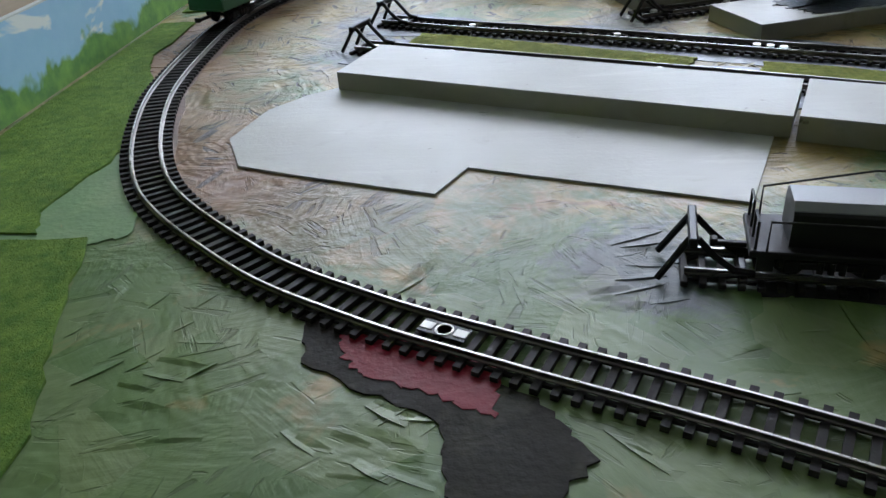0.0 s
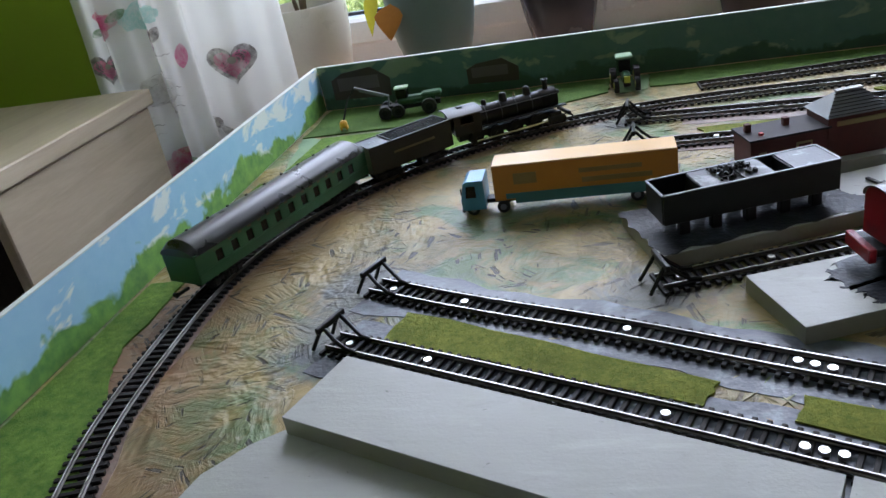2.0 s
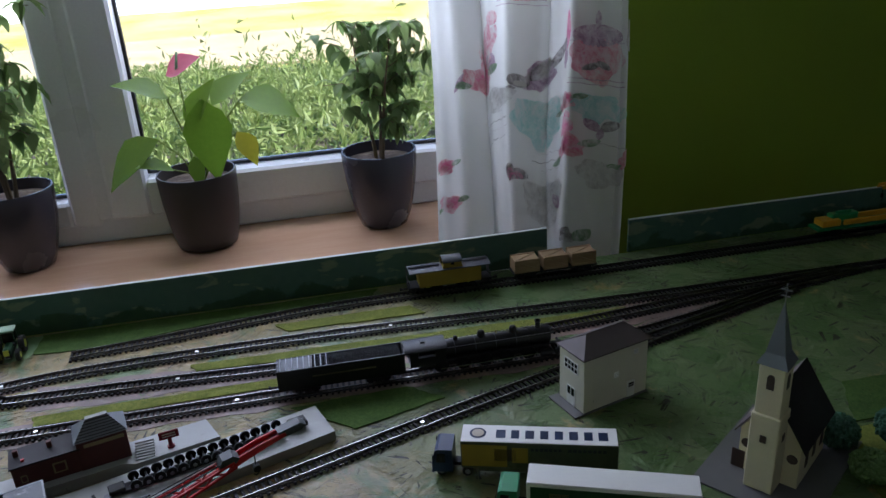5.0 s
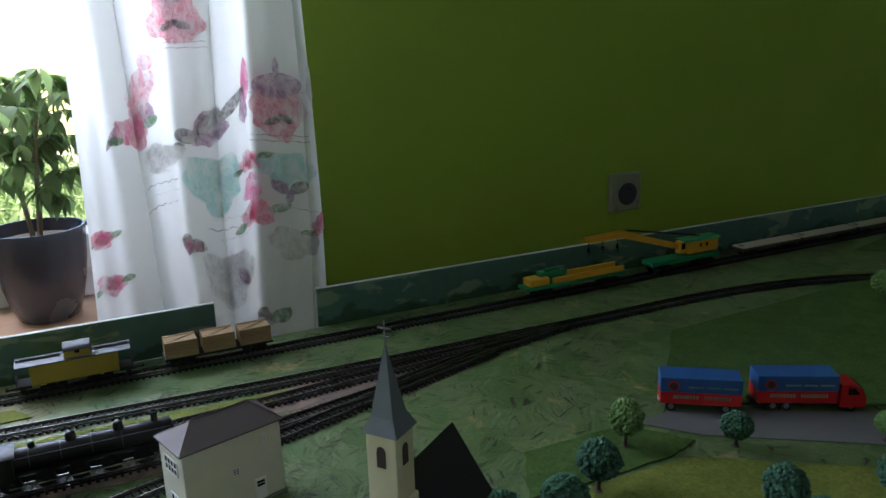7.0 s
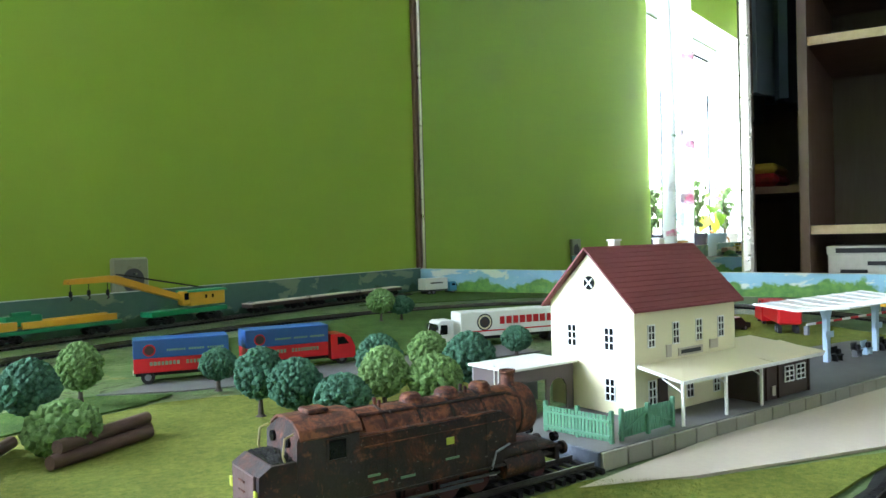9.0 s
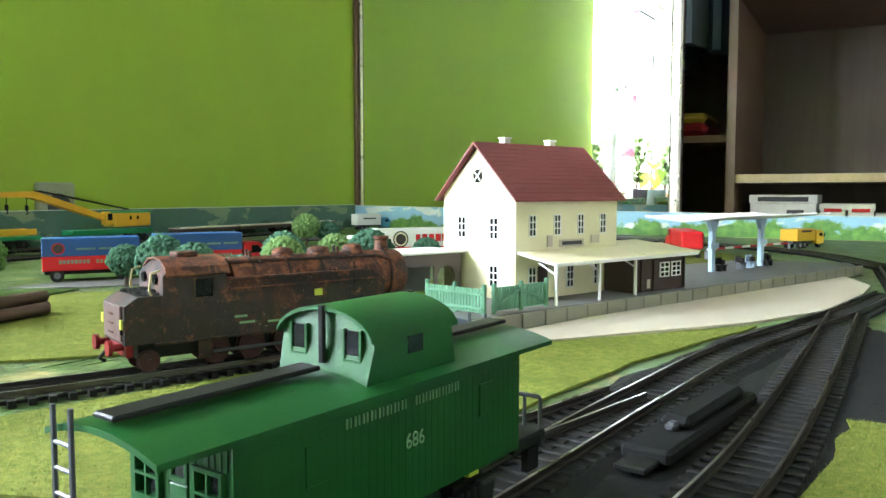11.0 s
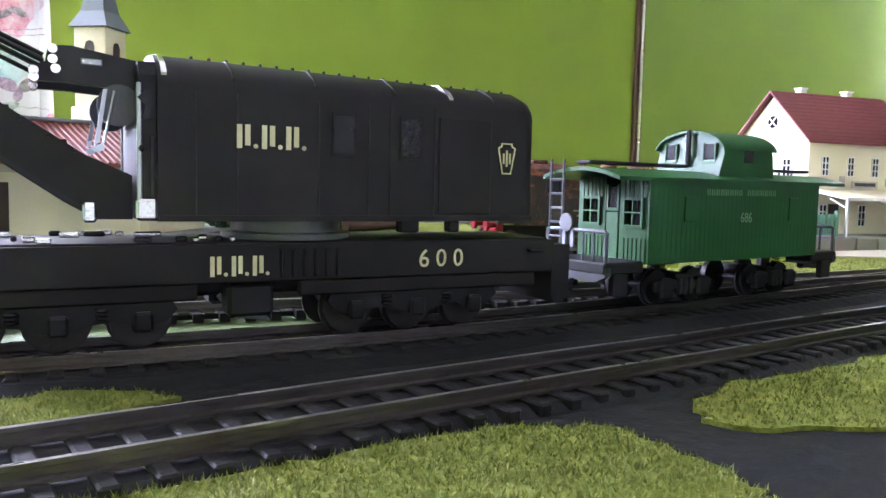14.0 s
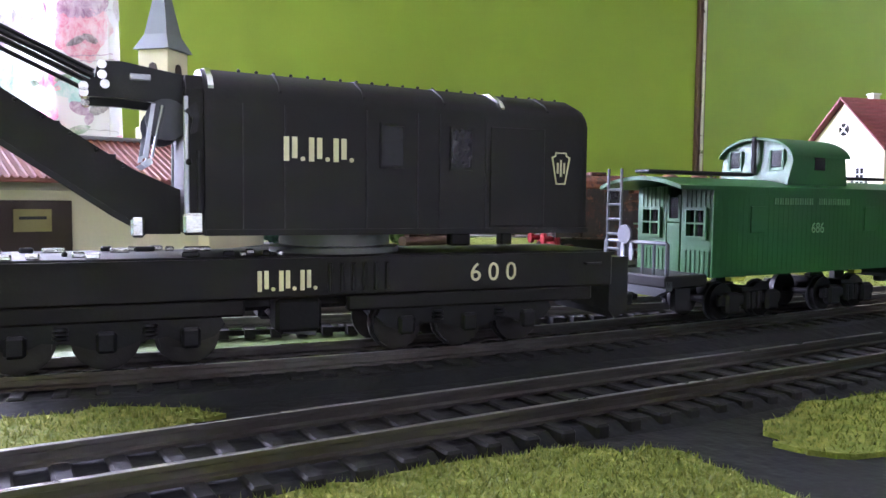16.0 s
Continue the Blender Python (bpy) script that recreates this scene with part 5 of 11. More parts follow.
def backdrop(p, q, z0, za, zb, mat, label):
    """A painted strip of board on edge from p to q; its top runs from za to zb."""
    d = (Vector(q) - Vector(p))
    n = Vector((-d.y, d.x)).normalized() * 0.005
    c = [(p[0], p[1]), (q[0], q[1]), (q[0] + n.x, q[1] + n.y), (p[0] + n.x, p[1] + n.y)]
    t = (za, zb, zb, za)
    vs = [(x, y, z0) for x, y in c] + [(x, y, t[i]) for i, (x, y) in enumerate(c)]
    fs = [(3, 2, 1, 0), (4, 5, 6, 7), (0, 1, 5, 4), (1, 2, 6, 5), (2, 3, 7, 6), (3, 0, 4, 7)]
    o = thing("backdrop_board", pose(0, 0, 0), label, "backdrop board", "painted boards round the layout")
    part("painted_board", B().add(vs, fs), M[mat], o, smooth=0)
    e = [(c[0][0], c[0][1]), (c[1][0], c[1][1]), (c[2][0], c[2][1]), (c[3][0], c[3][1])]
    part("top_edge", B().add([(x, y, t[i] + 0.0002) for i, (x, y) in enumerate(e)] + [(x, y, t[i] + 0.0012) for i, (x, y) in enumerate(e)], fs), M["white_edge"], o, "pale bare edge", 0)


backdrop((LX0, LY0), (LX0, LY1), 0.0005, 0.061, 0.061, "sky", "board painted with blue sky, white clouds and green bushes")
backdrop((LX0 + 0.0005, LY1), (0.842, LY1), 0.0005, 0.061, 0.061, "hills", "board painted with dark green hills behind the tracks")
backdrop((0.983, LY1), (LX1, LY1), 0.0005, 0.057, 0.054, "hills_far", "board painted with blue-green hills behind the tracks")
backdrop((LX1, LY1), (LX1, LY0), 0.0005, 0.052, 0.038, "sky", "board painted with blue sky and white clouds at the table end")


# ---- flat patches ----
def slab(name, poly, z0, z1, mat, label, category, group="", side=None):
    top = B().prism(poly, z0, z1, "z")
    if side is None:
        return solid(name, top, M[mat], label, category, group=group)
    t = thing(name, pose(0, 0, 0), label, category, group)
    part("block", B().prism(poly, z0, z1 - 0.0008, "z"), M[side], t, "raw edges")
    part("painted_top", B().prism(poly, z1 - 0.0007, z1, "z"), M[mat], t)
    return t


slab("card_plate", [(-0.211, 0.459), (-0.200, 0.506), (-0.180, 0.531), (-0.161, 0.545), (0.10, 0.442), (0.071, 0.366), (-0.064, 0.411), (-0.079, 0.381), (-0.15, 0.404), (-0.193, 0.42)], 0.0002, 0.0014, "plate", "pale grey card plate lying on the board", "card plate")
slab("platform_block", [(-0.160, 0.540), (-0.139, 0.600), (0.129, 0.495), (0.107, 0.438)], 0.0015, 0.0140, "mdf", "long grey-painted fibreboard platform block", "platform block", "platform blocks", "mdf_side")
slab("platform_block", [(0.110, 0.437), (0.132, 0.494), (0.40, 0.386), (0.378, 0.332)], 0.0002, 0.0145, "mdf", "long grey-painted fibreboard platform block", "platform block", "platform blocks", "mdf_side")
slab("platform_block", [(0.112, 0.678), (0.136, 0.615), (0.375, 0.70), (0.352, 0.762 - 0.012)], 0.0002, 0.0125, "mdf", "grey-painted wooden block under the red crane", "platform block", "platform blocks", "mdf_side")
slab("loading_platform", [(0.034, 0.790), (0.061, 0.711), (0.466, 0.858), (0.447, 0.914), (0.2, 0.83)], 0.0002, 0.0125, "mdf", "long grey loading platform beside the track", "loading platform", "platform blocks", "mdf_side")
slab("sand_card", [(1.15, 0.345), (1.195, 0.30), (1.31, 0.212), (1.42, 0.158), (1.57, 0.146), (1.68, 0.178), (1.54, 0.227), (1.39, 0.278)], 0.0002, 0.0018, "sand", "pale sand-coloured card in front of the station", "card plate")
slab("shed_yard_plate", [(0.07, 0.815), (0.24, 0.862), (0.253, 0.858), (0.34, 0.883), (0.322, 0.922), (0.10, 0.862)], 0.0002, 0.0133, "plate", "white plate beside the brick shed", "card plate")
slab("road_card", [(1.19, 0.80), (1.235, 0.745), (1.40, 0.63), (1.56, 0.56), (1.60, 0.615), (1.42, 0.70), (1.25, 0.80)], 0.0002, 0.0012, "platform", "strip of grey road card under the lorries", "road strip")

PATCHES = [
    ([(-0.37, 0.335), (-0.240, 0.337), (-0.224, 0.345), (-0.232, 0.400), (-0.250, 0.450), (-0.262, 0.475), (-0.280, 0.440), (-0.290, 0.375), (-0.37, 0.360)], "mint_patch", "pale green painted patch beside the painted sky"),
    ([(-0.104, 0.266), (-0.083, 0.269), (-0.044, 0.247), (-0.044, 0.222), (-0.066, 0.233), (-0.090, 0.242), (-0.099, 0.251)], "red_tape", "dark red patch stuck to the board"),
    # dark patch with some of the coach's shadow painted in
    ([(-0.122, 0.281), (-0.115, 0.250), (-0.062, 0.219), (-0.058, 0.19), (-0.030, 0.186), (-0.012, 0.205), (-0.03, 0.232), (-0.088, 0.268)], "patch_with_shadow", "black-brown patch beside the track with part of the coach's shadow"),
    ([(0.034, 1.160), (0.02, 1.228), (0.07, 1.228), (0.065, 1.165)], "mint_patch", "pale green painted patch under the tractor"),
    ([(-0.365, 1.113), (-0.345, 0.985), (-0.30, 0.96), (-0.19, 0.975), (-0.35, 1.112)], "mint_patch", "pale green painted patch beside the painted sky"),
    ([(-0.300, 0.958), (-0.235, 0.952), (-0.175, 0.993), (-0.19, 0.983), (-0.33, 0.982)], "mint_patch", "pale painted strip between the grass mats"),
]


def ragged(poly, amount, seed, n=10):
    """The outline with small steps and nicks."""
    rg = random.Random(seed)
    out = []
    for i, p in enumerate(poly):
        q = poly[(i + 1) % len(poly)]
        for k in range(n):
            f = k / n
            j = amount * (0.15 if k == 0 else 1)
            out.append((p[0] + (q[0] - p[0]) * f + rg.uniform(-j, j), p[1] + (q[1] - p[1]) * f + rg.uniform(-j, j)))
    return out


for i, (poly, mat, label) in enumerate(PATCHES):
    solid("paint_patch", B().prism(ragged(poly, 0.0016, i), -0.0002, 0.00062 + 0.0001 * (i % 3) + (0.0004 if mat == "red_tape" else 0), "z"), M[mat], label, "paint patch", group="paint patches")
solid("paint_patch", B().prism(ragged([(0.56, 0.130), (1.32, 0.130), (1.32, 0.185), (1.12, 0.232), (0.92, 0.262), (0.72, 0.302), (0.56, 0.320)], 0.003, 41), -0.0002, 0.0008, "z"), M["ballast"], "dark grey paint between the tracks", "paint patch", group="paint patches")
solid("paint_patch", B().prism(ragged([(0.166, 0.688), (0.159, 0.668), (0.172, 0.652), (0.180, 0.637), (0.345, 0.694), (0.352, 0.712), (0.336, 0.738)], 0.004, 42, 14), 0.0122, 0.0128, "z"), M["tar"], "glossy black paint round the red crane", "paint patch", group="paint patches")
solid("paint_patch", B().prism(ragged([(0.032, 0.788), (0.0605, 0.7125), (0.202, 0.763), (0.212, 0.779), (0.196, 0.797), (0.190, 0.820), (0.150, 0.815)], 0.003, 43, 12), 0.0122, 0.0128, "z"), M["tar"], "glossy black paint on the loading platform", "paint patch", group="paint patches")
GRASS = [
    # outline, blades per square centimetre, dark or light
    ([(-0.117, 0.672), (-0.126, 0.634), (0.076, 0.561), (0.085, 0.581)], 45, "grass"),
    ([(0.117, 0.545), (0.128, 0.566), (0.36, 0.472), (0.35, 0.45)], 20, "grass"),
    ([(-0.365, 1.228), (-0.365, 1.115), (-0.10, 1.118), (0.02, 1.165), (0.02, 1.228)], 12, "grass_dark"),
    ([(-0.335, 1.105), (-0.345, 0.99), (-0.19, 0.985), (-0.06, 1.075), (-0.08, 1.108)], 14, "lawn"),
    ([(-0.362, 0.96), (-0.365, 0.78), (-0.315, 0.78), (-0.305, 0.86), (-0.25, 0.955)], 14, "lawn"),
    ([(-0.368, 0.74), (-0.368, 0.350), (-0.272, 0.348), (-0.284, 0.375), (-0.273, 0.43), (-0.272, 0.480), (-0.300, 0.56), (-0.326, 0.61), (-0.334, 0.64), (-0.334, 0.74)], 40, "lawn"),
    ([(-0.37, 0.34), (-0.243, 0.342), (-0.220, 0.265), (-0.198, 0.21), (-0.19, -0.2), (-0.37, -0.2)], 40, "lawn"),
    ([(0.07, 1.228), (0.07, 1.17), (0.14, 1.165), (0.32, 1.19), (0.55, 1.205), (0.56, 1.228)], 10, "grass_dark"),
    ([(0.40, 1.155), (0.42, 1.13), (0.62, 1.125), (0.60, 1.155)], 12, "grass"),
    ([(0.29, 1.075), (0.30, 1.055), (0.86, 1.03), (0.9, 1.055)], 12, "grass"),
    ([(0.11, 1.005), (0.115, 0.985), (0.44, 0.985), (0.44, 1.008)], 18, "grass"),
    ([(0.42, 0.935), (0.49, 0.87), (0.60, 0.905), (0.56, 0.942)], 10, "grass_dark"),
    ([(0.33, 0.70), (0.40, 0.62), (0.52, 0.66), (0.47, 0.75)], 10, "grass_dark"),
    ([(0.98, 0.72), (0.96, 0.56), (1.1, 0.44), (1.14, 0.40), (1.18, 0.36), (1.29, 0.44), (1.42, 0.50), (1.36, 0.60), (1.19, 0.72)], 14, "grass"),
    ([(1.06, 0.80), (1.02, 0.73), (1.18, 0.727), (1.22, 0.74), (1.18, 0.80)], 10, "grass_dark"),
    ([(1.25, 0.82), (1.45, 0.70), (1.60, 0.63), (1.9, 0.55), (2.1, 0.7), (2.05, 0.95), (1.85, 1.0), (1.4, 0.98)], 5, "grass_dark"),
    ([(0.88, 0.44), (0.92, 0.32), (1.03, 0.265), (1.16, 0.245), (1.30, 0.206), (1.19, 0.298), (1.165, 0.345), (1.0, 0.41)], 40, "grass"),
    ([(0.60, 0.212), (0.60, 0.145), (0.775, 0.142), (0.781, 0.156), (0.785, 0.170), (0.787, 0.181), (0.773, 0.190), (0.76, 0.195), (0.73, 0.199), (0.70, 0.2045)], 320, "grass"),
    ([(0.803, 0.170), (0.806, 0.163), (0.824, 0.150), (0.86, 0.1425), (1.0, 0.140), (1.1, 0.137), (1.1, 0.150), (1.026, 0.158), (0.94, 0.168), (0.886, 0.173), (0.849, 0.178), (0.828, 0.182), (0.810, 0.178)], 150, "grass"),
    ([(0.62, 0.264), (0.63, 0.246), (0.70, 0.2375), (0.722, 0.2355), (0.738, 0.241), (0.736, 0.248), (0.724, 0.255), (0.70, 0.260)], 200, "grass"),
    ([(1.62, 0.30), (1.70, 0.215), (1.79, 0.215), (2.0, 0.42), (2.02, 0.6), (1.7, 0.48)], 8, "grass"),
    ([(2.25, 1.2), (1.95, 1.12), (2.2, 0.9), (2.31, 0.6), (2.31, 1.21)], 5, "grass_dark"),
]


def in_poly(x, y, poly):
    inside, j = False, len(poly) - 1
    for i in range(len(poly)):
        (xi, yi), (xj, yj) = poly[i], poly[j]
        if (yi > y) != (yj > y) and x < (xj - xi) * (y - yi) / (yj - yi) + xi:
            inside = not inside
        j = i
    return inside


rng = random.Random(7)
for poly, dens, mat in GRASS:
    wob = []
    for i, p in enumerate(poly):
        q = poly[(i + 1) % len(poly)]
        for k in range(6):
            wob.append((p[0] + (q[0] - p[0]) * k / 6 + rng.uniform(-0.0018, 0.0018), p[1] + (q[1] - p[1]) * k / 6 + rng.uniform(-0.0018, 0.0018)))
    g = thing("grass_patch", pose(0, 0, 0), "patch of short green scenic grass mat", "grass patch", "grass patches")
    part("mat", B().prism(wob, 0.0003, 0.0017, "z"), M[mat], g, smooth=0)
    xs, ys = [p[0] for p in wob], [p[1] for p in wob]
    area = (max(xs) - min(xs)) * (max(ys) - min(ys)) * 1e4
    bl = B()
    for _ in range(int(area * dens)):
        x, y = rng.uniform(min(xs), max(xs)), rng.uniform(min(ys), max(ys))
        if not in_poly(x, y, wob):
            continue
        h, a = rng.uniform(0.0004, 0.0013), rng.uniform(0, 6.28)
        s = 0.00020
        lx, ly = rng.uniform(-0.0009, 0.0009), rng.uniform(-0.0009, 0.0009)
        bl.v += [(x - s * math.cos(a), y - s * math.sin(a), 0.0015), (x + s * math.cos(a), y + s * math.sin(a), 0.0015), (x + lx, y + ly, 0.0016 + h)]
        n = len(bl.v)
        bl.f.append((n - 3, n - 2, n - 1))
    tagged(part("flock", bl, M["lawn_blade" if mat == "lawn" else "grass_blade"], g, smooth=0), kind="stuff")

# ---- tracks ----
GAUGE, RAILZ = 0.0165, 0.0058
TRACKS = {
    "main": [(1.75, 0.13, 0), (1.45, 0.118, 0), (1.1, 0.121, 0), (0.95, 0.1232, 0), (0.8, 0.118, 0), (0.6, 0.108, 0), (0.32, 0.122, 0), (0.15, 0.172, 0), (0.03, 0.224, 0), (-0.037, 0.252, 0), (-0.098, 0.280, 0), (-0.16, 0.320, 0), (-0.235, 0.40, 0), (-0.282, 0.52, 0), (-0.297, 0.64, 0),
             (-0.296, 0.74, 0), (-0.272, 0.835, 0), (-0.216, 0.925, 0), (-0.14, 0.998, 0), (-0.065, 1.045, 0), (0.02, 1.078, 0), (0.11, 1.095, 0), (0.25, 1.102, 0), (0.46, 1.100, 0), (0.70, 1.088, 0), (0.95, 1.074, 0), (1.30, 1.066, 0),
             (1.62, 1.055, 0), (1.85, 0.99, 0), (2.05, 0.85, 0), (2.14, 0.62, 0), (2.08, 0.40, 0), (1.93, 0.22, 0), (1.75, 0.13, 0)],
    "siding": [(0.125, 1.147, 0), (0.22, 1.155, 0), (0.32, 1.168, 0), (0.42, 1.181, 0), (0.52, 1.187, 0), (0.70, 1.187, 0), (0.95, 1.183, 0), (1.6, 1.185, 0), (2.2, 1.185, 0)],
    "third": [(0.04, 1.050, 0), (0.28, 1.038, 0), (0.43, 1.029, 0), (0.75, 1.025, 0), (1.0, 1.045, 0), (1.25, 1.064, 0)],
    "fourth": [(0.045, 0.966, 0), (0.42, 0.965, 0), (0.75, 0.962, 0), (0.95, 0.99, 0), (1.12, 1.035, 0), (1.28, 1.063, 0)],
    "fifth": [(0.058, 0.691, 0), (0.133, 0.715, 0), (0.343, 0.783, 0), (0.564, 0.857, 0), (0.75, 0.915, 0), (0.98, 0.985, 0), (1.15, 1.035, 0)],
    "sixth": [(-0.152, 0.709, 0), (-0.076, 0.676, 0), (0.036, 0.633, 0), (0.137, 0.590, 0), (0.5, 0.440, 0), (0.75, 0.338, 0), (0.90, 0.282, 0), (1.0, 0.252, 0), (1.09, 0.229, 0)],
    "crane": [(-0.162, 0.634, 0), (-0.088, 0.606, 0), (0.055, 0.550, 0), (0.124, 0.522, 0), (0.45, 0.385, 0), (0.66, 0.300, 0), (0.75, 0.270, 0), (0.83, 0.253, 0), (0.923, 0.241, 0), (1.0, 0.232, 0), (1.09, 0.222, 0), (1.21, 0.204, 0), (1.36, 0.163, 0), (1.5, 0.134, 0)],
    "near": [(0.03, 0.312, 0), (0.25, 0.278, 0), (0.5, 0.241, 0), (0.70, 0.2175, 0), (0.80, 0.205, 0), (0.85, 0.198, 0), (0.90, 0.192, 0), (1.0, 0.1775, 0), (1.08, 0.171, 0), (1.2, 0.166, 0), (1.36, 0.161, 0)],
    "spur": [(0.78, 0.545, 0), (0.9, 0.484, 0), (1.02, 0.425, 0), (1.185, 0.357, 0)],
}
NEAR = ("near", "crane", "sixth")
PATHS = {}
sleeper_mesh = B().box((0, 0, 0.0019), (0.0029, 0.030, 0.0026), bev=0.0004).mesh("sleeper", M["sleeper"])


def track(key, pts):
    line = spline(pts, 0.0072)
    PATHS[key] = line
    t = thing("track", pose(0, 0, 0), "railway track with dark sleepers and worn metal rails", "railway track", "model railway tracks")
    dirs = [(line[min(i + 1, len(line) - 1)] - line[max(i - 1, 0)]).normalized() for i in range(len(line))]
    for side in (-1, 1):
        vs, fs = [], []
        prof = [(-0.0012, 0.0030), (-0.0012, 0.0036), (-0.0004, 0.0039), (-0.0004, 0.0049), (-0.0006, 0.0051), (-0.0006, RAILZ), (0.0006, RAILZ), (0.0006, 0.0051), (0.0004, 0.0049), (0.0004, 0.0039), (0.0012, 0.0036), (0.0012, 0.0030)]
        n = len(prof)
        for p, d in zip(line, dirs):
            s = Vector((-d.y, d.x, 0))
            vs += [p + s * (side * GAUGE / 2 + a) + Vector((0, 0, z)) for a, z in prof]
        for i in range(len(line) - 1):
            for k in range(n):
                j = (k + 1) % n
                fs.append((i * n + k, i * n + n + k, i * n + n + j, i * n + j))
        rl = part("rail", B().add(vs, fs), M["rail"], t, "worn metal rail", 30)
        top = []
        for p, d in zip(line, dirs):
            s = Vector((-d.y, d.x, 0))
            top += [p + s * (side * GAUGE / 2 + a) + Vector((0, 0, RAILZ + z)) for a, z in ((-0.0004, 0.0), (-0.0003, 0.00008), (0.0003, 0.00008), (0.0004, 0.0))]
        part("running_surface", B().add(top, [(i * 4 + k, i * 4 + 4 + k, i * 4 + 5 + k, i * 4 + 1 + k) for i in range(len(line) - 1) for k in range(3)]), M["rail_top"], rl, "polished rail top", 30)
    rest = B()
    for i, (p, d) in enumerate(zip(line, dirs)):
        m = Matrix.Translation(p) @ Matrix.Rotation(math.atan2(d.y, d.x), 4, "Z")
        if key in NEAR and not (key == "sixth" and p.x > 0.55) and not (key != "near" and p.x > 1.1):
            part("sleeper", sleeper_mesh, None, t, m=m)
        else:
            rest.box((0, 0, 0.0019), (0.0029, 0.030, 0.0026), m)
    if rest.v:
        tagged(part("sleeper_strip", rest, M["sleeper"], t, smooth=0), kind="stuff")
    web = B()
    for side in (-1, 1):
        for i in range(0, len(line) - 1):
            d, p = dirs[i], line[i]
            s = Vector((-d.y, d.x, 0)) * side * 0.0098
            web.box((0, 0, 0), (0.0074, 0.0016, 0.0014), Matrix.Translation(p + s + d * 0.0036 + Vector((0, 0, 0.0016))) @ Matrix.Rotation(math.atan2(d.y, d.x), 4, "Z"))
    tagged(part("sleeper_webbing", web, M["sleeper"], t, smooth=0), kind="stuff")
    return t


for key, pts in TRACKS.items():
    track(key, pts)


def along(key, s0, back=0.0):
    """Pose on a track at the point nearest to s0 (a plan point), turned along it."""
    line = PATHS[key]
    i = min(range(len(line)), key=lambda k: (line[k].xy - Vector(s0)).length)
    i = min(max(i, 2), len(line) - 3)
    d = line[i + 2] - line[i - 2]
    return Matrix.Translation(line[i]) @ Matrix.Rotation(math.atan2(d.y, d.x), 4, "Z")


def run(key, start, dist):
    """The point of a track that lies a length further on than the start."""
    line = PATHS[key]
    i = min(range(len(line)), key=lambda k: (line[k].xy - Vector(start)).length)
    step = 1 if dist > 0 else -1
    left = abs(dist)
    while left > 0 and 0 < i + step < len(line):
        left -= (line[i + step] - line[i]).length
        i += step
    return line[i].xy.copy()


def track_bed(key, a, b_, width, mat, label, top=0.0004):
    line = [p for p in PATHS[key]]
    ia = min(range(len(line)), key=lambda k: (line[k].xy - Vector(a)).length)
    ib = min(range(len(line)), key=lambda k: (line[k].xy - Vector(b_)).length)
    ia, ib = min(ia, ib), max(ia, ib)
    rng = random.Random(ia + ib)
    L, R = [], []
    for i in range(ia, ib + 1, 2):
        d = (line[min(i + 1, len(line) - 1)] - line[max(i - 1, 0)]).normalized()
        s = Vector((-d.y, d.x, 0))
        L.append((line[i] + s * width * (1 + 0.10 * math.sin(i * 0.31) + 0.07 * math.sin(i * 0.83 + 1) + rng.uniform(-0.02, 0.02))).xy[:])
        R.append((line[i] - s * width * (1 + 0.10 * math.sin(i * 0.27 + 2) + 0.07 * math.sin(i * 0.71) + rng.uniform(-0.02, 0.02))).xy[:])
    vs = [(*p, top) for p in L] + [(*p, top) for p in R]
    n = len(L)
    fs = [(i, n + i, n + i + 1, i + 1) for i in range(n - 1)]
    if top > 0.001:
        # a raised bed with sloping shoulders
        vs2 = []
        for i in range(n):
            m_ = (Vector(L[i]) + Vector(R[i])) / 2
            vs2.append((*(m_ + (Vector(L[i]) - m_) * 1.35), 0.0003))
        for i in range(n):
            m_ = (Vector(L[i]) + Vector(R[i])) / 2
            vs2.append((*(m_ + (Vector(R[i]) - m_) * 1.35), 0.0003))
    else:
        vs2 = [(x, y, 0.0001) for x, y, _ in vs]
    o = len(vs)
    fs += [(o + i, o + i + 1, o + n + i + 1, o + n + i) for i in range(n - 1)]
    fs += [(i, i + 1, o + i + 1, o + i) for i in range(n - 1)] + [(n + i + 1, n + i, o + n + i, o + n + i + 1) for i in range(n - 1)]
    fs += [(0, o, o + n, n), (n - 1, 2 * n - 1, o + 2 * n - 1, o + n - 1)]
    solid("track_bed", B().add(vs + vs2, fs), M[mat], label, "track bed", group="painted track beds", smooth=0)


track_bed("sixth", (-0.152, 0.709), (0.3, 0.52), 0.030, "ballast_blue", "blue-grey paint under the siding")
track_bed("crane", (-0.162, 0.634), (0.45, 0.385), 0.031, "ballast_blue", "blue-grey paint under the siding", 0.0006)
track_bed("crane", (0.5, 0.36), (1.36, 0.163), 0.017, "ballast", "dark grey track bed", 0.0026)
track_bed("near", (0.06, 0.312), (1.34, 0.161), 0.0125, "ballast", "dark grey track bed", 0.0023)
track_bed("main", (0.55, 0.108), (1.30, 0.119), 0.031, "ballast", "dark grey track bed", 0.0012)
track_bed("third", (0.1, 1.045), (1.1, 1.05), 0.028, "ballast_brown", "reddish brown paint under the sidings")
track_bed("fourth", (0.06, 0.966), (1.1, 1.03), 0.024, "ballast_brown", "reddish brown paint under the sidings", 0.0006)
track_bed("main", (-0.235, 0.40), (0.11, 1.095), 0.017, "ballast_brown", "reddish brown paint along the curved track")

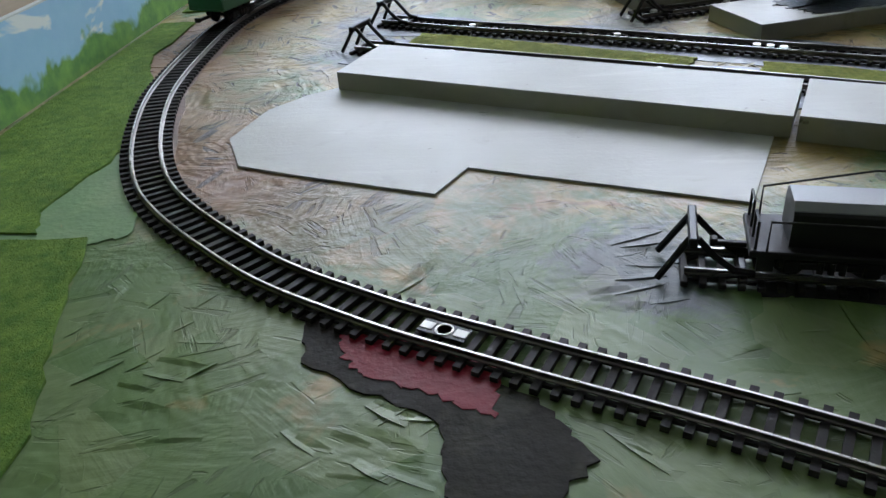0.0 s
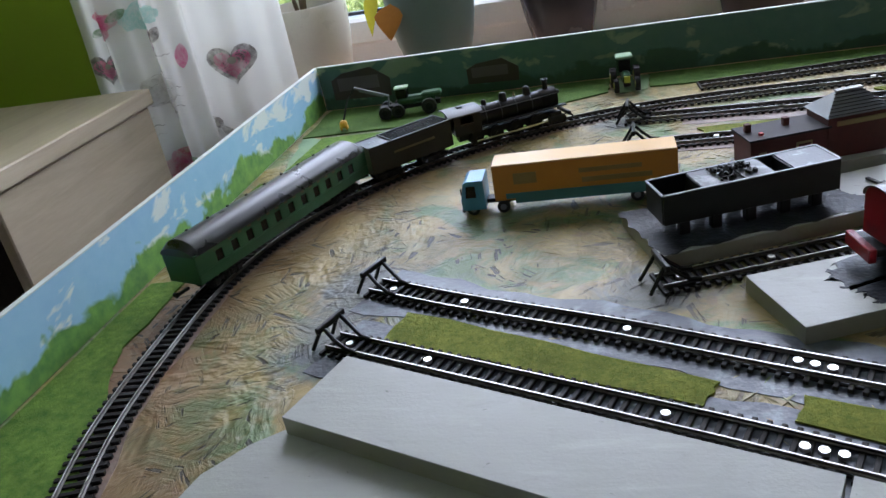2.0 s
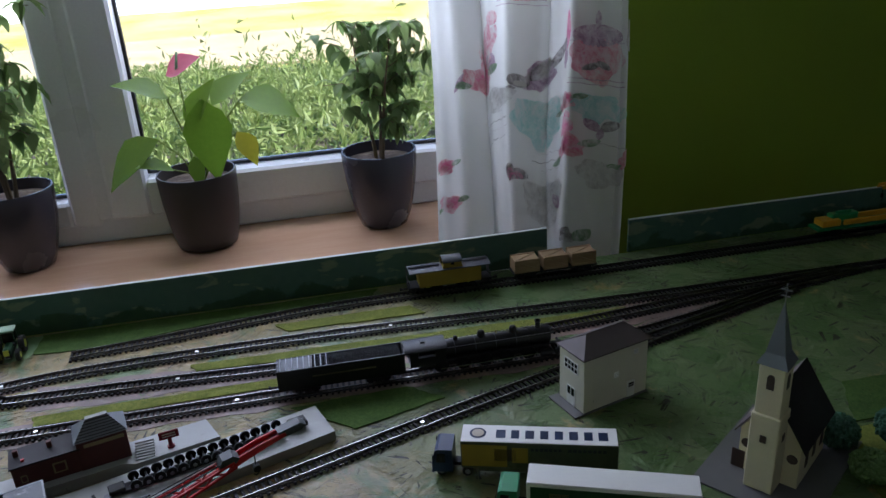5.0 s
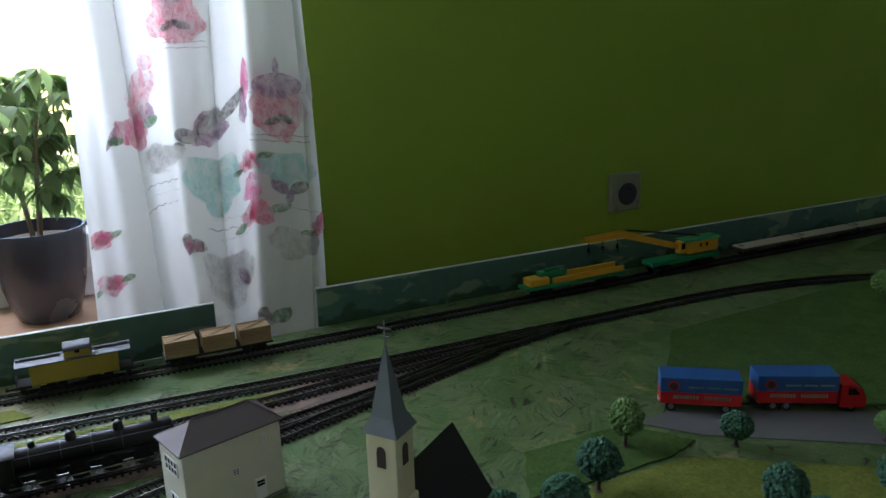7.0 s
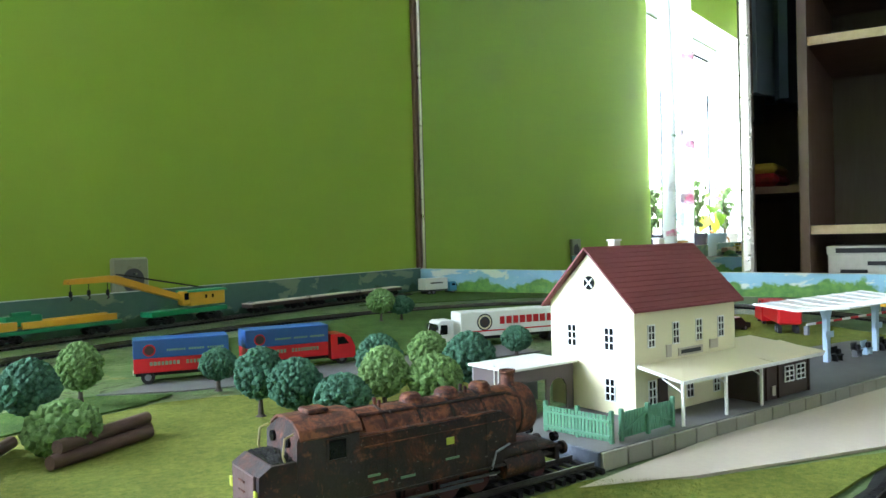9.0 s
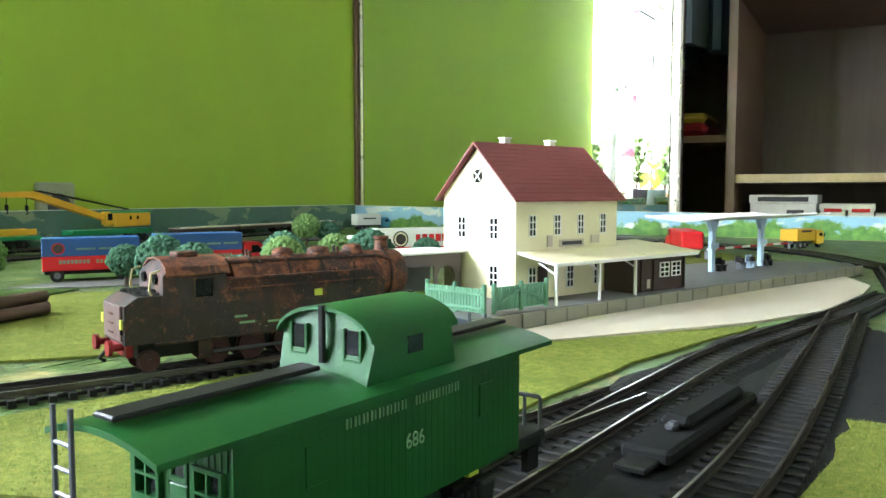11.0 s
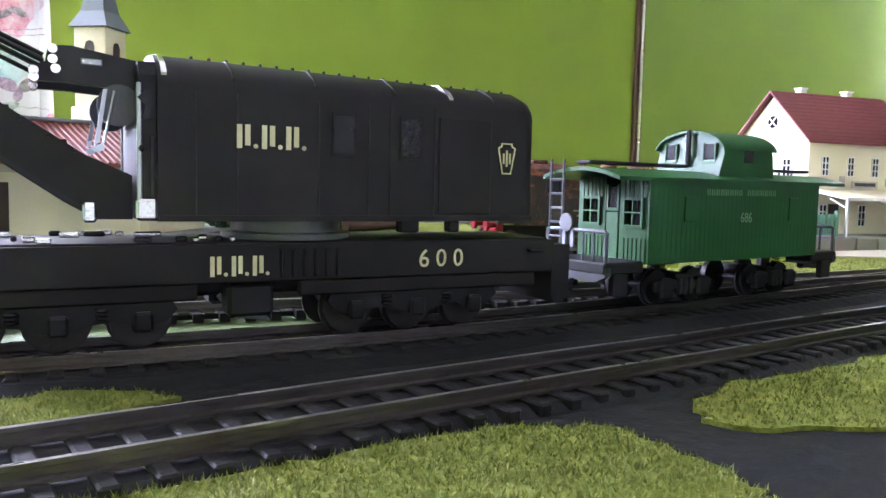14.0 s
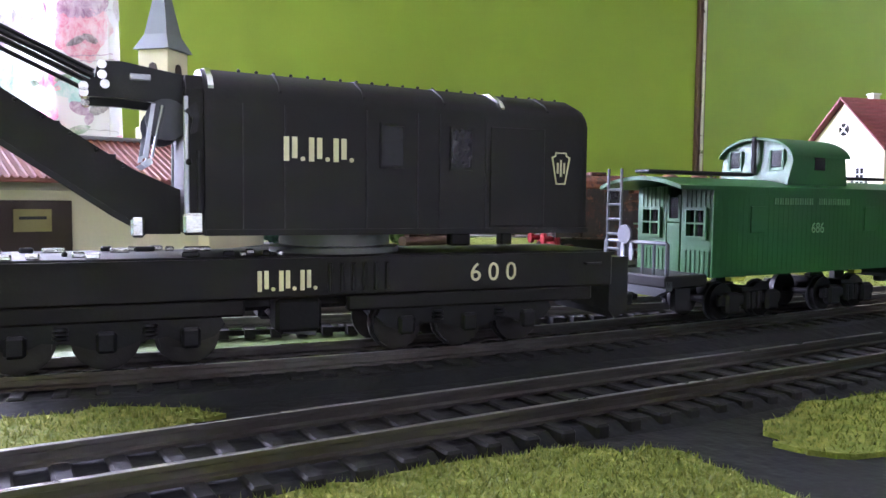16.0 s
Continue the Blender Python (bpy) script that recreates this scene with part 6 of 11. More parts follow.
screw_mesh = B().lathe([(0.0001, 0.0054), (0.0009, 0.0054), (0.0012, 0.0057), (0.0026, 0.0057), (0.0028, 0.0050), (0.0028, 0.0031)][::-1], 14).mesh("screw", M["screw"], 40)
for key, pts in (("sixth", [(-0.135, 0.70), (-0.076, 0.676), (0.036, 0.633), (0.128, 0.594), (0.136, 0.590), (0.144, 0.586)]),
                 ("crane", [(-0.148, 0.628), (-0.088, 0.606), (0.055, 0.550), (0.118, 0.524), (0.126, 0.521), (0.134, 0.518)]),
                 ("fifth", [(0.068, 0.694), (0.133, 0.715), (0.343, 0.783), (0.564, 0.857)]), ("third", [(0.05, 1.049), (0.275, 1.038)]),
                 ("fourth", [(0.055, 0.966), (0.126, 0.964), (0.356, 0.966)]), ("main", [(0.05, 1.085), (0.56, 1.095), (0.3, 1.101)])):
    for p in pts:
        o = new("screw", screw_mesh)
        m = along(key, p)
        o.matrix_world = Matrix.Translation((p[0], p[1], -0.0002)) if key in ("sixth", "crane") else m
        tagged(o, "small bright screw holding the track down", "screw", "track screws")


def buffer_stop(m):
    t = thing("buffer_stop", m, "black buffer stop of bent rails at the end of a siding", "buffer stop", "buffer stops")
    for s in (-1, 1):
        y = s * GAUGE / 2
        part("strut", B().tube([(0.012, y, 0.0052), (0.004, y * 1.02, 0.0062), (-0.004, y * 1.12, 0.0125), (-0.0105, y * 1.08, 0.0195)], 0.0015), M["black"], t)
        part("brace", B().tube([(-0.0105, y * 1.08, 0.0195), (-0.0135, y * 1.10, 0.0195), (-0.0245, y * 1.30, 0.0014)], 0.0015), M["black"], t)
        part("bent_rail", B().tube([(0.012, y, 0.0046), (0.002, y * 1.06, 0.0036), (-0.006, y * 1.08, 0.0022), (-0.012, y * 0.75, 0.0016), (-0.0150, y * 0.12, 0.0015)], 0.0013), M["black"], t)
    part("buffer_beam", B().box((-0.0125, 0, 0.0200), (0.0034, 0.029, 0.0046), bev=0.0006), M["black"], t)
    part("foot_beam", B().box((0.008, 0, 0.0034), (0.003, 0.026, 0.002), bev=0.0004), M["black"], t)
    return t


em = thing("printed_emblem", Matrix.Translation((-0.064, 0.2645, 0.0042)) @ Matrix.Rotation(radians(-24), 4, "Z"), "small white emblem plate between the rails", "emblem")
part("plate", B().box((0, 0, 0), (0.020, 0.008, 0.0006), bev=0.0002), M["black"], em)
part("ring", B().lathe([(0.0028, 0.0003), (0.0036, 0.0003), (0.0036, 0.0006), (0.0028, 0.0006), (0.0028, 0.0003)], 24), M["white"], em, "white ring")
for x_ in (-0.007, 0.007):
    part("printed_bar", B().box((x_, 0, 0.0005), (0.005, 0.004, 0.0003)), M["white"], em, "white printed bar")

first = buffer_stop(along("sixth", (-0.152, 0.709)))
for key, p in (("crane", (-0.162, 0.634)), ("fifth", (0.058, 0.691)), ("third", (0.04, 1.050)), ("fourth", (0.045, 0.966)), ("near", (0.03, 0.312))):
    copy_thing(first, along(key, p))

# ---- rolling stock ----
RT = RAILZ


def yawed(x, y, z, deg):
    return pose(x, y, z, 0, 0, deg)


def wheel_pair(parent, x, r, mat="black", name="wheelset"):
    b = B()
    for s in (-1, 1):
        b.cyl((x, s * 0.0068, r), (x, s * 0.0085, r), r, n=18)
        b.cyl((x, s * 0.0060, r), (x, s * 0.0068, r), r * 1.12, n=18)
    b.cyl((x, -0.0095, r), (x, 0.0095, r), r * 0.22, n=8)
    return part(name, b, M[mat], parent)


def bogie(parent, x, r=0.0052, base=0.026, mat="black_matt"):
    g = B()
    for s in (-1, 1):
        g.box((x, s * 0.0112, r + 0.0006), (base + 0.010, 0.0022, 0.0034), bev=0.0006)
        for d in (-0.5, 0.5):
            g.box((x + d * base, s * 0.0118, r), (0.006, 0.003, 0.006), bev=0.0008)
        for d in (-0.14, 0.0, 0.14):
            g.cyl((x + d * base, s * 0.0122, r - 0.002), (x + d * base, s * 0.0122, r + 0.003), 0.0013, n=8)
    g.box((x, 0, r + 0.002), (0.006, 0.022, 0.004))
    f = part("bogie", g, M[mat], parent, "black bogie frame")
    for d in (-0.5, 0.5):
        wheel_pair(f, x + d * base, r, "black_matt")


def coupler(parent, x, s):
    part("coupler", B().box((x + s * 0.005, 0, 0.0075), (0.012, 0.0028, 0.0022), bev=0.0005).box((x + s * 0.0115, 0.0012, 0.0075), (0.003, 0.0046, 0.0034), bev=0.0006), M["black_matt"], parent)


def lump_heap(w, l, h, seed, size):
    """A heap of small lumps on a rectangle."""
    r = random.Random(seed)
    b = B()
    b.box((0, 0, -0.0008), (l, w, 0.0016))
    n = int(w * l / (size * size) * 1.2)
    for _ in range(n):
        x, y = r.uniform(-l / 2, l / 2) * 0.97, r.uniform(-w / 2, w / 2) * 0.95
        z = h * (1 - (2 * y / w) ** 2) * 0.8
        s = size * r.uniform(0.5, 0.9)
        m = Matrix.Translation((x, y, z)) @ Euler((r.uniform(0, 3), r.uniform(0, 3), r.uniform(0, 3))).to_matrix().to_4x4()
        b.box((0, 0, 0), (s, s * 0.8, s * 0.65), m)
    return b


def steam_engine(m, L, rad, zc, drivers, rd, label, group, roof="grey_dark", dark="black"):
    """A steam engine facing +x, centred on its own origin at rail height."""
    t = thing("steam_locomotive", m, label, "locomotive", group)
    cab = L * 0.22
    x0, x1 = -L / 2, L / 2
    xb0, xb1 = x0 + cab, x1 - L * 0.09
    part("boiler", B().cyl((xb0 - 0.002, 0, zc), (xb1 - L * 0.14, 0, zc), rad, rad * 0.93, 24), M[dark], t)
    bands = B()
    for k in range(4):
        xx = xb0 + (xb1 - L * 0.16 - xb0) * (k + 0.5) / 4
        bands.cyl((xx, 0, zc), (xx + 0.0009, 0, zc), rad * 1.015 - k * rad * 0.014, n=24)
    part("boiler_bands", bands, M["grey_dark"], t)
    part("smokebox", B().cyl((xb1 - L * 0.14, 0, zc), (xb1, 0, zc), rad * 0.99, n=24).cyl((xb1, 0, zc), (xb1 + 0.0015, 0, zc), rad * 0.86, rad * 0.7, 24).cyl((xb1, 0, zc), (xb1 + 0.003, 0, zc), 0.0012, n=8), M["black_matt"], t)
    part("chimney", B().lathe([(rad * 0.34, 0), (rad * 0.27, 0.003), (rad * 0.27, 0.008), (rad * 0.38, 0.0095), (rad * 0.38, 0.0105), (rad * 0.25, 0.0105), (rad * 0.22, 0.006)], 16, pose(xb1 - L * 0.07, 0, zc + rad * 0.9)), M[dark], t)
    for f, rr, hh in ((0.66, 0.40, 0.0085), (0.36, 0.42, 0.0085), (0.12, 0.26, 0.006)):
        xx = xb0 + (xb1 - xb0) * f
        part("dome", B().lathe([(rad * rr * 1.15, 0), (rad * rr, 0.002), (rad * rr, hh * 0.6), (rad * rr * 0.8, hh * 0.88), (rad * rr * 0.4, hh), (0.00001, hh)], 16, pose(xx, 0, zc + rad * 0.88)), M[dark], t, smooth=60)
    part("bell", B().lathe([(0.0014, 0), (0.0012, 0.002), (0.0005, 0.003), (0.00001, 0.003)], 10, pose(xb0 + (xb1 - xb0) * 0.5, 0, zc + rad + 0.0012)).box((xb0 + (xb1 - xb0) * 0.5, 0, zc + rad + 0.0008), (0.001, 0.004, 0.001)), M["gold"], t, "small brass bell")
    w = 0.0155
    c = B()
    top = zc + rad * 0.95
    for s in (-1, 1):
        c.box((x0 + cab * 0.86, s * w, (zc - rad * 0.9 + top) / 2), (cab * 0.28, 0.0012, top - zc + rad * 0.9))
        c.box((x0 + cab * 0.12, s * w, (zc - rad * 0.9 + top) / 2), (cab * 0.24, 0.0012, top - zc + rad * 0.9))
        c.box((x0 + cab * 0.5, s * w, zc - rad * 0.42), (cab * 0.6, 0.0012, rad * 0.95))
        c.box((x0 + cab * 0.5, s * w, top - 0.0012), (cab * 0.6, 0.0012, 0.0024))
    c.box((xb0, 0, (zc - rad * 0.9 + top) / 2), (0.0012, 2 * w, top - zc + rad * 0.9))
    c.box((x0 + cab / 2, 0, zc - rad * 0.9), (cab, 2 * w, 0.0016))
    part("cab", c, M[dark], t)
    arc = [(math.sin(a) * (w + 0.002), top + (math.cos(a) - 0.45) * 0.0062) for a in [(-1.1 + 2.2 * k / 12) / 1.0 for k in range(13)]]
    arc = [(x_ * 1.12, z_) for x_, z_ in arc] + [(x_ * 1.12, z_ - 0.001) for x_, z_ in reversed(arc)]
    rf = part("cab_roof", B().prism(arc, x0 - 0.006, xb0 + 0.003, "x"), M[roof], t, "dull grey curved roof", 50)
    part("roof_hatch", B().box((x0 + cab * 0.42, 0, top + 0.0042), (0.006, 0.006, 0.0012), bev=0.0003), M[roof], rf)
    for s in (-1, 1):
        part("running_board", B().box(((xb0 + x1) / 2 - 0.003, s * 0.0125, zc - rad * 0.62), (x1 - xb0 - 0.004, 0.0062, 0.0011)), M[dark], t)
        part("handrail", B().tube([(xb0, s * rad * 0.86, zc + rad * 0.55), (xb1, s * rad * 0.82, zc + rad * 0.5)], 0.00035), M["grey"], t)
        part("cylinder_block", B().cyl((xb1 - 0.014, s * 0.0125, 0.0072), (xb1 + 0.001, s * 0.0125, 0.0072), 0.0042, n=14).box((xb1 - 0.0065, s * 0.0118, 0.0118), (0.014, 0.006, 0.005), bev=0.0008), M[dark], t)
        xs = [xb0 - 0.004 + (xb1 - 0.024 - xb0) * k / (drivers - 1) for k in range(drivers)]
        rod = B().box(((xs[0] + xs[-1]) / 2, s * 0.0108, rd * 0.75), (xs[-1] - xs[0] + 0.004, 0.0009, 0.0016))
        rod.box(((xs[-2] + xb1 - 0.012) / 2, s * 0.0116, rd * 0.86), (xb1 - 0.012 - xs[-2], 0.0008, 0.0013))
        part("side_rod", rod, M["silver"], t, "steel side rod")
    part("frame", B().box(((x0 + x1) / 2 - 0.003, 0, 0.0098), (L * 0.86, 0.009, 0.006)), M["black_matt"], t)
    for x_ in xs:
        wheel_pair(t, x_, rd, "black_matt", "driving_wheelset")
    wheel_pair(t, x1 - 0.008, 0.0042, "black_matt", "leading_wheelset")
    pl = B().box((x1 - 0.002, 0, 0.0095), (0.003, 0.029, 0.004), bev=0.0005)
    for k in range(-4, 5):
        pl.cyl((x1 + 0.0005, k * 0.0027, 0.0085), (x1 + 0.0085 - abs(k) * 0.0011, k * 0.0024, 0.0018), 0.0006, n=5)
    part("pilot", pl, M["black_matt"], t, "slatted pilot")
    part("headlamp", B().cyl((xb1 + 0.001, 0, zc + rad * 0.4), (xb1 + 0.0055, 0, zc + rad * 0.4), 0.0022, n=12), M["grey_dark"], t)
    return t


def tender(m, L, label, group, number=None, h=0.023, wide=0.0145, ribbed=False):
    t = thing("tender", m, label, "tender", group)
    x0, x1 = -L / 2, L / 2
    b = B().box((0, 0, 0.0105 + 0.001), (L, 2 * wide, 0.002))
    for s in (-1, 1):
        b.box((0, s * (wide - 0.0005), 0.0125 + h / 2), (L, 0.001, h))
    b.box((x0 + 0.0005, 0, 0.0125 + h / 2), (0.001, 2 * wide - 0.002, h)).box((x1 - 0.0005, 0, 0.0125 + h / 2), (0.001, 2 * wide - 0.002, h))
    b.box((x0 + L * 0.14, 0, 0.0125 + h - 0.001), (L * 0.26, 2 * wide - 0.0022, 0.0012)).box((x0 + L * 0.275, 0, 0.0125 + h - 0.001), (0.001, 2 * wide - 0.0022, 0.004))
    part("tender_body", b, M["black"], t)
    part("coal_load", lump_heap(2 * wide - 0.003, L * 0.68, 0.003, 3, 0.0019), M["coal"], t, "heap of shiny coal", 0, pose(x0 + L * 0.63, 0, 0.0125 + h - 0.0016))
    part("rim", B().box((x0 + L * 0.635, wide - 0.0004, 0.0126 + h), (L * 0.72, 0.0008, 0.0006)).box((x0 + L * 0.635, -wide + 0.0004, 0.0126 + h), (L * 0.72, 0.0008, 0.0006)), M["grey"], t, "pale worn rim")
    if number:
        me = lettering(number, 0.009, M["grey"])
        part("number", me, None, t, "pale painted number", m=pose(x0 + L * 0.13, 0, 0.0125 + h, 0, 0, 90))
    for s in (-1, 1):
        part("lettering_bar", B().box((0.003, s * (wide + 0.0001), 0.0125 + h * 0.52), (L * 0.5, 0.0003, 0.0020)), M["faint_gold"], t, "faint gold lettering bar")
    if ribbed:
        rb = B()
        for k in range(9):
            rb.box((x0 + L * (0.03 + 0.045 * k), 0, 0.0127 + h), (0.0012, 2 * wide - 0.003, 0.0016))
        part("deck_ribs", rb, M["grey"], t, "grey ribbed deck")
    for x_ in (x0 + L * 0.22, x1 - L * 0.22):
        bogie(t, x_, 0.0048, 0.020)
    coupler(t, x0, -1)
    return t


def coach(m, L, body, roof, label, group):
    t = thing("passenger_coach", m, label, "coach", group)
    w, z0, z1 = 0.0165, 0.0125, 0.034
    b = B()
    n = 11
    wx, wz0, wz1 = 0.0080, 0.0205, 0.0290
    for s in (-1, 1):
        b.box((0, s * w, (z0 + wz0) / 2), (L - 0.002, 0.0012, wz0 - z0))
        b.box((0, s * w, (z1 + wz1) / 2), (L - 0.002, 0.0012, z1 - wz1))
        edges = [-L / 2 + 0.001]
        for k in range(n):
            c = -L / 2 + 0.026 + (L - 0.052) * k / (n - 1)
            edges += [c - wx / 2, c + wx / 2]
        edges.append(L / 2 - 0.001)
        for a, c in zip(edges[::2], edges[1::2]):
            b.box(((a + c) / 2, s * w, (wz0 + wz1) / 2), (c - a, 0.0012, wz1 - wz0))
    for s in (-1, 1):
        b.box((s * (L / 2 - 0.001), 0, (z0 + z1) / 2), (0.0014, 2 * w, z1 - z0))
    b.box((0, 0, z0), (L, 2 * w, 0.0014))
    part("coach_body", b, M[body], t)
    for s in (-1, 1):
        for k in range(n):
            c = -L / 2 + 0.026 + (L - 0.052) * k / (n - 1)
            part("window_pane", B().box((c, s * (w - 0.0004), (wz0 + wz1) / 2), (wx, 0.0004, wz1 - wz0)), M["window_dark"], t, "dark glazing")
        part("belt_rail", B().box((0, s * (w + 0.0008), 0.0192), (L - 0.004, 0.0005, 0.0009)), M[body], t)
    arc = [(-w - 0.001, z1 - 0.0012)] + [(math.sin(a) * (w + 0.001), z1 - 0.001 + math.cos(a) * 0.0105) for a in [-1.55 + 3.1 * k / 16 for k in range(17)]] + [(w + 0.001, z1 - 0.0012)]
    rb = B().prism(arc, -L / 2 + 0.006, L / 2 - 0.006, "x")
    for s in (-1, 1):
        a0, a1 = s * (L / 2 - 0.006), s * (L / 2 + 0.0005)
        lo = [(a1, y * 0.96, z1 - 0.001 + (z - z1 + 0.001) * 0.55) for y, z in arc]
        hi = [(a0, y, z) for y, z in arc]
        k = len(arc)
        rb.add(hi + lo, [(i, i + 1, k + i + 1, k + i) if s < 0 else (i, k + i, k + i + 1, i + 1) for i in range(k - 1)] + [tuple(range(k, 2 * k))])
    part("roof", rb, M[roof], t, "shiny black rounded roof", 50)
    for k in range(9):
        x_ = -L / 2 + 0.022 + (L - 0.044) * k / 8
        part("roof_vent", B().box((x_, 0.0060, z1 + 0.0088), (0.0026, 0.0022, 0.0024), bev=0.0005), M["black_matt"], t)
    for s in (-1, 1):
        part("gutter", B().box((0, s * (w + 0.0010), z1 - 0.0010), (L - 0.004, 0.0008, 0.0007)), M[roof], t)
        for k in range(14):
            part("gold_mark", B().box((-L / 2 + 0.040 + (L - 0.080) * k / 13, s * (w + 0.0007), 0.0315), (0.0040, 0.0003, 0.0014)), M["faint_gold"], t, "faint gold lettering")
    part("underframe_box", B().box((0, 0.006, 0.009), (L * 0.22, 0.008, 0.006), bev=0.001), M["black_matt"], t)
    for x_ in (-L / 2 + 0.032, L / 2 - 0.032):
        bogie(t, x_, 0.0054, 0.026)
    coupler(t, -L / 2, -1)
    coupler(t, L / 2, 1)
    return t


def on_track(key, a, b_, flip=False):
    """Pose for a vehicle whose two bogies stand at the plan points a (rear) and b_ (front)."""
    c, d = (Vector(a) + Vector(b_)) / 2, Vector(b_) - Vector(a)
    return Matrix.Translation((c.x, c.y, RT)) @ Matrix.Rotation(math.atan2(d.y, d.x), 4, "Z")


def place(key, start, s, half):
    """A vehicle on a track whose middle lies s further on than the start."""
    return on_track(key, run(key, start, s - half), run(key, start, s + half))


# the passenger train on the curve
FRONT = (-0.014, 1.068)
steam_engine(place("main", FRONT, -0.072, 0.034) @ Matrix.Diagonal((1, 1.06, 1.1, 1)), 0.135, 0.0105, 0.0262, 4, 0.0074, "black steam locomotive with domes and a grey cab roof", "passenger train")
tender(place("main", FRONT, -0.198, 0.028) @ Matrix.Diagonal((1, 1.12, 1.12, 1)), 0.098, "black coal tender with a white number behind the locomotive", "passenger train", "3")
coach(place("main", FRONT, -0.372, 0.08) @ Matrix.Diagonal((1, 1.12, 1.15, 1)), 0.232, "coach_green", "coach_roof", "dark green passenger coach with a black vented roof", "passenger train")

# the big engine on the fourth track
steam_engine(place("fourth", (0.62, 0.965), 0.045, 0.05), 0.20, 0.0115, 0.028, 5, 0.0085, "long black steam locomotive standing on a siding", "freight engine", "black")
tender(place("fourth", (0.62, 0.965), -0.135, 0.05), 0.155, "long black tender with a grey ribbed deck", "freight engine", None, 0.025, 0.0155, True)


# ---- diesel switcher ----
def switcher(m):
    t = thing("diesel_switcher", m, "black diesel switcher locomotive with handrails beside the platform block", "locomotive")
    L = 0.15
    part("deck", B().box((0, 0, 0.012), (L, 0.031, 0.003), bev=0.0005), M["black_matt"], t)
    hood = [(-0.0105, 0.0135), (-0.0105, 0.027), (-0.007, 0.0305), (0.007, 0.0305), (0.0105, 0.027), (0.0105, 0.0135)]
    part("short_hood", B().prism(hood, -L / 2 + 0.014, -0.022, "x"), M["black"], t, smooth=20)
    part("long_hood", B().prism(hood, 0.018, L / 2 - 0.012, "x"), M["black"], t, smooth=20)
    cabp = [(-0.0155, 0.0135), (-0.0155, 0.0365), (-0.009, 0.0415), (0.009, 0.0415), (0.0155, 0.0365), (0.0155, 0.0135)]
    part("cab", B().prism(cabp, -0.022, 0.018, "x"), M["black"], t, smooth=20)
    # cab roof and short hood top are greyer than the black body
    part("cab_roof", B().prism([(-0.0165, 0.0362), (-0.0095, 0.0417), (0.0095, 0.0417), (0.0165, 0.0362), (0.0165, 0.0372), (0.0095, 0.0428), (-0.0095, 0.0428), (-0.0165, 0.0372)][::-1], -0.024, 0.02, "x"), M["grey"], t, "mid-grey cab roof", 20)
    part("hood_top", B().prism([(-0.0098, 0.0281), (-0.0067, 0.0307), (0.0067, 0.0307), (0.0098, 0.0281), (0.0098, 0.0285), (0.0067, 0.0311), (-0.0067, 0.0311), (-0.0098, 0.0285)][::-1], -L / 2 + 0.014, -0.0225, "x"), M["grey"], t, "mid-grey hood top", 20)
    part("horn", B().box((-0.006, 0, 0.0442), (0.008, 0.006, 0.0028), bev=0.0006), M["black_matt"], t)
    for s in (-1, 1):
        for e in (-1, 1):
            part("end_handrail", B().tube([(e * (L / 2 - 0.002), s * 0.0135, 0.0135), (e * (L / 2 - 0.002), s * 0.0135, 0.025), (e * (L / 2 - 0.002), s * 0.004, 0.025), (e * (L / 2 - 0.002), s * 0.004, 0.0135)], 0.0006), M["black_matt"], t)
        part("side_handrail", B().tube([(-L / 2 + 0.006, s * 0.0148, 0.0135), (-L / 2 + 0.006, s * 0.0148, 0.026), (-0.03, s * 0.0148, 0.0345 if s > 0 else 0.026), (-0.024, s * 0.0148, 0.0345 if s > 0 else 0.026)], 0.0005), M["black_matt"], t)
        part("number", lettering("5707", 0.0062, M["cream_letter"]), None, t, "cream number", m=pose(0.0, s * 0.0157, 0.021, 90, 0, 0 if s < 0 else 180))
        part("cab_window", B().box((-0.002, s * 0.0156, 0.031), (0.009, 0.0004, 0.006)), M["window_dark"], t, "dark cab window")
        for x_ in (-L / 2 + 0.006, L / 2 - 0.006):
            part("step", B().box((x_, s * 0.0145, 0.008), (0.006, 0.002, 0.006)), M["black_matt"], t)
    for x_ in (-0.045, 0.045):
        bogie(t, x_, 0.0058, 0.028)
    coupler(t, -L / 2, -1)
    return t


switcher(place("near", (0.045, 0.310), 0.082, 0.04))


# ---- the railway crane ----
def bar_capital(parent, x, y, z, w, h):
    """A cream capital reduced to two plain bars and a full stop."""
    part("lettering_bar", B().box((x - w * 0.30, y, z), (w * 0.34, 0.0003, h)), M["cream_letter"], parent, "cream letter bar")
    part("lettering_bar", B().box((x + w * 0.24, y, z + h * 0.06), (w * 0.34, 0.0003, h * 0.88)), M["cream_letter"], parent, "cream letter bar")
    part("lettering_dot", B().cyl((x + w * 0.78, y - 0.00015, z - h * 0.40), (x + w * 0.78, y + 0.00015, z - h * 0.40), h * 0.10, n=8), M["cream_letter"], parent, "cream full stop")


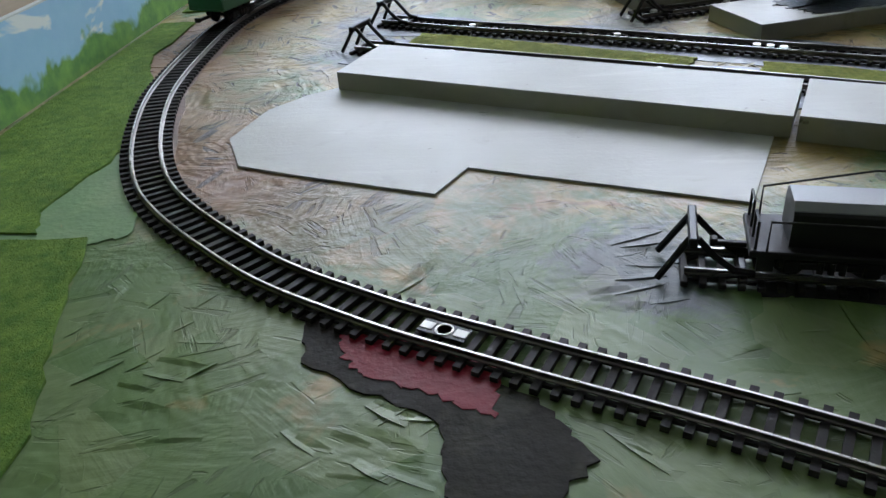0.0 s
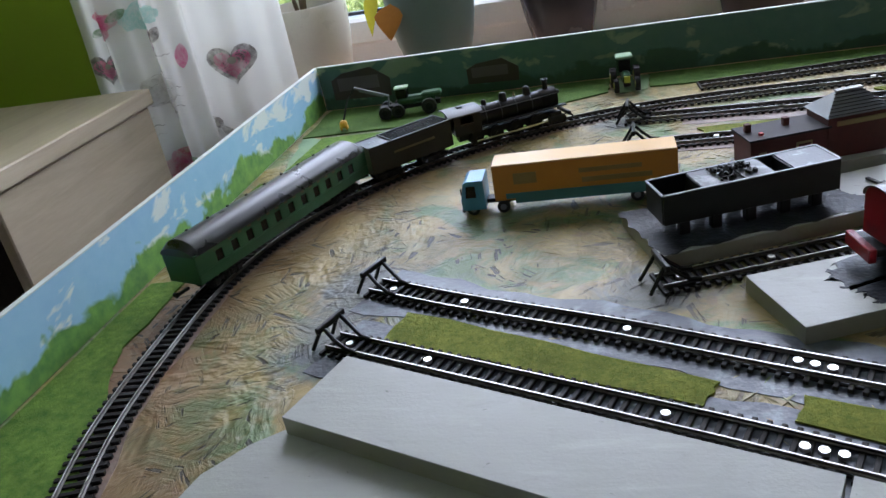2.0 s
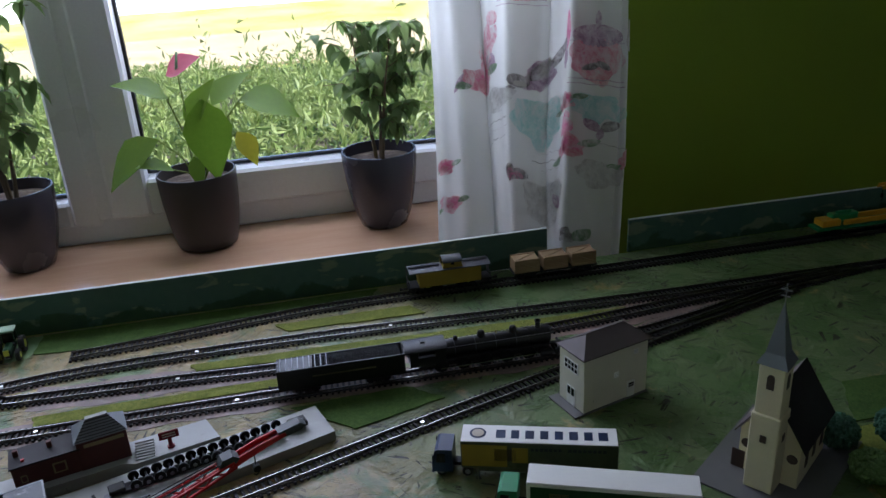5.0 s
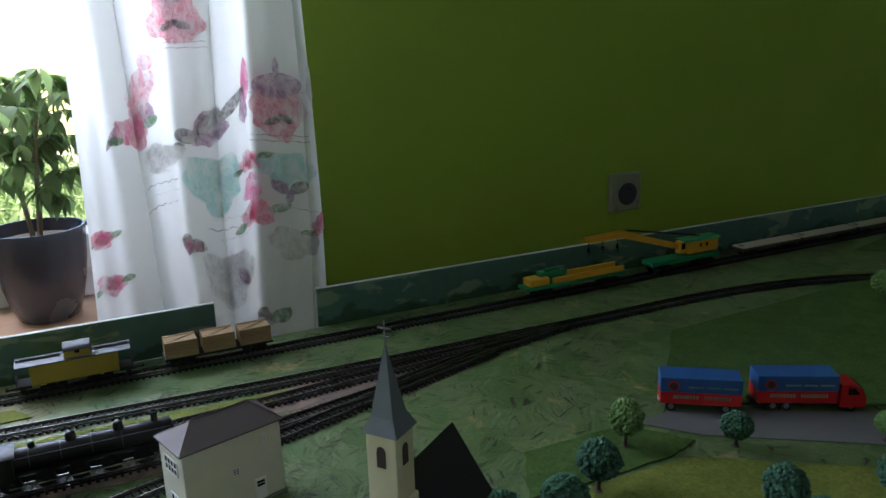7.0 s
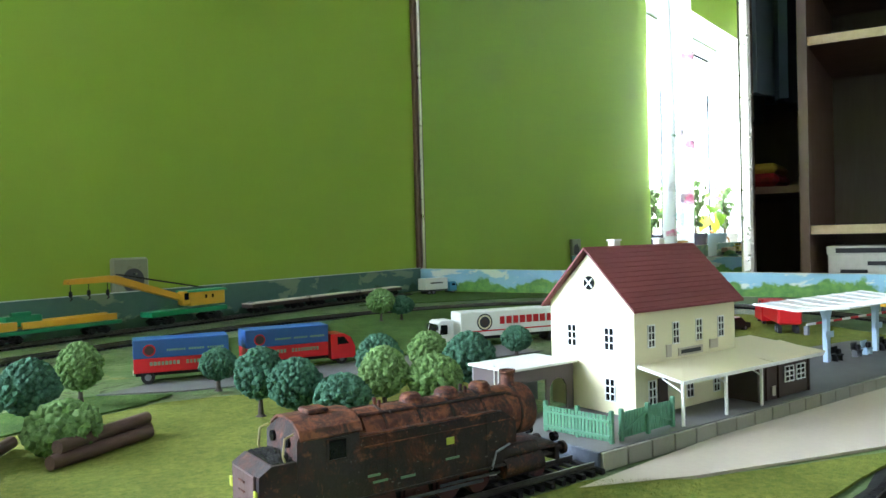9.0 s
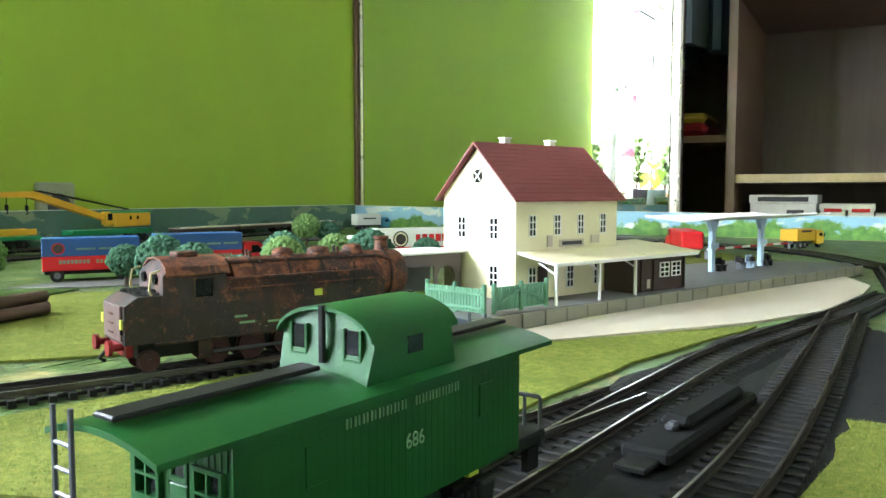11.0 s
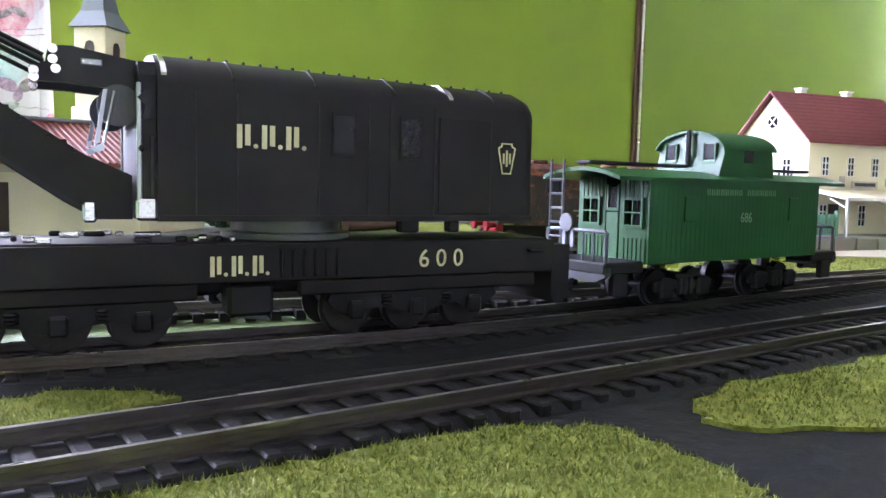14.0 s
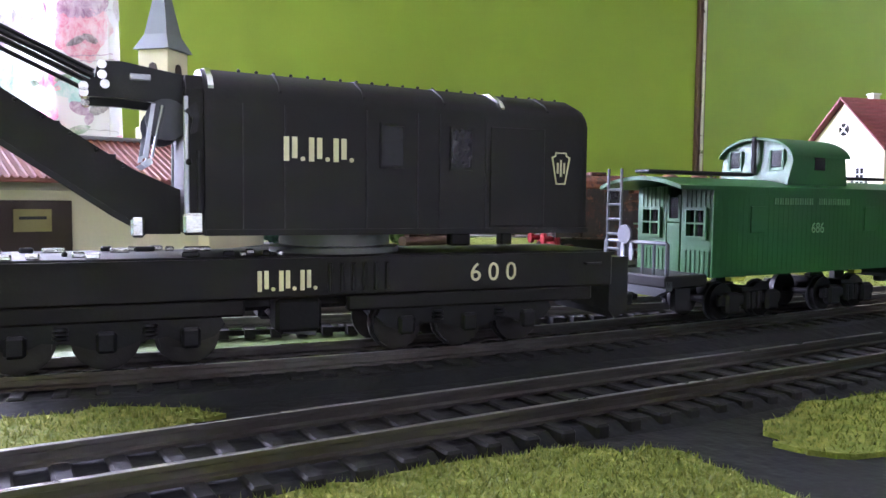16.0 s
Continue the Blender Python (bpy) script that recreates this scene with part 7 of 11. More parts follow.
def crane_truck(parent, x):
    """A six-wheel truck: shaped side frames, journal boxes and springs."""
    fr = None
    for sg in (-1, 1):
        y = sg * 0.0128
        out = [(x - 0.0215, 0.0105), (x + 0.0215, 0.0105), (x + 0.0225, 0.0085), (x + 0.0205, 0.0062), (x + 0.0172, 0.0052), (x + 0.0142, 0.0052), (x + 0.0112, 0.0066), (x + 0.0060, 0.0060), (x + 0.0028, 0.0048), (x - 0.0028, 0.0048),
               (x - 0.0060, 0.0060), (x - 0.0112, 0.0066), (x - 0.0142, 0.0052), (x - 0.0172, 0.0052), (x - 0.0205, 0.0062), (x - 0.0225, 0.0085)]
        fr = part("truck_frame", B().prism(out, y - 0.0009, y + 0.0009, "y"), M["black_matt"], parent, "black truck side frame", 20)
        for d in (-0.0157, 0.0, 0.0157):
            part("journal_box", B().box((x + d, y + sg * 0.0014, 0.0062), (0.0038, 0.0018, 0.0042), bev=0.0006), M["black"], fr)
        for d in (-0.0080, 0.0080):
            part("spring", B().lathe([(0.0011, 0.0), (0.0015, 0.0004), (0.0011, 0.0008), (0.0015, 0.0012), (0.0011, 0.0016), (0.0015, 0.0020), (0.0011, 0.0024)], 10, pose(x + d, y + sg * 0.0012, 0.0070)), M["black"], fr)
    part("bolster", B().box((x, 0, 0.0095), (0.010, 0.024, 0.0032), bev=0.0006), M["black_matt"], parent)
    for d in (-0.0157, 0.0, 0.0157):
        wheel_pair(parent, x + d, 0.0060, "crane_wheel")


def wrecking_crane(m):
    t = thing("railway_crane", m, "charcoal railway crane car with cream lettering on the near track", "crane car")
    L = 0.145
    xr = L / 2
    ch = "crane_black"
    part("deck", B().box((0, 0, 0.0175), (L, 0.029, 0.0085), bev=0.0006), M[ch], t)
    part("deck_plate", B().box((0, 0, 0.0221), (L * 0.97, 0.0275, 0.0006), bev=0.0002), M["black_matt"], t, "worn deck plate")
    r = random.Random(2)
    for k in range(26):
        part("deck_fitting", B().box((-xr + 0.004 + 0.0026 * k, r.choice((-1, 1)) * r.uniform(0.003, 0.0125), 0.0229), (r.uniform(0.001, 0.005), r.uniform(0.0008, 0.0022), 0.0012), bev=0.0003), M["silver" if k % 3 else "black"], t, "bright worn deck fitting")
    for s in (-1, 1):
        for k in range(6):
            part("side_rib", B().box((-0.0010 + k * 0.0026, s * 0.0147, 0.0176), (0.0009, 0.0010, 0.0062), bev=0.0002), M[ch], t)
        part("top_lip", B().box((0, s * 0.0147, 0.0215), (L, 0.0008, 0.0009)), M[ch], t)
        for xa, xb in ((-xr + 0.001, -0.0190), (0.0030, xr - 0.006)):
            part("lower_sill", B().box(((xa + xb) / 2, s * 0.0132, 0.0118), (xb - xa, 0.0024, 0.0036), bev=0.0005), M[ch], t)
        part("number", lettering("6 0 0", 0.0060, M["cream_letter"], 0.00012), None, t, "cream number", m=pose(0.0385, s * 0.01462, 0.0176, 90, 0, 0 if s < 0 else 180))
        for k in range(3):
            bar_capital(t, -0.0153 + k * 0.0045, s * 0.01465, 0.0172, 0.0026, 0.0043)
        for x_ in (-0.066, 0.066):
            part("grab_iron", B().tube([(x_ - 0.0022, s * 0.0146, 0.0192), (x_ - 0.0022, s * 0.0156, 0.0192), (x_ + 0.0022, s * 0.0156, 0.0192), (x_ + 0.0022, s * 0.0146, 0.0192)], 0.0003), M["black"], t)
        part("outrigger_box", B().box((-0.0075, s * 0.0100, 0.0095), (0.0100, 0.0070, 0.0072), bev=0.0008), M["black_matt"], t)
    for x_ in (-0.0455, 0.0325):
        crane_truck(t, x_)
    part("underframe", B().box((-0.002, 0, 0.0118), (L * 0.9, 0.012, 0.004), bev=0.001), M["black_matt"], t)
    for x_ in (-0.013, 0.009):
        part("brake_lever", B().tube([(x_, -0.006, 0.0100), (x_ + 0.004, -0.006, 0.0050), (x_ + 0.011, -0.006, 0.0042)], 0.0006), M["grey"], t, "pale brake lever")
    part("end_step", B().prism([(xr - 0.0005, 0.0205), (xr + 0.0052, 0.0205), (xr + 0.0052, 0.0062), (xr + 0.0010, 0.0050), (xr - 0.0005, 0.0070)], -0.0138, 0.0138, "y"), M["black_matt"], t, "", 20)
    coupler(t, xr + 0.004, 1)
    part("turntable", B().lathe([(0.0150, 0.0225), (0.0150, 0.0238), (0.0128, 0.0241), (0.0128, 0.0268)], 36, pose(0.004, 0, 0)), M["turntable"], t, "grey turntable ring")
    x1 = 0.0640
    side = [(-0.0155, 0.0268), (-0.0155, 0.0538), (-0.0150, 0.0552), (-0.0135, 0.0566), (-0.0085, 0.0586), (0.0, 0.0593), (0.0085, 0.0586), (0.0135, 0.0566), (0.0150, 0.0552), (0.0155, 0.0538), (0.0155, 0.0268)]
    lift = lambda x_: 0.0006 + 0.0020 * (x1 - x_) / 0.091
    shell = B()
    n = len(side)
    rings = [(-0.0270, 1.0, 0.0), (x1 - 0.0030, 1.0, 0.0), (x1 - 0.0010, 0.975, 0.0007), (x1, 0.93, 0.0018)]
    for x_, f, dz in rings:
        shell.v += [(x_, y * f, z - dz * (z - 0.0268) / 0.0325 + lift(x_) * max(0.0, z - 0.0505) / 0.0088) for y, z in side]
    for a in range(len(rings) - 1):
        shell.f += [(a * n + i, a * n + (i + 1) % n, a * n + n + (i + 1) % n, a * n + n + i) for i in range(n)]
    shell.f += [tuple(range(n - 1, -1, -1)), tuple(range(3 * n, 4 * n))]
    cab = part("cab", shell, M[ch], t, "charcoal machinery house", 35)
    for x_ in (-0.0262, -0.012, 0.006, 0.025, 0.0395, 0.0520):
        o = [(y * 1.012, z + 0.00025 + lift(x_) * (z - 0.0505) / 0.0088) for y, z in side[2:9]]
        q = [(y * 0.985, z - 0.0006) for y, z in side[2:9]]
        part("roof_strap", B().prism(o + q[::-1], x_, x_ + (0.0011 if x_ in (0.0395, -0.0262) else 0.0005), "x"), M["silver"] if x_ in (0.0395, -0.0262) else M[ch], cab)
    for k in range(22):
        for y_ in (-0.0075, 0.0075):
            part("rivet", B().ball((-0.019 + k * 0.0037, y_, 0.0588 + lift(-0.019 + k * 0.0037)), 0.00042, 6, 4), M["black"], cab)
    for s in (-1, 1):
        for x_ in (0.0128, 0.0295):
            part("cab_window", B().box((x_, s * 0.0156, 0.0462), (0.0050, 0.0003, 0.0088), bev=0.00012), M["window_dark"], cab, "dark rounded window")
            part("window_rim", B().grate([x_ - 0.0030, x_ - 0.0024, x_ + 0.0024, x_ + 0.0030], [0.0413, 0.0419, 0.0505, 0.0511], lambda i, j: not (i == 1 and j == 1), s * 0.0154, s * 0.0159, "y"), M[ch], cab, "", 0)
        for k, (xa, xb) in enumerate(((-0.0195, -0.0192), (-0.0110, -0.0107), (0.0068, 0.0071), (0.0187, 0.0190), (0.0240, 0.0243), (0.0355, 0.0358))):
            part("wall_seam", B().box(((xa + xb) / 2, s * 0.01558, 0.0405), (xb - xa, 0.0003, 0.0262)), M["black"], cab)
        part("side_panel", B().box((0.0440, s * 0.0156, 0.0400), (0.0145, 0.0004, 0.0230), bev=0.00015), M[ch], cab, "shallow side panel")
        part("sill_rail", B().box((0.0185, s * 0.0156, 0.0275), (0.0905, 0.0006, 0.0012)), M[ch], cab)
        for k in range(3):
            bar_capital(cab, -0.0097 + k * 0.0053, s * 0.01565, 0.0448, 0.0032, 0.0050)
        x_ = 0.0558
        key = [(x_ - 0.0016, 0.0462), (x_ - 0.0016, 0.0455), (x_ - 0.0026, 0.0450), (x_ - 0.0013, 0.0385), (x_ + 0.0013, 0.0385), (x_ + 0.0026, 0.0450), (x_ + 0.0016, 0.0455), (x_ + 0.0016, 0.0462)]
        ins = [((px - x_) * 0.86 + x_, (pz - 0.0424) * 0.92 + 0.0424) for px, pz in key]
        for i in range(8):
            k = (i + 1) % 8
            part("emblem_edge", B().prism([key[i], key[k], ins[k], ins[i]], s * 0.0155, s * 0.0158, "y"), M["cream_letter"], cab, "cream emblem outline")
        for dx, h_ in ((-0.0009, 0.0026), (0.0, 0.0040), (0.0009, 0.0026)):
            part("emblem_bar", B().box((x_ + dx, s * 0.0157, 0.0424), (0.0004, 0.0003, h_)), M["cream_letter"], cab)
    for k in range(2):
        part("sill_bracket", B().box((0.0300 + 0.012 * k, -0.0130, 0.0255), (0.0050 - 0.002 * k, 0.003, 0.0030), bev=0.0004), M[ch], cab)
    fp = part("front_plate", B().prism([(-0.0150, 0.0270), (-0.0150, 0.0560), (-0.0135, 0.0588), (0.0135, 0.0588), (0.0150, 0.0545), (0.0150, 0.0270)], -0.0304, -0.0271, "x"), M["crane_black"], t, "black front plate with bright edges for the window's reflection", 20)
    # the window's reflection on the plate edges is built as bright strips
    for s in (-1, 1):
        part("reflection_edge", B().box((-0.0304, s * 0.0150, 0.0420), (0.0010, 0.0006, 0.0250), bev=0.0002), M["silver_and_glint"], fp, "bright strip drawn for the window's reflection")
    for s in (-1, 1):
        part("hook_plate", B().prism([(-0.0308, 0.0515), (-0.0285, 0.0535), (-0.0278, 0.0505), (-0.0284, 0.0475), (-0.0298, 0.0470), (-0.0291, 0.0500)], s * 0.0151 - 0.0003, s * 0.0151 + 0.0003, "y"), M["black"], fp, "black hook", 20)
        part("strap", B().box((-0.0280, s * 0.0152, 0.0375), (0.0010, 0.0005, 0.0130), bev=0.0002), M["black"], fp)
        part("bolt", B().ball((-0.0300, s * 0.0151, 0.0415), 0.0007, 8, 5), M["black"], fp)
    part("winch_drum", B().cyl((-0.0336, -0.010, 0.050), (-0.0336, 0.010, 0.050), 0.0026, n=18).cyl((-0.0336, -0.011, 0.050), (-0.0336, -0.010, 0.050), 0.0042, n=18).cyl((-0.0336, 0.010, 0.050), (-0.0336, 0.011, 0.050), 0.0042, n=18), M["grey_dark"], t, "grey winch drum")
    for s in (-1, 1):
        bm = [(-0.0312, 0.0270), (-0.0312, 0.0360), (-0.0400, 0.0400), (-0.115, 0.0880), (-0.118, 0.0870), (-0.118, 0.0820), (-0.044, 0.0305), (-0.0380, 0.0270)]
        bp = part("boom_side", B().prism(bm, s * 0.0092 - 0.0008, s * 0.0092 + 0.0008, "y"), M["crane_black"], t, "tapered boom plate", 20)
        part("flange", B().add([(-0.0380, s * 0.0092 + dy, 0.0268 + dz) for dz in (0, 0.0011) for dy in (-0.0016, 0.0016)] + [(-0.118, s * 0.0092 + dy, 0.0817 + dz) for dz in (0, 0.0011) for dy in (-0.0016, 0.0016)],
                              [(0, 1, 3, 2), (4, 6, 7, 5), (0, 4, 5, 1), (2, 3, 7, 6), (0, 2, 6, 4), (1, 5, 7, 3)]), M["black"], bp, "glossy lower flange", 0)
        for k in range(16):
            f = k / 15
            part("rivet", B().ball((-0.0420 - 0.070 * f, s * 0.0102, 0.0405 + 0.0448 * f), 0.0004, 6, 4), M["black"], bp)
        head = [(-0.0285, 0.0590), (-0.0420, 0.0612), (-0.0462, 0.0610), (-0.0468, 0.0578), (-0.0496, 0.0566), (-0.0496, 0.0540), (-0.0430, 0.0540), (-0.0285, 0.0530)]
        ga = part("gantry_arm", B().prism(head, s * 0.0085 - 0.0009, s * 0.0085 + 0.0009, "y"), M["black"], t, "glossy black gantry plate", 20)
        part("slot", B().box((-0.0385, s * 0.0085, 0.0583), (0.0044, 0.0022, 0.0017), bev=0.0004), M["silver_and_glint"], ga, "bright slot")
        for px, pz in ((-0.0455, 0.0602), (-0.0455, 0.0582), (-0.0450, 0.0564), (-0.0488, 0.0558), (-0.0488, 0.0546)):
            part("pin", B().cyl((px, s * 0.0085 - 0.0022, pz), (px, s * 0.0085 + 0.0022, pz), 0.0009, n=12), M["silver"], ga, "bright pin")
        for k in range(3):
            y_ = s * (0.0028 + 0.0028 * k)
            part("hoist_cable", B().tube([(-0.0470, y_, 0.0598 - 0.0016 * k), (-0.114, y_, 0.0905 - 0.0012 * k)], 0.0005), M["black"], t)
        af = part("a_frame_leg", B().prism([(-0.0384, 0.0420), (-0.0366, 0.0530), (-0.0358, 0.0530), (-0.0360, 0.0520), (-0.0374, 0.0424)], s * 0.0112 - 0.0003, s * 0.0112 + 0.0003, "y"), M["silver_and_glint"], t, "bright bent leg", 20)
        part("brace", B().tube([(-0.0366, s * 0.0112, 0.0424), (-0.0345, s * 0.0112, 0.0528)], 0.0003), M["silver_and_glint"], af)
        part("foot", B().prism([(-0.0388, 0.0412), (-0.0368, 0.0424), (-0.0364, 0.0412), (-0.0376, 0.0404)], s * 0.0112 - 0.0006, s * 0.0112 + 0.0006, "y"), M["silver_and_glint"], af)
    for k in range(9):
        f = k / 8
        part("boom_crosspiece", B().box((-0.034 - 0.080 * f, 0, 0.036 + 0.049 * f), (0.0016, 0.0175, 0.0016)), M[ch], t)
    part("footstep", B().box((-0.0292, -0.0152, 0.0292), (0.0042, 0.003, 0.0044), bev=0.0006), M["silver"], t, "bright foot bracket")
    part("footstep", B().box((-0.0395, -0.0125, 0.0285), (0.0026, 0.003, 0.0040), bev=0.0005), M["silver"], t, "bright foot bracket")
    return t


wrecking_crane(Matrix.Translation((0.7735, 0.2695, RT - 0.0004)) @ Matrix.Rotation(radians(-14.2), 4, "Z"))


# ---- the green caboose ----
def caboose(m, body, roof, label, group="", number="686", trim="black_matt", L=0.092, letters="pale_letter"):
    t = thing("caboose", m, label, "caboose", group)
    w, z0, z1 = 0.0148, 0.0130, 0.0382
    for s in (-1, 1):
        side_o = part("side_wall", B().box((0, s * (w - 0.0006), (z0 + z1) / 2), (L, 0.0012, z1 - z0)), M[body], t)
        sb = B()
        for k in range(int(L / 0.0023) - 1):
            sb.box((-L / 2 + 0.0023 + 0.0023 * k, s * (w - 0.00010), (z0 + z1) / 2 - 0.001), (0.0020, 0.0003, z1 - z0 - 0.004))
        tagged(part("side_board", sb, M[body], side_o, smooth=0), kind="stuff")
        x_ = s * (L / 2 - 0.0006)
        us = [-0.0142, -0.0121, -0.0055, -0.0030, 0.0030, 0.0055, 0.0121, 0.0142]
        wall_o = part("end_wall", B().grate(us, [z0, 0.0240, 0.0316, z1], lambda i, j: i != 3 and not (j == 1 and i in (1, 5)), x_ - 0.0006, x_ + 0.0006, "x"), M[body], t, smooth=20)
        gr = B()
        for k in range(12):
            y_ = (-1 if k < 6 else 1) * (0.0046 + (k % 6) * 0.0017)
            gr.box((s * (L / 2 + 0.00012), y_, 0.0167), (0.0003, 0.0012, 0.0070))
            gr.box((s * (L / 2 + 0.00012), y_, 0.0352), (0.0003, 0.0012, 0.0058))
        tagged(part("end_board", gr, M[body], wall_o), kind="stuff")
    for s in (-1, 1):
        for y_ in (-1, 1):
            q0 = y_ * 0.0088
            wf = part("window_frame", B().grate([q0 - 0.0040, q0 - 0.0032, q0 - 0.00025, q0 + 0.00025, q0 + 0.0032, q0 + 0.0040], [0.0234, 0.0242, 0.02755, 0.02805, 0.0314, 0.0322], lambda i, j: i % 2 == 0 or j % 2 == 0, s * (L / 2 - 0.0001), s * (L / 2 + 0.0009), "x"), M[body], t, smooth=0)
            part("pane", B().box((s * (L / 2 - 0.0012), y_ * 0.0088, 0.0278), (0.0003, 0.0066, 0.008)), M["window_dark"], wf, "dark glazing")
        d_ = part("end_door", B().box((s * (L / 2 - 0.0002), 0, 0.0205), (0.0008, 0.0052, 0.0145), bev=0.0002).box((s * (L / 2 - 0.0002), 0, 0.0285), (0.0008, 0.0052, 0.001)).box((s * (L / 2 - 0.0002), -0.0022, 0.032), (0.0008, 0.0008, 0.0075)).box((s * (L / 2 - 0.0002), 0.0022, 0.032), (0.0008, 0.0008, 0.0075)), M[body], t)
        part("door_window", B().box((s * (L / 2 - 0.0004), 0, 0.032), (0.0004, 0.0038, 0.006)), M["window_dark"], d_, "dark glazing")
        part("end_platform", B().box((s * (L / 2 + 0.0085), 0, 0.0122), (0.017, 0.027, 0.0034), bev=0.0005), M["black_matt"], t, "dark end platform")
        rx = s * (L / 2 + 0.0155)
        part("railing", B().tube([(rx, 0.0125, 0.0130), (rx, 0.0125, 0.0222), (rx, 0.0120, 0.0225), (rx, -0.0120, 0.0225), (rx, -0.0125, 0.0222), (rx, -0.0125, 0.0130)], 0.0006), M["grey_dark"], t)
        for y_ in (-0.0075, -0.0030, 0.0070):
            part("baluster", B().tube([(rx, y_, 0.0225), (rx, y_, 0.0130)], 0.0005), M["grey_dark"], t)
        part("end_beam", B().prism([(-0.0135, 0.0125), (0.0135, 0.0125), (0.0135, 0.0100), (0.0095, 0.0082), (-0.0095, 0.0082), (-0.0135, 0.0100)], rx - 0.0012, rx + 0.0012, "x"), M["grey_dark"], t, "dark end beam", 20)
        part("brake_wheel", B().cyl((s * (L / 2 + 0.0160), 0.0035, 0.0245), (s * (L / 2 + 0.0168), 0.0035, 0.0245), 0.0027, n=18).cyl((s * (L / 2 + 0.0155), 0.0035, 0.013), (s * (L / 2 + 0.0155), 0.0035, 0.0245), 0.0006), M["grey_dark"], t, "dark grey brake wheel")
        for dy in (0.0005, 0.0040):
            part("rail_bracket", B().prism([(dy - 0.0007, 0.0205), (dy - 0.0004, 0.0222), (dy + 0.0004, 0.0222), (dy + 0.0007, 0.0205), (dy + 0.0006, 0.0175), (dy - 0.0006, 0.0175)], rx + s * 0.0008, rx + s * 0.0014, "x"), M["grey"], t, "pale bracket")
        lad = B()
        for y_ in (0.0115, 0.0060):
            lad.tube([(s * (L / 2 + 0.0158), y_, 0.0135), (s * (L / 2 + 0.0158), y_, 0.0430)], 0.0005)
        for k in range(6):
            lad.tube([(s * (L / 2 + 0.0158), 0.0060, 0.016 + 0.0042 * k), (s * (L / 2 + 0.0158), 0.0115, 0.016 + 0.0042 * k)], 0.0004)
        part("ladder", lad, M["grey_dark"], t, "thin end ladder")
        for y_ in (-0.0125, 0.0125):
            part("end_step", B().box((s * (L / 2 + 0.010), y_, 0.0075), (0.006, 0.002, 0.006)), M["black_matt"], t)
    arc = [(y_, z1 + 0.0026 * (1 - (y_ / 0.0162) ** 2)) for y_ in [-0.0162 + 0.0324 * k / 12 for k in range(13)]]
    arc += [(y_, z_ - 0.0011) for y_, z_ in reversed(arc)]
    part("roof", B().prism(arc, -L / 2 - 0.0150, L / 2 + 0.0150, "x"), M[roof], t, smooth=50)
    for x_, l_ in ((-L * 0.40, L * 0.50), (L * 0.44, L * 0.40)):
        part("roof_walk", B().box((x_, 0, z1 + 0.0040), (l_, 0.006, 0.001), bev=0.0003), M[trim], t, "dark roof walk")
    cx, cl, ch = 0.0045, 0.027, 0.0135
    cw = 0.0128
    cp = [(-cw, z1 + 0.0006), (-cw * 1.04, z1 + 0.0082)] + [(math.sin(a) * cw * 1.04, z1 + 0.0082 + math.cos(a) * 0.0068) for a in [-1.3 + 2.6 * k / 12 for k in range(13)]] + [(cw * 1.04, z1 + 0.0082), (cw, z1 + 0.0006)]
    cu = part("cupola", B().add([(cx - cl / 2 - (0.002 if z < z1 + 0.004 else 0), y, z) for y, z in cp] + [(cx + cl / 2 + (0.002 if z < z1 + 0.004 else 0), y, z) for y, z in cp],
                                [tuple(range(len(cp) - 1, -1, -1)), tuple(range(len(cp), 2 * len(cp)))] + [(i, (i + 1) % len(cp), len(cp) + (i + 1) % len(cp), len(cp) + i) for i in range(len(cp))]), M[body], t, smooth=30)
    for s in (-1, 1):
        for y_ in (-1, 1):
            part("cupola_window", B().box((cx + s * (cl / 2 + 0.0003), y_ * 0.0078, z1 + 0.0082), (0.0004, 0.0040, 0.0060)), M["window_dark"], cu, "dark glazing")
            part("window_frame", B().box((cx + s * (cl / 2 + 0.0004), y_ * 0.0078 - 0.0023, z1 + 0.0082), (0.0009, 0.0006, 0.0066)).box((cx + s * (cl / 2 + 0.0004), y_ * 0.0078 + 0.0023, z1 + 0.0082), (0.0009, 0.0006, 0.0066)).box((cx + s * (cl / 2 + 0.0004), y_ * 0.0078, z1 + 0.0052), (0.0009, 0.005, 0.0006)), M[body], cu)
        part("side_window", B().box((cx, s * (cw * 1.02), z1 + 0.0078), (0.0052, 0.0006, 0.0045)), M["window_dark"], cu, "dark glazing")
        hr = [(cx + s * (cl / 2 + 0.0014), 0, z1 + 0.0042), (cx + s * (cl / 2 + 0.0014), 0, z1 + 0.0158)]
        part("stove_pipe", B().tube(hr, 0.0009), M[trim], t, "thin dark pipe")
    arc2 = [(math.sin(a) * cw * 1.12, z1 + 0.0083 + math.cos(a) * 0.0073) for a in [-1.32 + 2.64 * k / 12 for k in range(13)]]
    arc2 = arc2 + [(y_, z_ - 0.0008) for y_, z_ in reversed(arc2)]
    part("cupola_roof", B().prism(arc2, cx - cl / 2 - 0.0015, cx + cl / 2 + 0.0015, "x"), M[roof], cu, smooth=50)
    for s in (-1, 1):
        if number:
            part("number", lettering(number, 0.0044, M[letters]), None, t, "pale number", m=pose(0.002, s * (w + 0.0003), 0.0262, 90, 0, 0 if s < 0 else 180))
            # a line of small serif capitals that stays plain bars
            for k in range(16):
                if k == 8:
                    continue
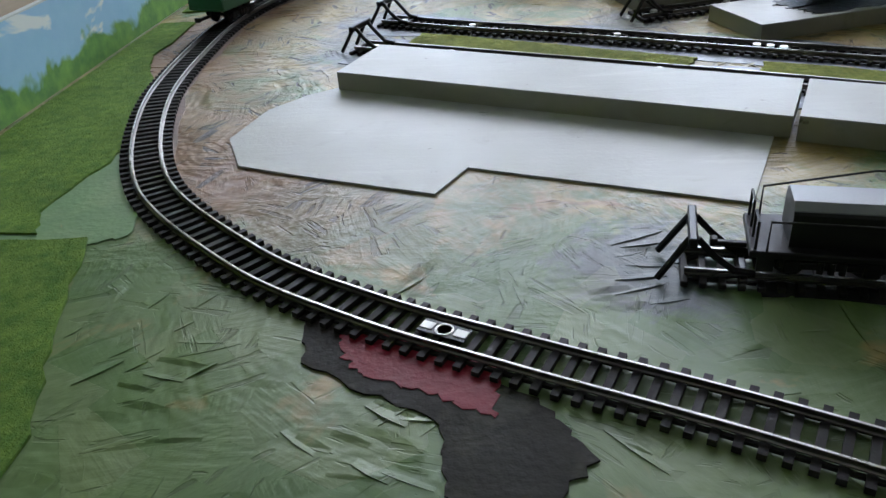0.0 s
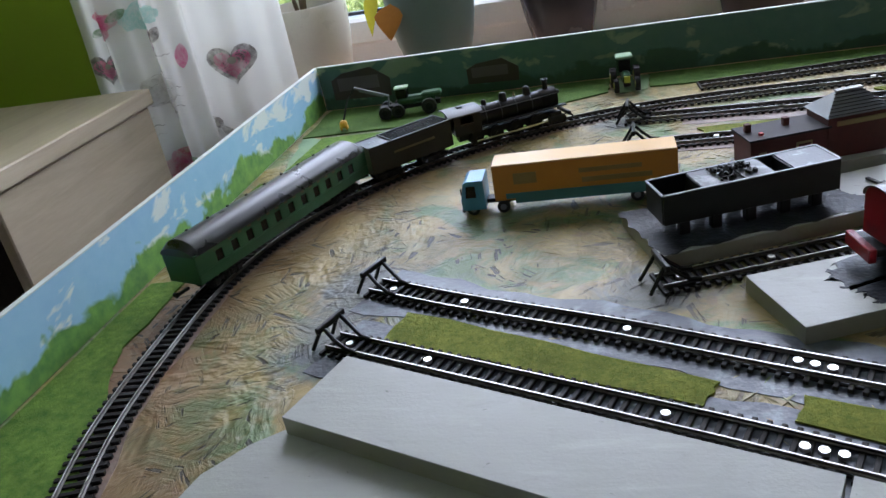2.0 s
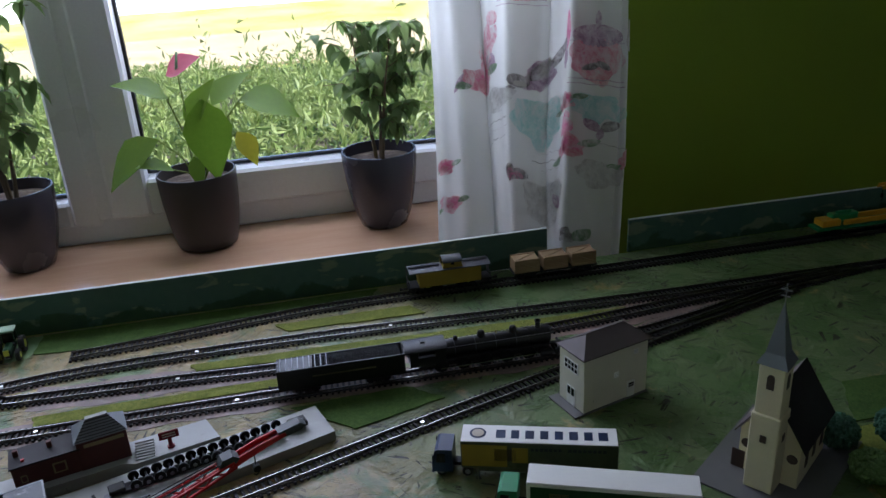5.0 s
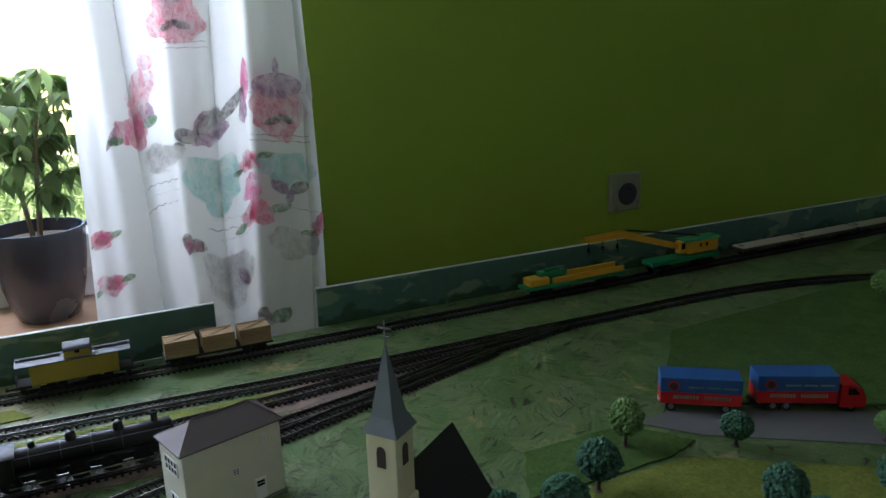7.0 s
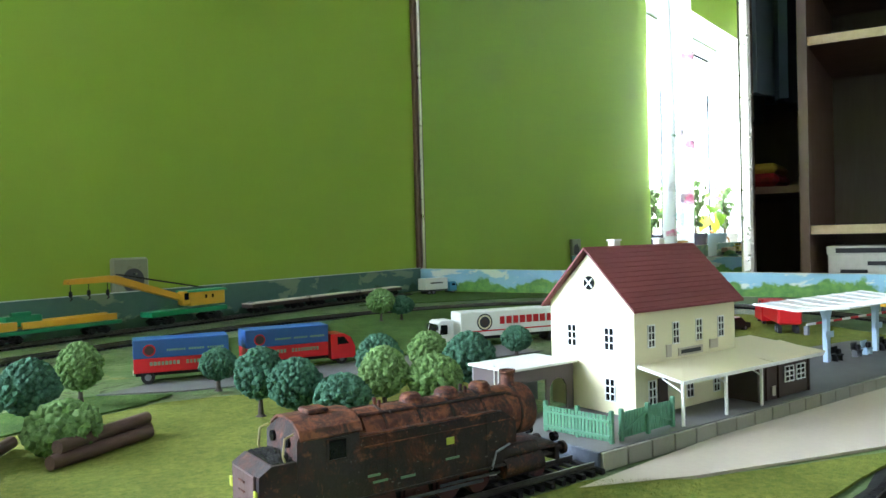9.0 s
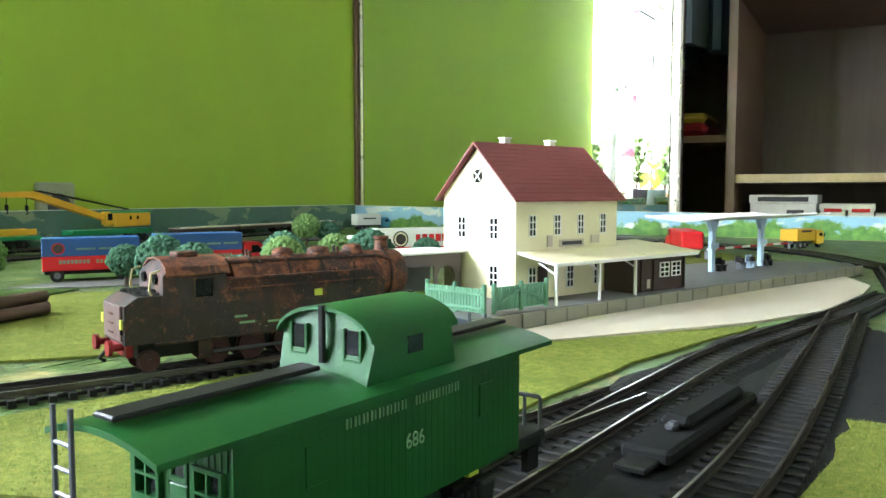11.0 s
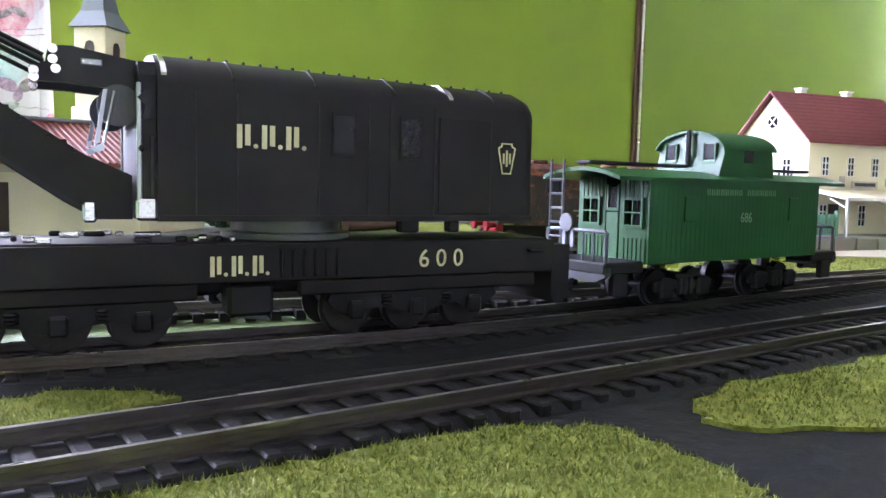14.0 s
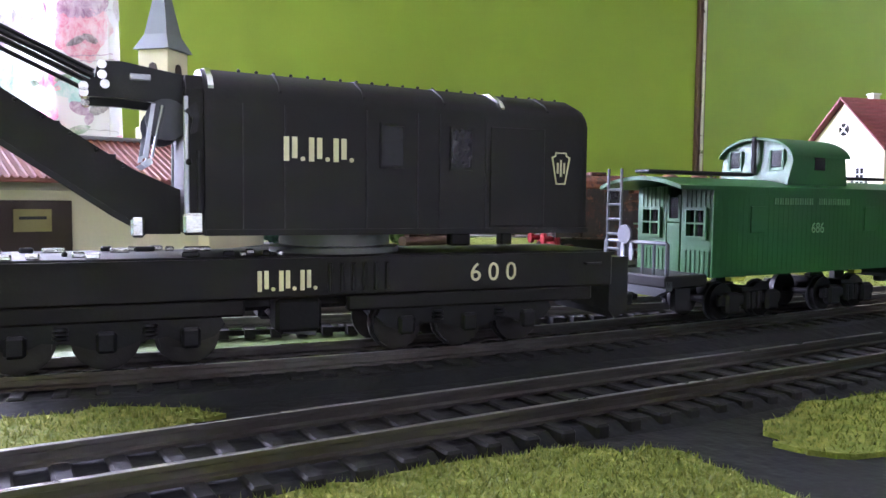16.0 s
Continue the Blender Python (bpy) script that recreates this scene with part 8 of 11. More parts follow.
                for dx, wd in ((-0.0006, 0.0005), (0.0005, 0.0004)):
                    part("lettering_bar", B().box((-0.0185 + k * 0.0024 + dx, s * (w + 0.00025), 0.0342), (wd, 0.0002, 0.0019)), M["faint_letter"], t, "pale lettering bar")
        part("blanked_window", B().box((-0.027, s * (w + 0.0002), 0.029), (0.006, 0.0004, 0.0075), bev=0.0001), M[body], t)
        part("blanked_window", B().box((0.030, s * (w + 0.0002), 0.029), (0.006, 0.0004, 0.0075), bev=0.0001), M[body], t)
        for x_, l_ in ((-L / 2 + 0.012, 0.006), (L / 2 - 0.02, 0.004)):
            part("step_edge", B().box((x_, s * 0.0132, 0.0122), (l_, 0.002, 0.0011)), M["lime"], t, "yellow edge marking")
    for x_ in (-L * 0.27, L * 0.27):
        bogie(t, x_, 0.0052, 0.018)
    coupler(t, -L / 2 - 0.016, -1)
    coupler(t, L / 2 + 0.016, 1)
    return t


caboose(Matrix.Translation((0.9230, 0.2420, RT)) @ Matrix.Rotation(radians(-7.2), 4, "Z") @ Matrix.Diagonal((0.97, 0.97, 1.015, 1)), "caboose", "caboose", "bright green caboose with a cupola and railed end platforms")
caboose(Matrix.Translation((0.668, 1.187, RT)), "yellow_dull", "grey_dark", "dull yellow caboose with a grey roof on the back siding", number="", L=0.095)


# ---- other wagons ----
def crate_wagon(m):
    t = thing("flat_wagon", m, "dark flat wagon loaded with three wooden crates", "wagon")
    part("deck", B().box((0, 0, 0.0125), (0.135, 0.029, 0.003), bev=0.0004), M["black_matt"], t)
    for x_ in (-0.045, 0.045):
        bogie(t, x_, 0.005, 0.02)
    return t


crate_wagon(Matrix.Translation((0.835, 1.186, RT)))
for k in range(3):
    c = thing("wooden_crate", Matrix.Translation((0.789 + 0.046 * k, 1.186, RT + 0.0141)), "light wooden crate with a diagonal brace on a wagon", "crate", "crates on the wagon")
    part("crate_body", B().box((0, 0, 0.010), (0.039, 0.026, 0.020), bev=0.0005), M["crate"], c)
    for s in (-1, 1):
        for z_ in (0.0015, 0.0185):
            part("batten", B().box((0, s * 0.0135, z_), (0.040, 0.0012, 0.003)), M["crate"], c)
        for x_ in (-0.0185, 0.0185):
            part("batten", B().box((x_, s * 0.0136, 0.010), (0.003, 0.0012, 0.020)), M["crate"], c)
        part("brace", B().box((0, s * 0.0136, 0.010), (0.038, 0.0011, 0.003), pose(0, 0, 0) @ Matrix.Translation((0, 0, 0.010)) @ Matrix.Rotation(0.4, 4, "Y") @ Matrix.Translation((0, 0, -0.010))), M["crate"], c)
    part("lid_batten", B().box((0, 0, 0.0206), (0.036, 0.0025, 0.0011), Matrix.Rotation(0.55, 4, "Z")), M["crate"], c)
    part("lid_batten", B().box((0, 0.0125, 0.0206), (0.040, 0.003, 0.0011)).box((0, -0.0125, 0.0206), (0.040, 0.003, 0.0011)), M["crate"], c)


def yellow_crane(m):
    t = thing("railway_crane", m, "yellow and green railway crane on the back siding", "crane car")
    part("underframe", B().box((0, 0, 0.0155), (0.13, 0.028, 0.007), bev=0.0008), M["emerald"], t, "green underframe")
    for x_ in (-0.042, 0.042):
        bogie(t, x_, 0.0052, 0.022)
    part("cab", B().box((0.03, 0, 0.0315), (0.062, 0.027, 0.019), bev=0.001), M["yellow"], t, "yellow machinery cab")
    part("cab_roof", B().prism([(-0.015, 0.041), (-0.012, 0.0435), (0.012, 0.0435), (0.015, 0.041)], -0.006, 0.064, "x"), M["emerald"], t, "green roof")
    part("control_cab", B().box((-0.007, -0.006, 0.034), (0.012, 0.014, 0.018), bev=0.001), M["yellow"], t)
    part("cab_glass", B().box((-0.0075, -0.0132, 0.036), (0.007, 0.0006, 0.009)), M["window_dark"], t, "dark glazing")
    for x_ in (0.026, 0.038):
        part("cab_opening", B().box((x_, -0.0137, 0.034), (0.003, 0.0006, 0.005)), M["window_dark"], t)
    boom = [(-0.002, 0.028), (0.004, 0.034), (-0.112, 0.071), (-0.174, 0.069), (-0.176, 0.063), (-0.117, 0.063)]
    for s in (-1, 1):
        part("boom_plate", B().prism(boom, s * 0.006 - 0.001, s * 0.006 + 0.001, "y"), M["yellow"], t)
        part("stay_cable", B().tube([(0.03, s * 0.004, 0.046), (-0.105, s * 0.004, 0.0715)], 0.0008), M["black"], t)
    part("boom_web", B().prism([(-0.004, 0.030), (-0.112, 0.067), (-0.172, 0.0655), (-0.172, 0.064), (-0.112, 0.0655), (-0.004, 0.0285)], -0.005, 0.005, "y"), M["yellow"], t)
    for x_, z_ in ((-0.170, 0.064), (-0.146, 0.064), (-0.120, 0.063)):
        part("hook_block", B().tube([(x_, 0, z_), (x_, 0, z_ - 0.010)], 0.0006).box((x_, 0, z_ - 0.013), (0.004, 0.004, 0.007), bev=0.001).tube([(x_, 0, z_ - 0.0165), (x_ + 0.002, 0, z_ - 0.019), (x_ - 0.001, 0, z_ - 0.021)], 0.0008), M["black_matt"], t)


yellow_crane(Matrix.Translation((1.602, 1.186, RT)) @ Matrix.Diagonal((1.12, 1.0, 1.12, 1)))
sup = thing("flat_wagon", Matrix.Translation((1.385, 1.186, RT)), "yellow and green boom support wagon on the back siding", "wagon")
part("deck", B().box((0, 0, 0.0145), (0.19, 0.028, 0.005), bev=0.0006), M["emerald"], sup, "green deck")
part("side_beam", B().box((0.02, -0.0115, 0.0225), (0.135, 0.004, 0.009), bev=0.0006), M["yellow"], sup, "yellow beam")
part("side_beam", B().box((0.02, 0.0115, 0.0225), (0.135, 0.004, 0.009), bev=0.0006), M["yellow"], sup, "yellow beam")
part("toolbox", B().box((-0.07, 0, 0.023), (0.034, 0.024, 0.011), bev=0.001), M["yellow"], sup)
part("machinery", B().box((-0.04, 0.004, 0.028), (0.05, 0.016, 0.014), bev=0.002).cyl((-0.055, 0, 0.037), (-0.03, 0, 0.037), 0.003), M["emerald"], sup, "green machinery")
for x_ in (-0.062, 0.062):
    bogie(sup, x_, 0.0052, 0.022)
for k in range(3):
    fw = thing("flat_wagon", Matrix.Translation((1.80 + 0.147 * k, 1.186, RT)), "long flat wagon with a pale wooden deck", "wagon", "flat wagons")
    part("deck", B().box((0, 0, 0.0165), (0.140, 0.027, 0.0015)), M["sand"], fw, "pale wooden deck")
    part("side_frame", B().box((0, 0, 0.0125), (0.140, 0.027, 0.0062), bev=0.0006), M["brown"], fw, "dark brown frame")
    part("brake_gear", B().box((-0.062, 0, 0.0185), (0.006, 0.010, 0.002), bev=0.0005), M["grey"], fw)
    for x_ in (-0.045, 0.045):
        bogie(fw, x_, 0.005, 0.02)


def mint_wagon(m):
    t = thing("box_wagon", m, "mint green wagon with a dark arched roof", "wagon")
    L = 0.105
    part("body", B().box((0, 0, 0.0265), (L, 0.033, 0.027), bev=0.0006), M["mint"], t)
    arc = [(math.sin(a) * 0.0178, 0.0385 + math.cos(a) * 0.0072) for a in [-1.25 + 2.5 * k / 12 for k in range(13)]]
    part("roof", B().prism(arc, -L / 2 - 0.001, L / 2 + 0.001, "x"), M["grey_dark"], t, "dark grey arched roof", 50)
    part("underframe", B().box((0, 0, 0.0115), (L, 0.026, 0.003)), M["black_matt"], t)
    for x_ in (-0.032, 0.032):
        bogie(t, x_, 0.005, 0.02)


mint_wagon(Matrix.Translation((0.972, 0.1235, RT)))


# ---- the rusty tank engine ----
def rusty_engine(m):
    """Long side-tank engine; its cab and bunker look towards -x."""
    t = thing("tank_locomotive", m, "rust-stained black tank locomotive standing on the spur", "locomotive")
    L = 0.156
    R0 = -L / 2
    for s in (-1, 1):
        # side tank with a chamfered top edge and a sloping front
        y = s * 0.0112
        tank = [(-0.036, 0.0135), (-0.036, 0.0385), (0.042, 0.0385), (0.050, 0.0330), (0.050, 0.0225), (0.044, 0.0225), (0.044, 0.0135)]
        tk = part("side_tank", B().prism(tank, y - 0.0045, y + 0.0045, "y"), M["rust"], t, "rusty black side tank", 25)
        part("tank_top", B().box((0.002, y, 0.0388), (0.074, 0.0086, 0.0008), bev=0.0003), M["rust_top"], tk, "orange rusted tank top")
        for x_ in (-0.022, -0.004, 0.014, 0.032):
            part("tank_seam", B().box((x_, s * 0.0158, 0.0262), (0.0005, 0.0004, 0.0235)), M["rust"], tk)
        for k in range(18):
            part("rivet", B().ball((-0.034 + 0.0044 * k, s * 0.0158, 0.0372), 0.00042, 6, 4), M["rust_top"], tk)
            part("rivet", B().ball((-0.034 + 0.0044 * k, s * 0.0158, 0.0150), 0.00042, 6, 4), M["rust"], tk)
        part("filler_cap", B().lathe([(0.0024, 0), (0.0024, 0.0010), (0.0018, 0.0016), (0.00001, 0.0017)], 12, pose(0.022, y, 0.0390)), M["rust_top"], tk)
        part("number_plate", B().box((0.011, s * 0.0159, 0.0295), (0.0042, 0.0004, 0.0032)), M["lime"], t, "small yellow plate")
        part("end_plate", B().box((R0 - 0.0030, s * 0.0135, 0.0225), (0.0008, 0.0024, 0.0040)), M["lime"], t, "small yellow plate")
        for k, (x_, z_) in enumerate(((-0.029, 0.0215), (-0.026, 0.0185), (-0.012, 0.0178), (0.012, 0.0215))):
            part("pale_mark", B().box((x_, s * 0.0159, z_), (0.0075 if k else 0.006, 0.0004, 0.0010)), M["faint_letter"], t, "pale green mark")
        part("cab_window", B().grate([R0 + 0.0270, R0 + 0.0280, R0 + 0.0360, R0 + 0.0370], [0.0310, 0.0318, 0.0398, 0.0406], lambda i, j: not (i == 1 and j == 1), s * 0.0158, s * 0.0164, "y"), M["rust"], t, "", 0)
        part("cab_opening", B().box((R0 + 0.032, s * 0.0159, 0.0358), (0.008, 0.0004, 0.008)), M["window_dark"], t, "dark cab opening")
        part("back_window", B().cyl((R0 + 0.0128, s * 0.0075, 0.0400), (R0 + 0.0140, s * 0.0075, 0.0400), 0.0023, n=16), M["window_dark"], t, "round dark back window")
        part("end_handrail", B().tube([(R0 + 0.010, s * 0.0130, 0.0335), (R0 + 0.009, s * 0.0132, 0.0360), (R0 + 0.010, s * 0.0132, 0.0430), (R0 + 0.0138, s * 0.0130, 0.0442)], 0.0005), M["gold"], t)
        part("cylinder_block", B().cyl((L / 2 - 0.036, s * 0.0135, 0.0105), (L / 2 - 0.012, s * 0.0135, 0.0105), 0.0050, n=18).cyl((L / 2 - 0.034, s * 0.0125, 0.0175), (L / 2 - 0.014, s * 0.0125, 0.0175), 0.0034, n=16), M["rust"], t, "rusty cylinder")
        part("side_rod", B().box((-0.004, s * 0.0112, 0.0060), (0.074, 0.0009, 0.0016), bev=0.0003), M["grey_dark"], t, "dark side rod")
        part("connecting_rod", B().box((0.030, s * 0.0124, 0.0086), (0.046, 0.0008, 0.0013), bev=0.0002), M["grey_dark"], t)
        part("valve_hanger", B().tube([(0.034, s * 0.0165, 0.012), (0.037, s * 0.0166, 0.020), (0.045, s * 0.0166, 0.0225)], 0.0006), M["grey"], t)
        part("running_board", B().box((0.002, s * 0.0140, 0.0130), (L * 0.90, 0.0060, 0.0009)), M["rust"], t)
        for x_ in (-0.046, 0.060):
            part("cab_step", B().box((x_, s * 0.0150, 0.0085), (0.0060, 0.0010, 0.0085), bev=0.0003), M["rust"], t)
        for x_ in (-0.030, 0.006, 0.040):
            part("handrail_post", B().tube([(x_, s * 0.0155, 0.0345), (x_, s * 0.0168, 0.0345)], 0.0003), M["rust"], t)
        part("handrail", B().tube([(-0.034, s * 0.0168, 0.0345), (0.046, s * 0.0168, 0.0345)], 0.00035), M["rust_top"], t)
        for q in (-1, 1):
            part("buffer", B().cyl((q * (L / 2 + 0.001), s * 0.0098, 0.0125), (q * (L / 2 + 0.0062), s * 0.0098, 0.0125), 0.0016, n=10).cyl((q * (L / 2 + 0.0062), s * 0.0098, 0.0125), (q * (L / 2 + 0.0080), s * 0.0098, 0.0125), 0.0034, n=16), M["rust" if q > 0 else "red"], t)
            part("lamp", B().cyl((q * (L / 2 + 0.0005), s * 0.0098, 0.0190), (q * (L / 2 + 0.0030), s * 0.0098, 0.0190), 0.0024, n=14), M["window_dark"], t, "dark lamp")
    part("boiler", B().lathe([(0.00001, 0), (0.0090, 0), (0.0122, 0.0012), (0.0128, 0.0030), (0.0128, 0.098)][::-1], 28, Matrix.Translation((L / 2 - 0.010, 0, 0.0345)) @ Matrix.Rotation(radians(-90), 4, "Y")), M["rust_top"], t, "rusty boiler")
    for x_ in (-0.020, -0.002, 0.016, 0.034, 0.056):
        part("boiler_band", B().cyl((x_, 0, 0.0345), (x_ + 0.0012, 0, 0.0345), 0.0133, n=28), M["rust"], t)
    cabp = [(-0.0158, 0.0135), (-0.0158, 0.0415), (-0.0140, 0.0450), (-0.0085, 0.0480), (0, 0.0490), (0.0085, 0.0480), (0.0140, 0.0450), (0.0158, 0.0415), (0.0158, 0.0135)]
    n = len(cabp)
    part("cab", B().add([(R0 + 0.014 + (0.0035 if z > 0.043 else 0), y, z) for y, z in cabp] + [(R0 + 0.0425, y, z) for y, z in cabp],
                        [tuple(range(n - 1, -1, -1)), tuple(range(n, 2 * n))] + [(i, (i + 1) % n, n + (i + 1) % n, n + i) for i in range(n)]), M["rust"], t, "rusty black cab", 30)
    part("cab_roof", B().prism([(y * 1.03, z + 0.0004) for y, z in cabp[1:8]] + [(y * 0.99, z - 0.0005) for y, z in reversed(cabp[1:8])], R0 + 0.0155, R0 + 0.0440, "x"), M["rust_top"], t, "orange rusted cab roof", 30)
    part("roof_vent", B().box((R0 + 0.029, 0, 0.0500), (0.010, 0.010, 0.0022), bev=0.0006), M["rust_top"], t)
    part("coal_bunker", B().prism([(R0 - 0.002, 0.0135), (R0 - 0.002, 0.0300), (R0 + 0.0035, 0.0335), (R0 + 0.0140, 0.0335), (R0 + 0.0140, 0.0135)], -0.0150, 0.0150, "y"), M["rust"], t, "rusty coal bunker", 20)
    part("coal_load", lump_heap(0.026, 0.009, 0.002, 8, 0.0016), M["coal"], t, "small heap of coal", 0, pose(R0 + 0.0088, 0, 0.0338))
    part("bunker_back", B().box((R0 - 0.0026, 0, 0.0225), (0.0010, 0.024, 0.0150), bev=0.0004), M["worn_grey"], t, "worn rusty back plate")
    for k in range(3):
        part("bunker_rung", B().tube([(R0 - 0.0036, -0.0030, 0.0180 + 0.004 * k), (R0 - 0.0036, 0.0030, 0.0180 + 0.004 * k)], 0.0004), M["rust"], t)
    for q in (-1, 1):
        part("buffer_beam", B().box((q * (L / 2), 0, 0.0118), (0.0030, 0.029, 0.0075), bev=0.0006), M["red" if q < 0 else "rust"], t, "dull red buffer beam" if q < 0 else "rusty buffer beam")
    part("front_deck", B().box((L / 2 - 0.010, 0, 0.0158), (0.022, 0.028, 0.0014)), M["rust"], t)
    part("coupler", B().tube([(R0 - 0.002, 0, 0.0105), (R0 - 0.006, 0, 0.0098), (R0 - 0.0085, 0, 0.0070), (R0 - 0.0060, 0, 0.0055)], 0.0010), M["black_matt"], t)
    for k in range(5):
        wheel_pair(t, -0.038 + 0.0175 * k, 0.0066, "wheel_rust", "driving_wheelset")
    wheel_pair(t, L / 2 - 0.008, 0.0045, "wheel_rust")
    wheel_pair(t, R0 + 0.010, 0.0045, "wheel_rust")
    part("frame", B().box((0, 0, 0.0085), (L * 0.92, 0.010, 0.007)), M["black_matt"], t)
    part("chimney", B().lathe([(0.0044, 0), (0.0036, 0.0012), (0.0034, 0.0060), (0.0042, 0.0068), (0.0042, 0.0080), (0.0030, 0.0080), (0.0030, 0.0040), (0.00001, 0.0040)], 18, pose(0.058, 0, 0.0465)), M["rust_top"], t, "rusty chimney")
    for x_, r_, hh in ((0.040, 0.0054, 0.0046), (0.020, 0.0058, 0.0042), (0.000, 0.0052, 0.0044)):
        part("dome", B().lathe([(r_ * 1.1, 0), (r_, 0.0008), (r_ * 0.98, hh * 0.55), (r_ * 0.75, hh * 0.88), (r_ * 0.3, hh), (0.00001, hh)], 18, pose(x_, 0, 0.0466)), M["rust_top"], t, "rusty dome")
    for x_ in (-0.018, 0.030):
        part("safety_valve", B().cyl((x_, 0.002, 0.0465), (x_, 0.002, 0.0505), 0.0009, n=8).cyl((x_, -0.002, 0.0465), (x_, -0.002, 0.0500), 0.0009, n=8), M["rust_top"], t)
    for s in (-1, 1):
        part("pipe", B().tube([(-0.032, s * 0.0070, 0.0458), (0.010, s * 0.0078, 0.0452), (0.050, s * 0.0078, 0.0450), (0.058, s * 0.0100, 0.0420)], 0.0009), M["rust"], t)
    return t


rusty_engine(Matrix.Translation((1.085, 0.400, RT)) @ Matrix.Rotation(radians(-23.0), 4, "Z"))

# turnout motor between the tracks
tm = thing("turnout_motor", Matrix.Translation((1.060, 0.1965, 0.0024)) @ Matrix.Rotation(radians(-9), 4, "Z") @ Matrix.Diagonal((1.3, 1.0, 1.0, 1)), "black turnout motor box between the tracks", "turnout motor")
part("base", B().box((0, 0, 0.0025), (0.068, 0.016, 0.005), bev=0.0012), M["dull_black"], tm)
part("cover", B().box((0.006, 0, 0.0068), (0.044, 0.0105, 0.0045), bev=0.0018), M["dull_black"], tm)
part("lever", B().box((-0.014, 0, 0.0062), (0.010, 0.004, 0.003), bev=0.001), M["grey_dark"], tm, "dark lever")
part("mounting_tab", B().box((-0.037, 0, 0.0012), (0.010, 0.010, 0.002), bev=0.0004), M["black_matt"], tm)

# ---- road vehicles ----
def road_wheels(t, xs, r=0.0056, half=0.0118):
    for x in xs:
        for s in (-1, 1):
            w = part("wheel", B().cyl((x, s * (half - 0.004), r), (x, s * half, r), r, n=18), M["tyre"], t, "black tyre")
            part("hub", B().cyl((x, s * half, r), (x, s * (half + 0.0004), r), r * 0.5, n=12), M["grey"], w, "grey hub")


def truck_cab(t, x0, x1, z1, mat, w=0.0140, glass="window_dark"):
    """A cab-over cab from x0 (front) back to x1; the front faces -x."""
    p = [(x0, 0.006), (x0 - 0.0004, 0.016), (x0 + 0.003, z1 - 0.002), (x0 + 0.006, z1), (x1, z1), (x1, 0.006)]
    part("cab", B().prism(p, -w, w, "y"), M[mat], t, smooth=25)
    part("windscreen", B().prism([(x0 - 0.0003, 0.0175), (x0 + 0.0024, z1 - 0.004), (x0 + 0.0030, z1 - 0.004), (x0 + 0.0003, 0.0175)], -w * 0.88, w * 0.88, "y"), M[glass], t, "dark windscreen")
    for s in (-1, 1):
        part("side_window", B().prism([(x0 + 0.004, 0.0178), (x0 + 0.0055, z1 - 0.0045), (x0 + 0.0135, z1 - 0.0045), (x0 + 0.0135, 0.0178)], s * (w + 0.0001), s * (w + 0.0004), "y"), M[glass], t, "dark side window")
        part("headlamp", B().box((x0 - 0.0006, s * w * 0.7, 0.0095), (0.0008, 0.004, 0.002)), M["silver"], t)
        part("wing_mirror", B().box((x0 + 0.001, s * (w + 0.0018), z1 - 0.008), (0.001, 0.0018, 0.006), bev=0.0002), M["black_matt"], t)
    part("bumper", B().box((x0 + 0.0005, 0, 0.006), (0.003, 2 * w, 0.004), bev=0.0008), M["grey_dark"], t)


def letter_row(parent, x0, x1, y, z, h, n, mat, s=0, name="lettering_bar"):
    """A row of n plain blocks in place of letters: on a side face (s = -1 or 1), or on a roof (s = 0)."""
    rg = random.Random(n * 31 + int(h * 1e5))
    step = (x1 - x0) / n
    for k in range(n):
        w_ = step * rg.uniform(0.62, 0.82)
        x_ = x0 + (k + 0.5) * step
        part(name, B().box((x_, y, z), (w_, 0.0003, h) if s else (w_ * 0.8, h, 0.0003)), M[mat], parent)


def articulated_truck(m, L, cab, box, top, skirt, label, group="", z0=0.0125, z1=0.0445, bars=()):
    """A lorry with a long trailer, facing -x; the trailer starts at x = 0."""
    t = thing("articulated_lorry", m, label, "lorry", group)
    truck_cab(t, -0.030, -0.009, 0.033, cab)
    part("chassis", B().box((L / 2 - 0.012, 0, 0.0098), (L + 0.02, 0.010, 0.004)), M["black_matt"], t)
    tr = part("trailer_box", B().box((L / 2, 0, (z0 + z1) / 2), (L, 0.029, z1 - z0), bev=0.0006), M[box], t)
    part("trailer_roof", B().box((L / 2, 0, z1 + 0.0004), (L - 0.001, 0.028, 0.0008), bev=0.0002), M[top], tr)
    for s in (-1, 1):
        if skirt:
            part("side_skirt", B().box((L / 2 + 0.008, s * 0.0143, z0 - 0.0008), (L - 0.02, 0.0008, 0.0048)), M[skirt], tr)
        for x, z, wd, h, mt in bars:
            part("printed_panel", B().box((x, s * 0.0147, z), (wd, 0.0003, h)), M[mt], tr)
    road_wheels(t, (-0.021, 0.006, L - 0.034, L - 0.020))
    return t


articulated_truck(yawed(-0.074, 0.8465, 0, 1.5), 0.155, "cab_blue", "orange", "orange_top", "teal", "articulated lorry with an orange trailer and blue cab", bars=(
    (0.028, 0.032, 0.020, 0.010, "print_faded"), (0.10, 0.034, 0.052, 0.004, "print_faded"), (0.105, 0.0255, 0.058, 0.0045, "print_faded"), (0.08, 0.0165, 0.14, 0.005, "teal")))
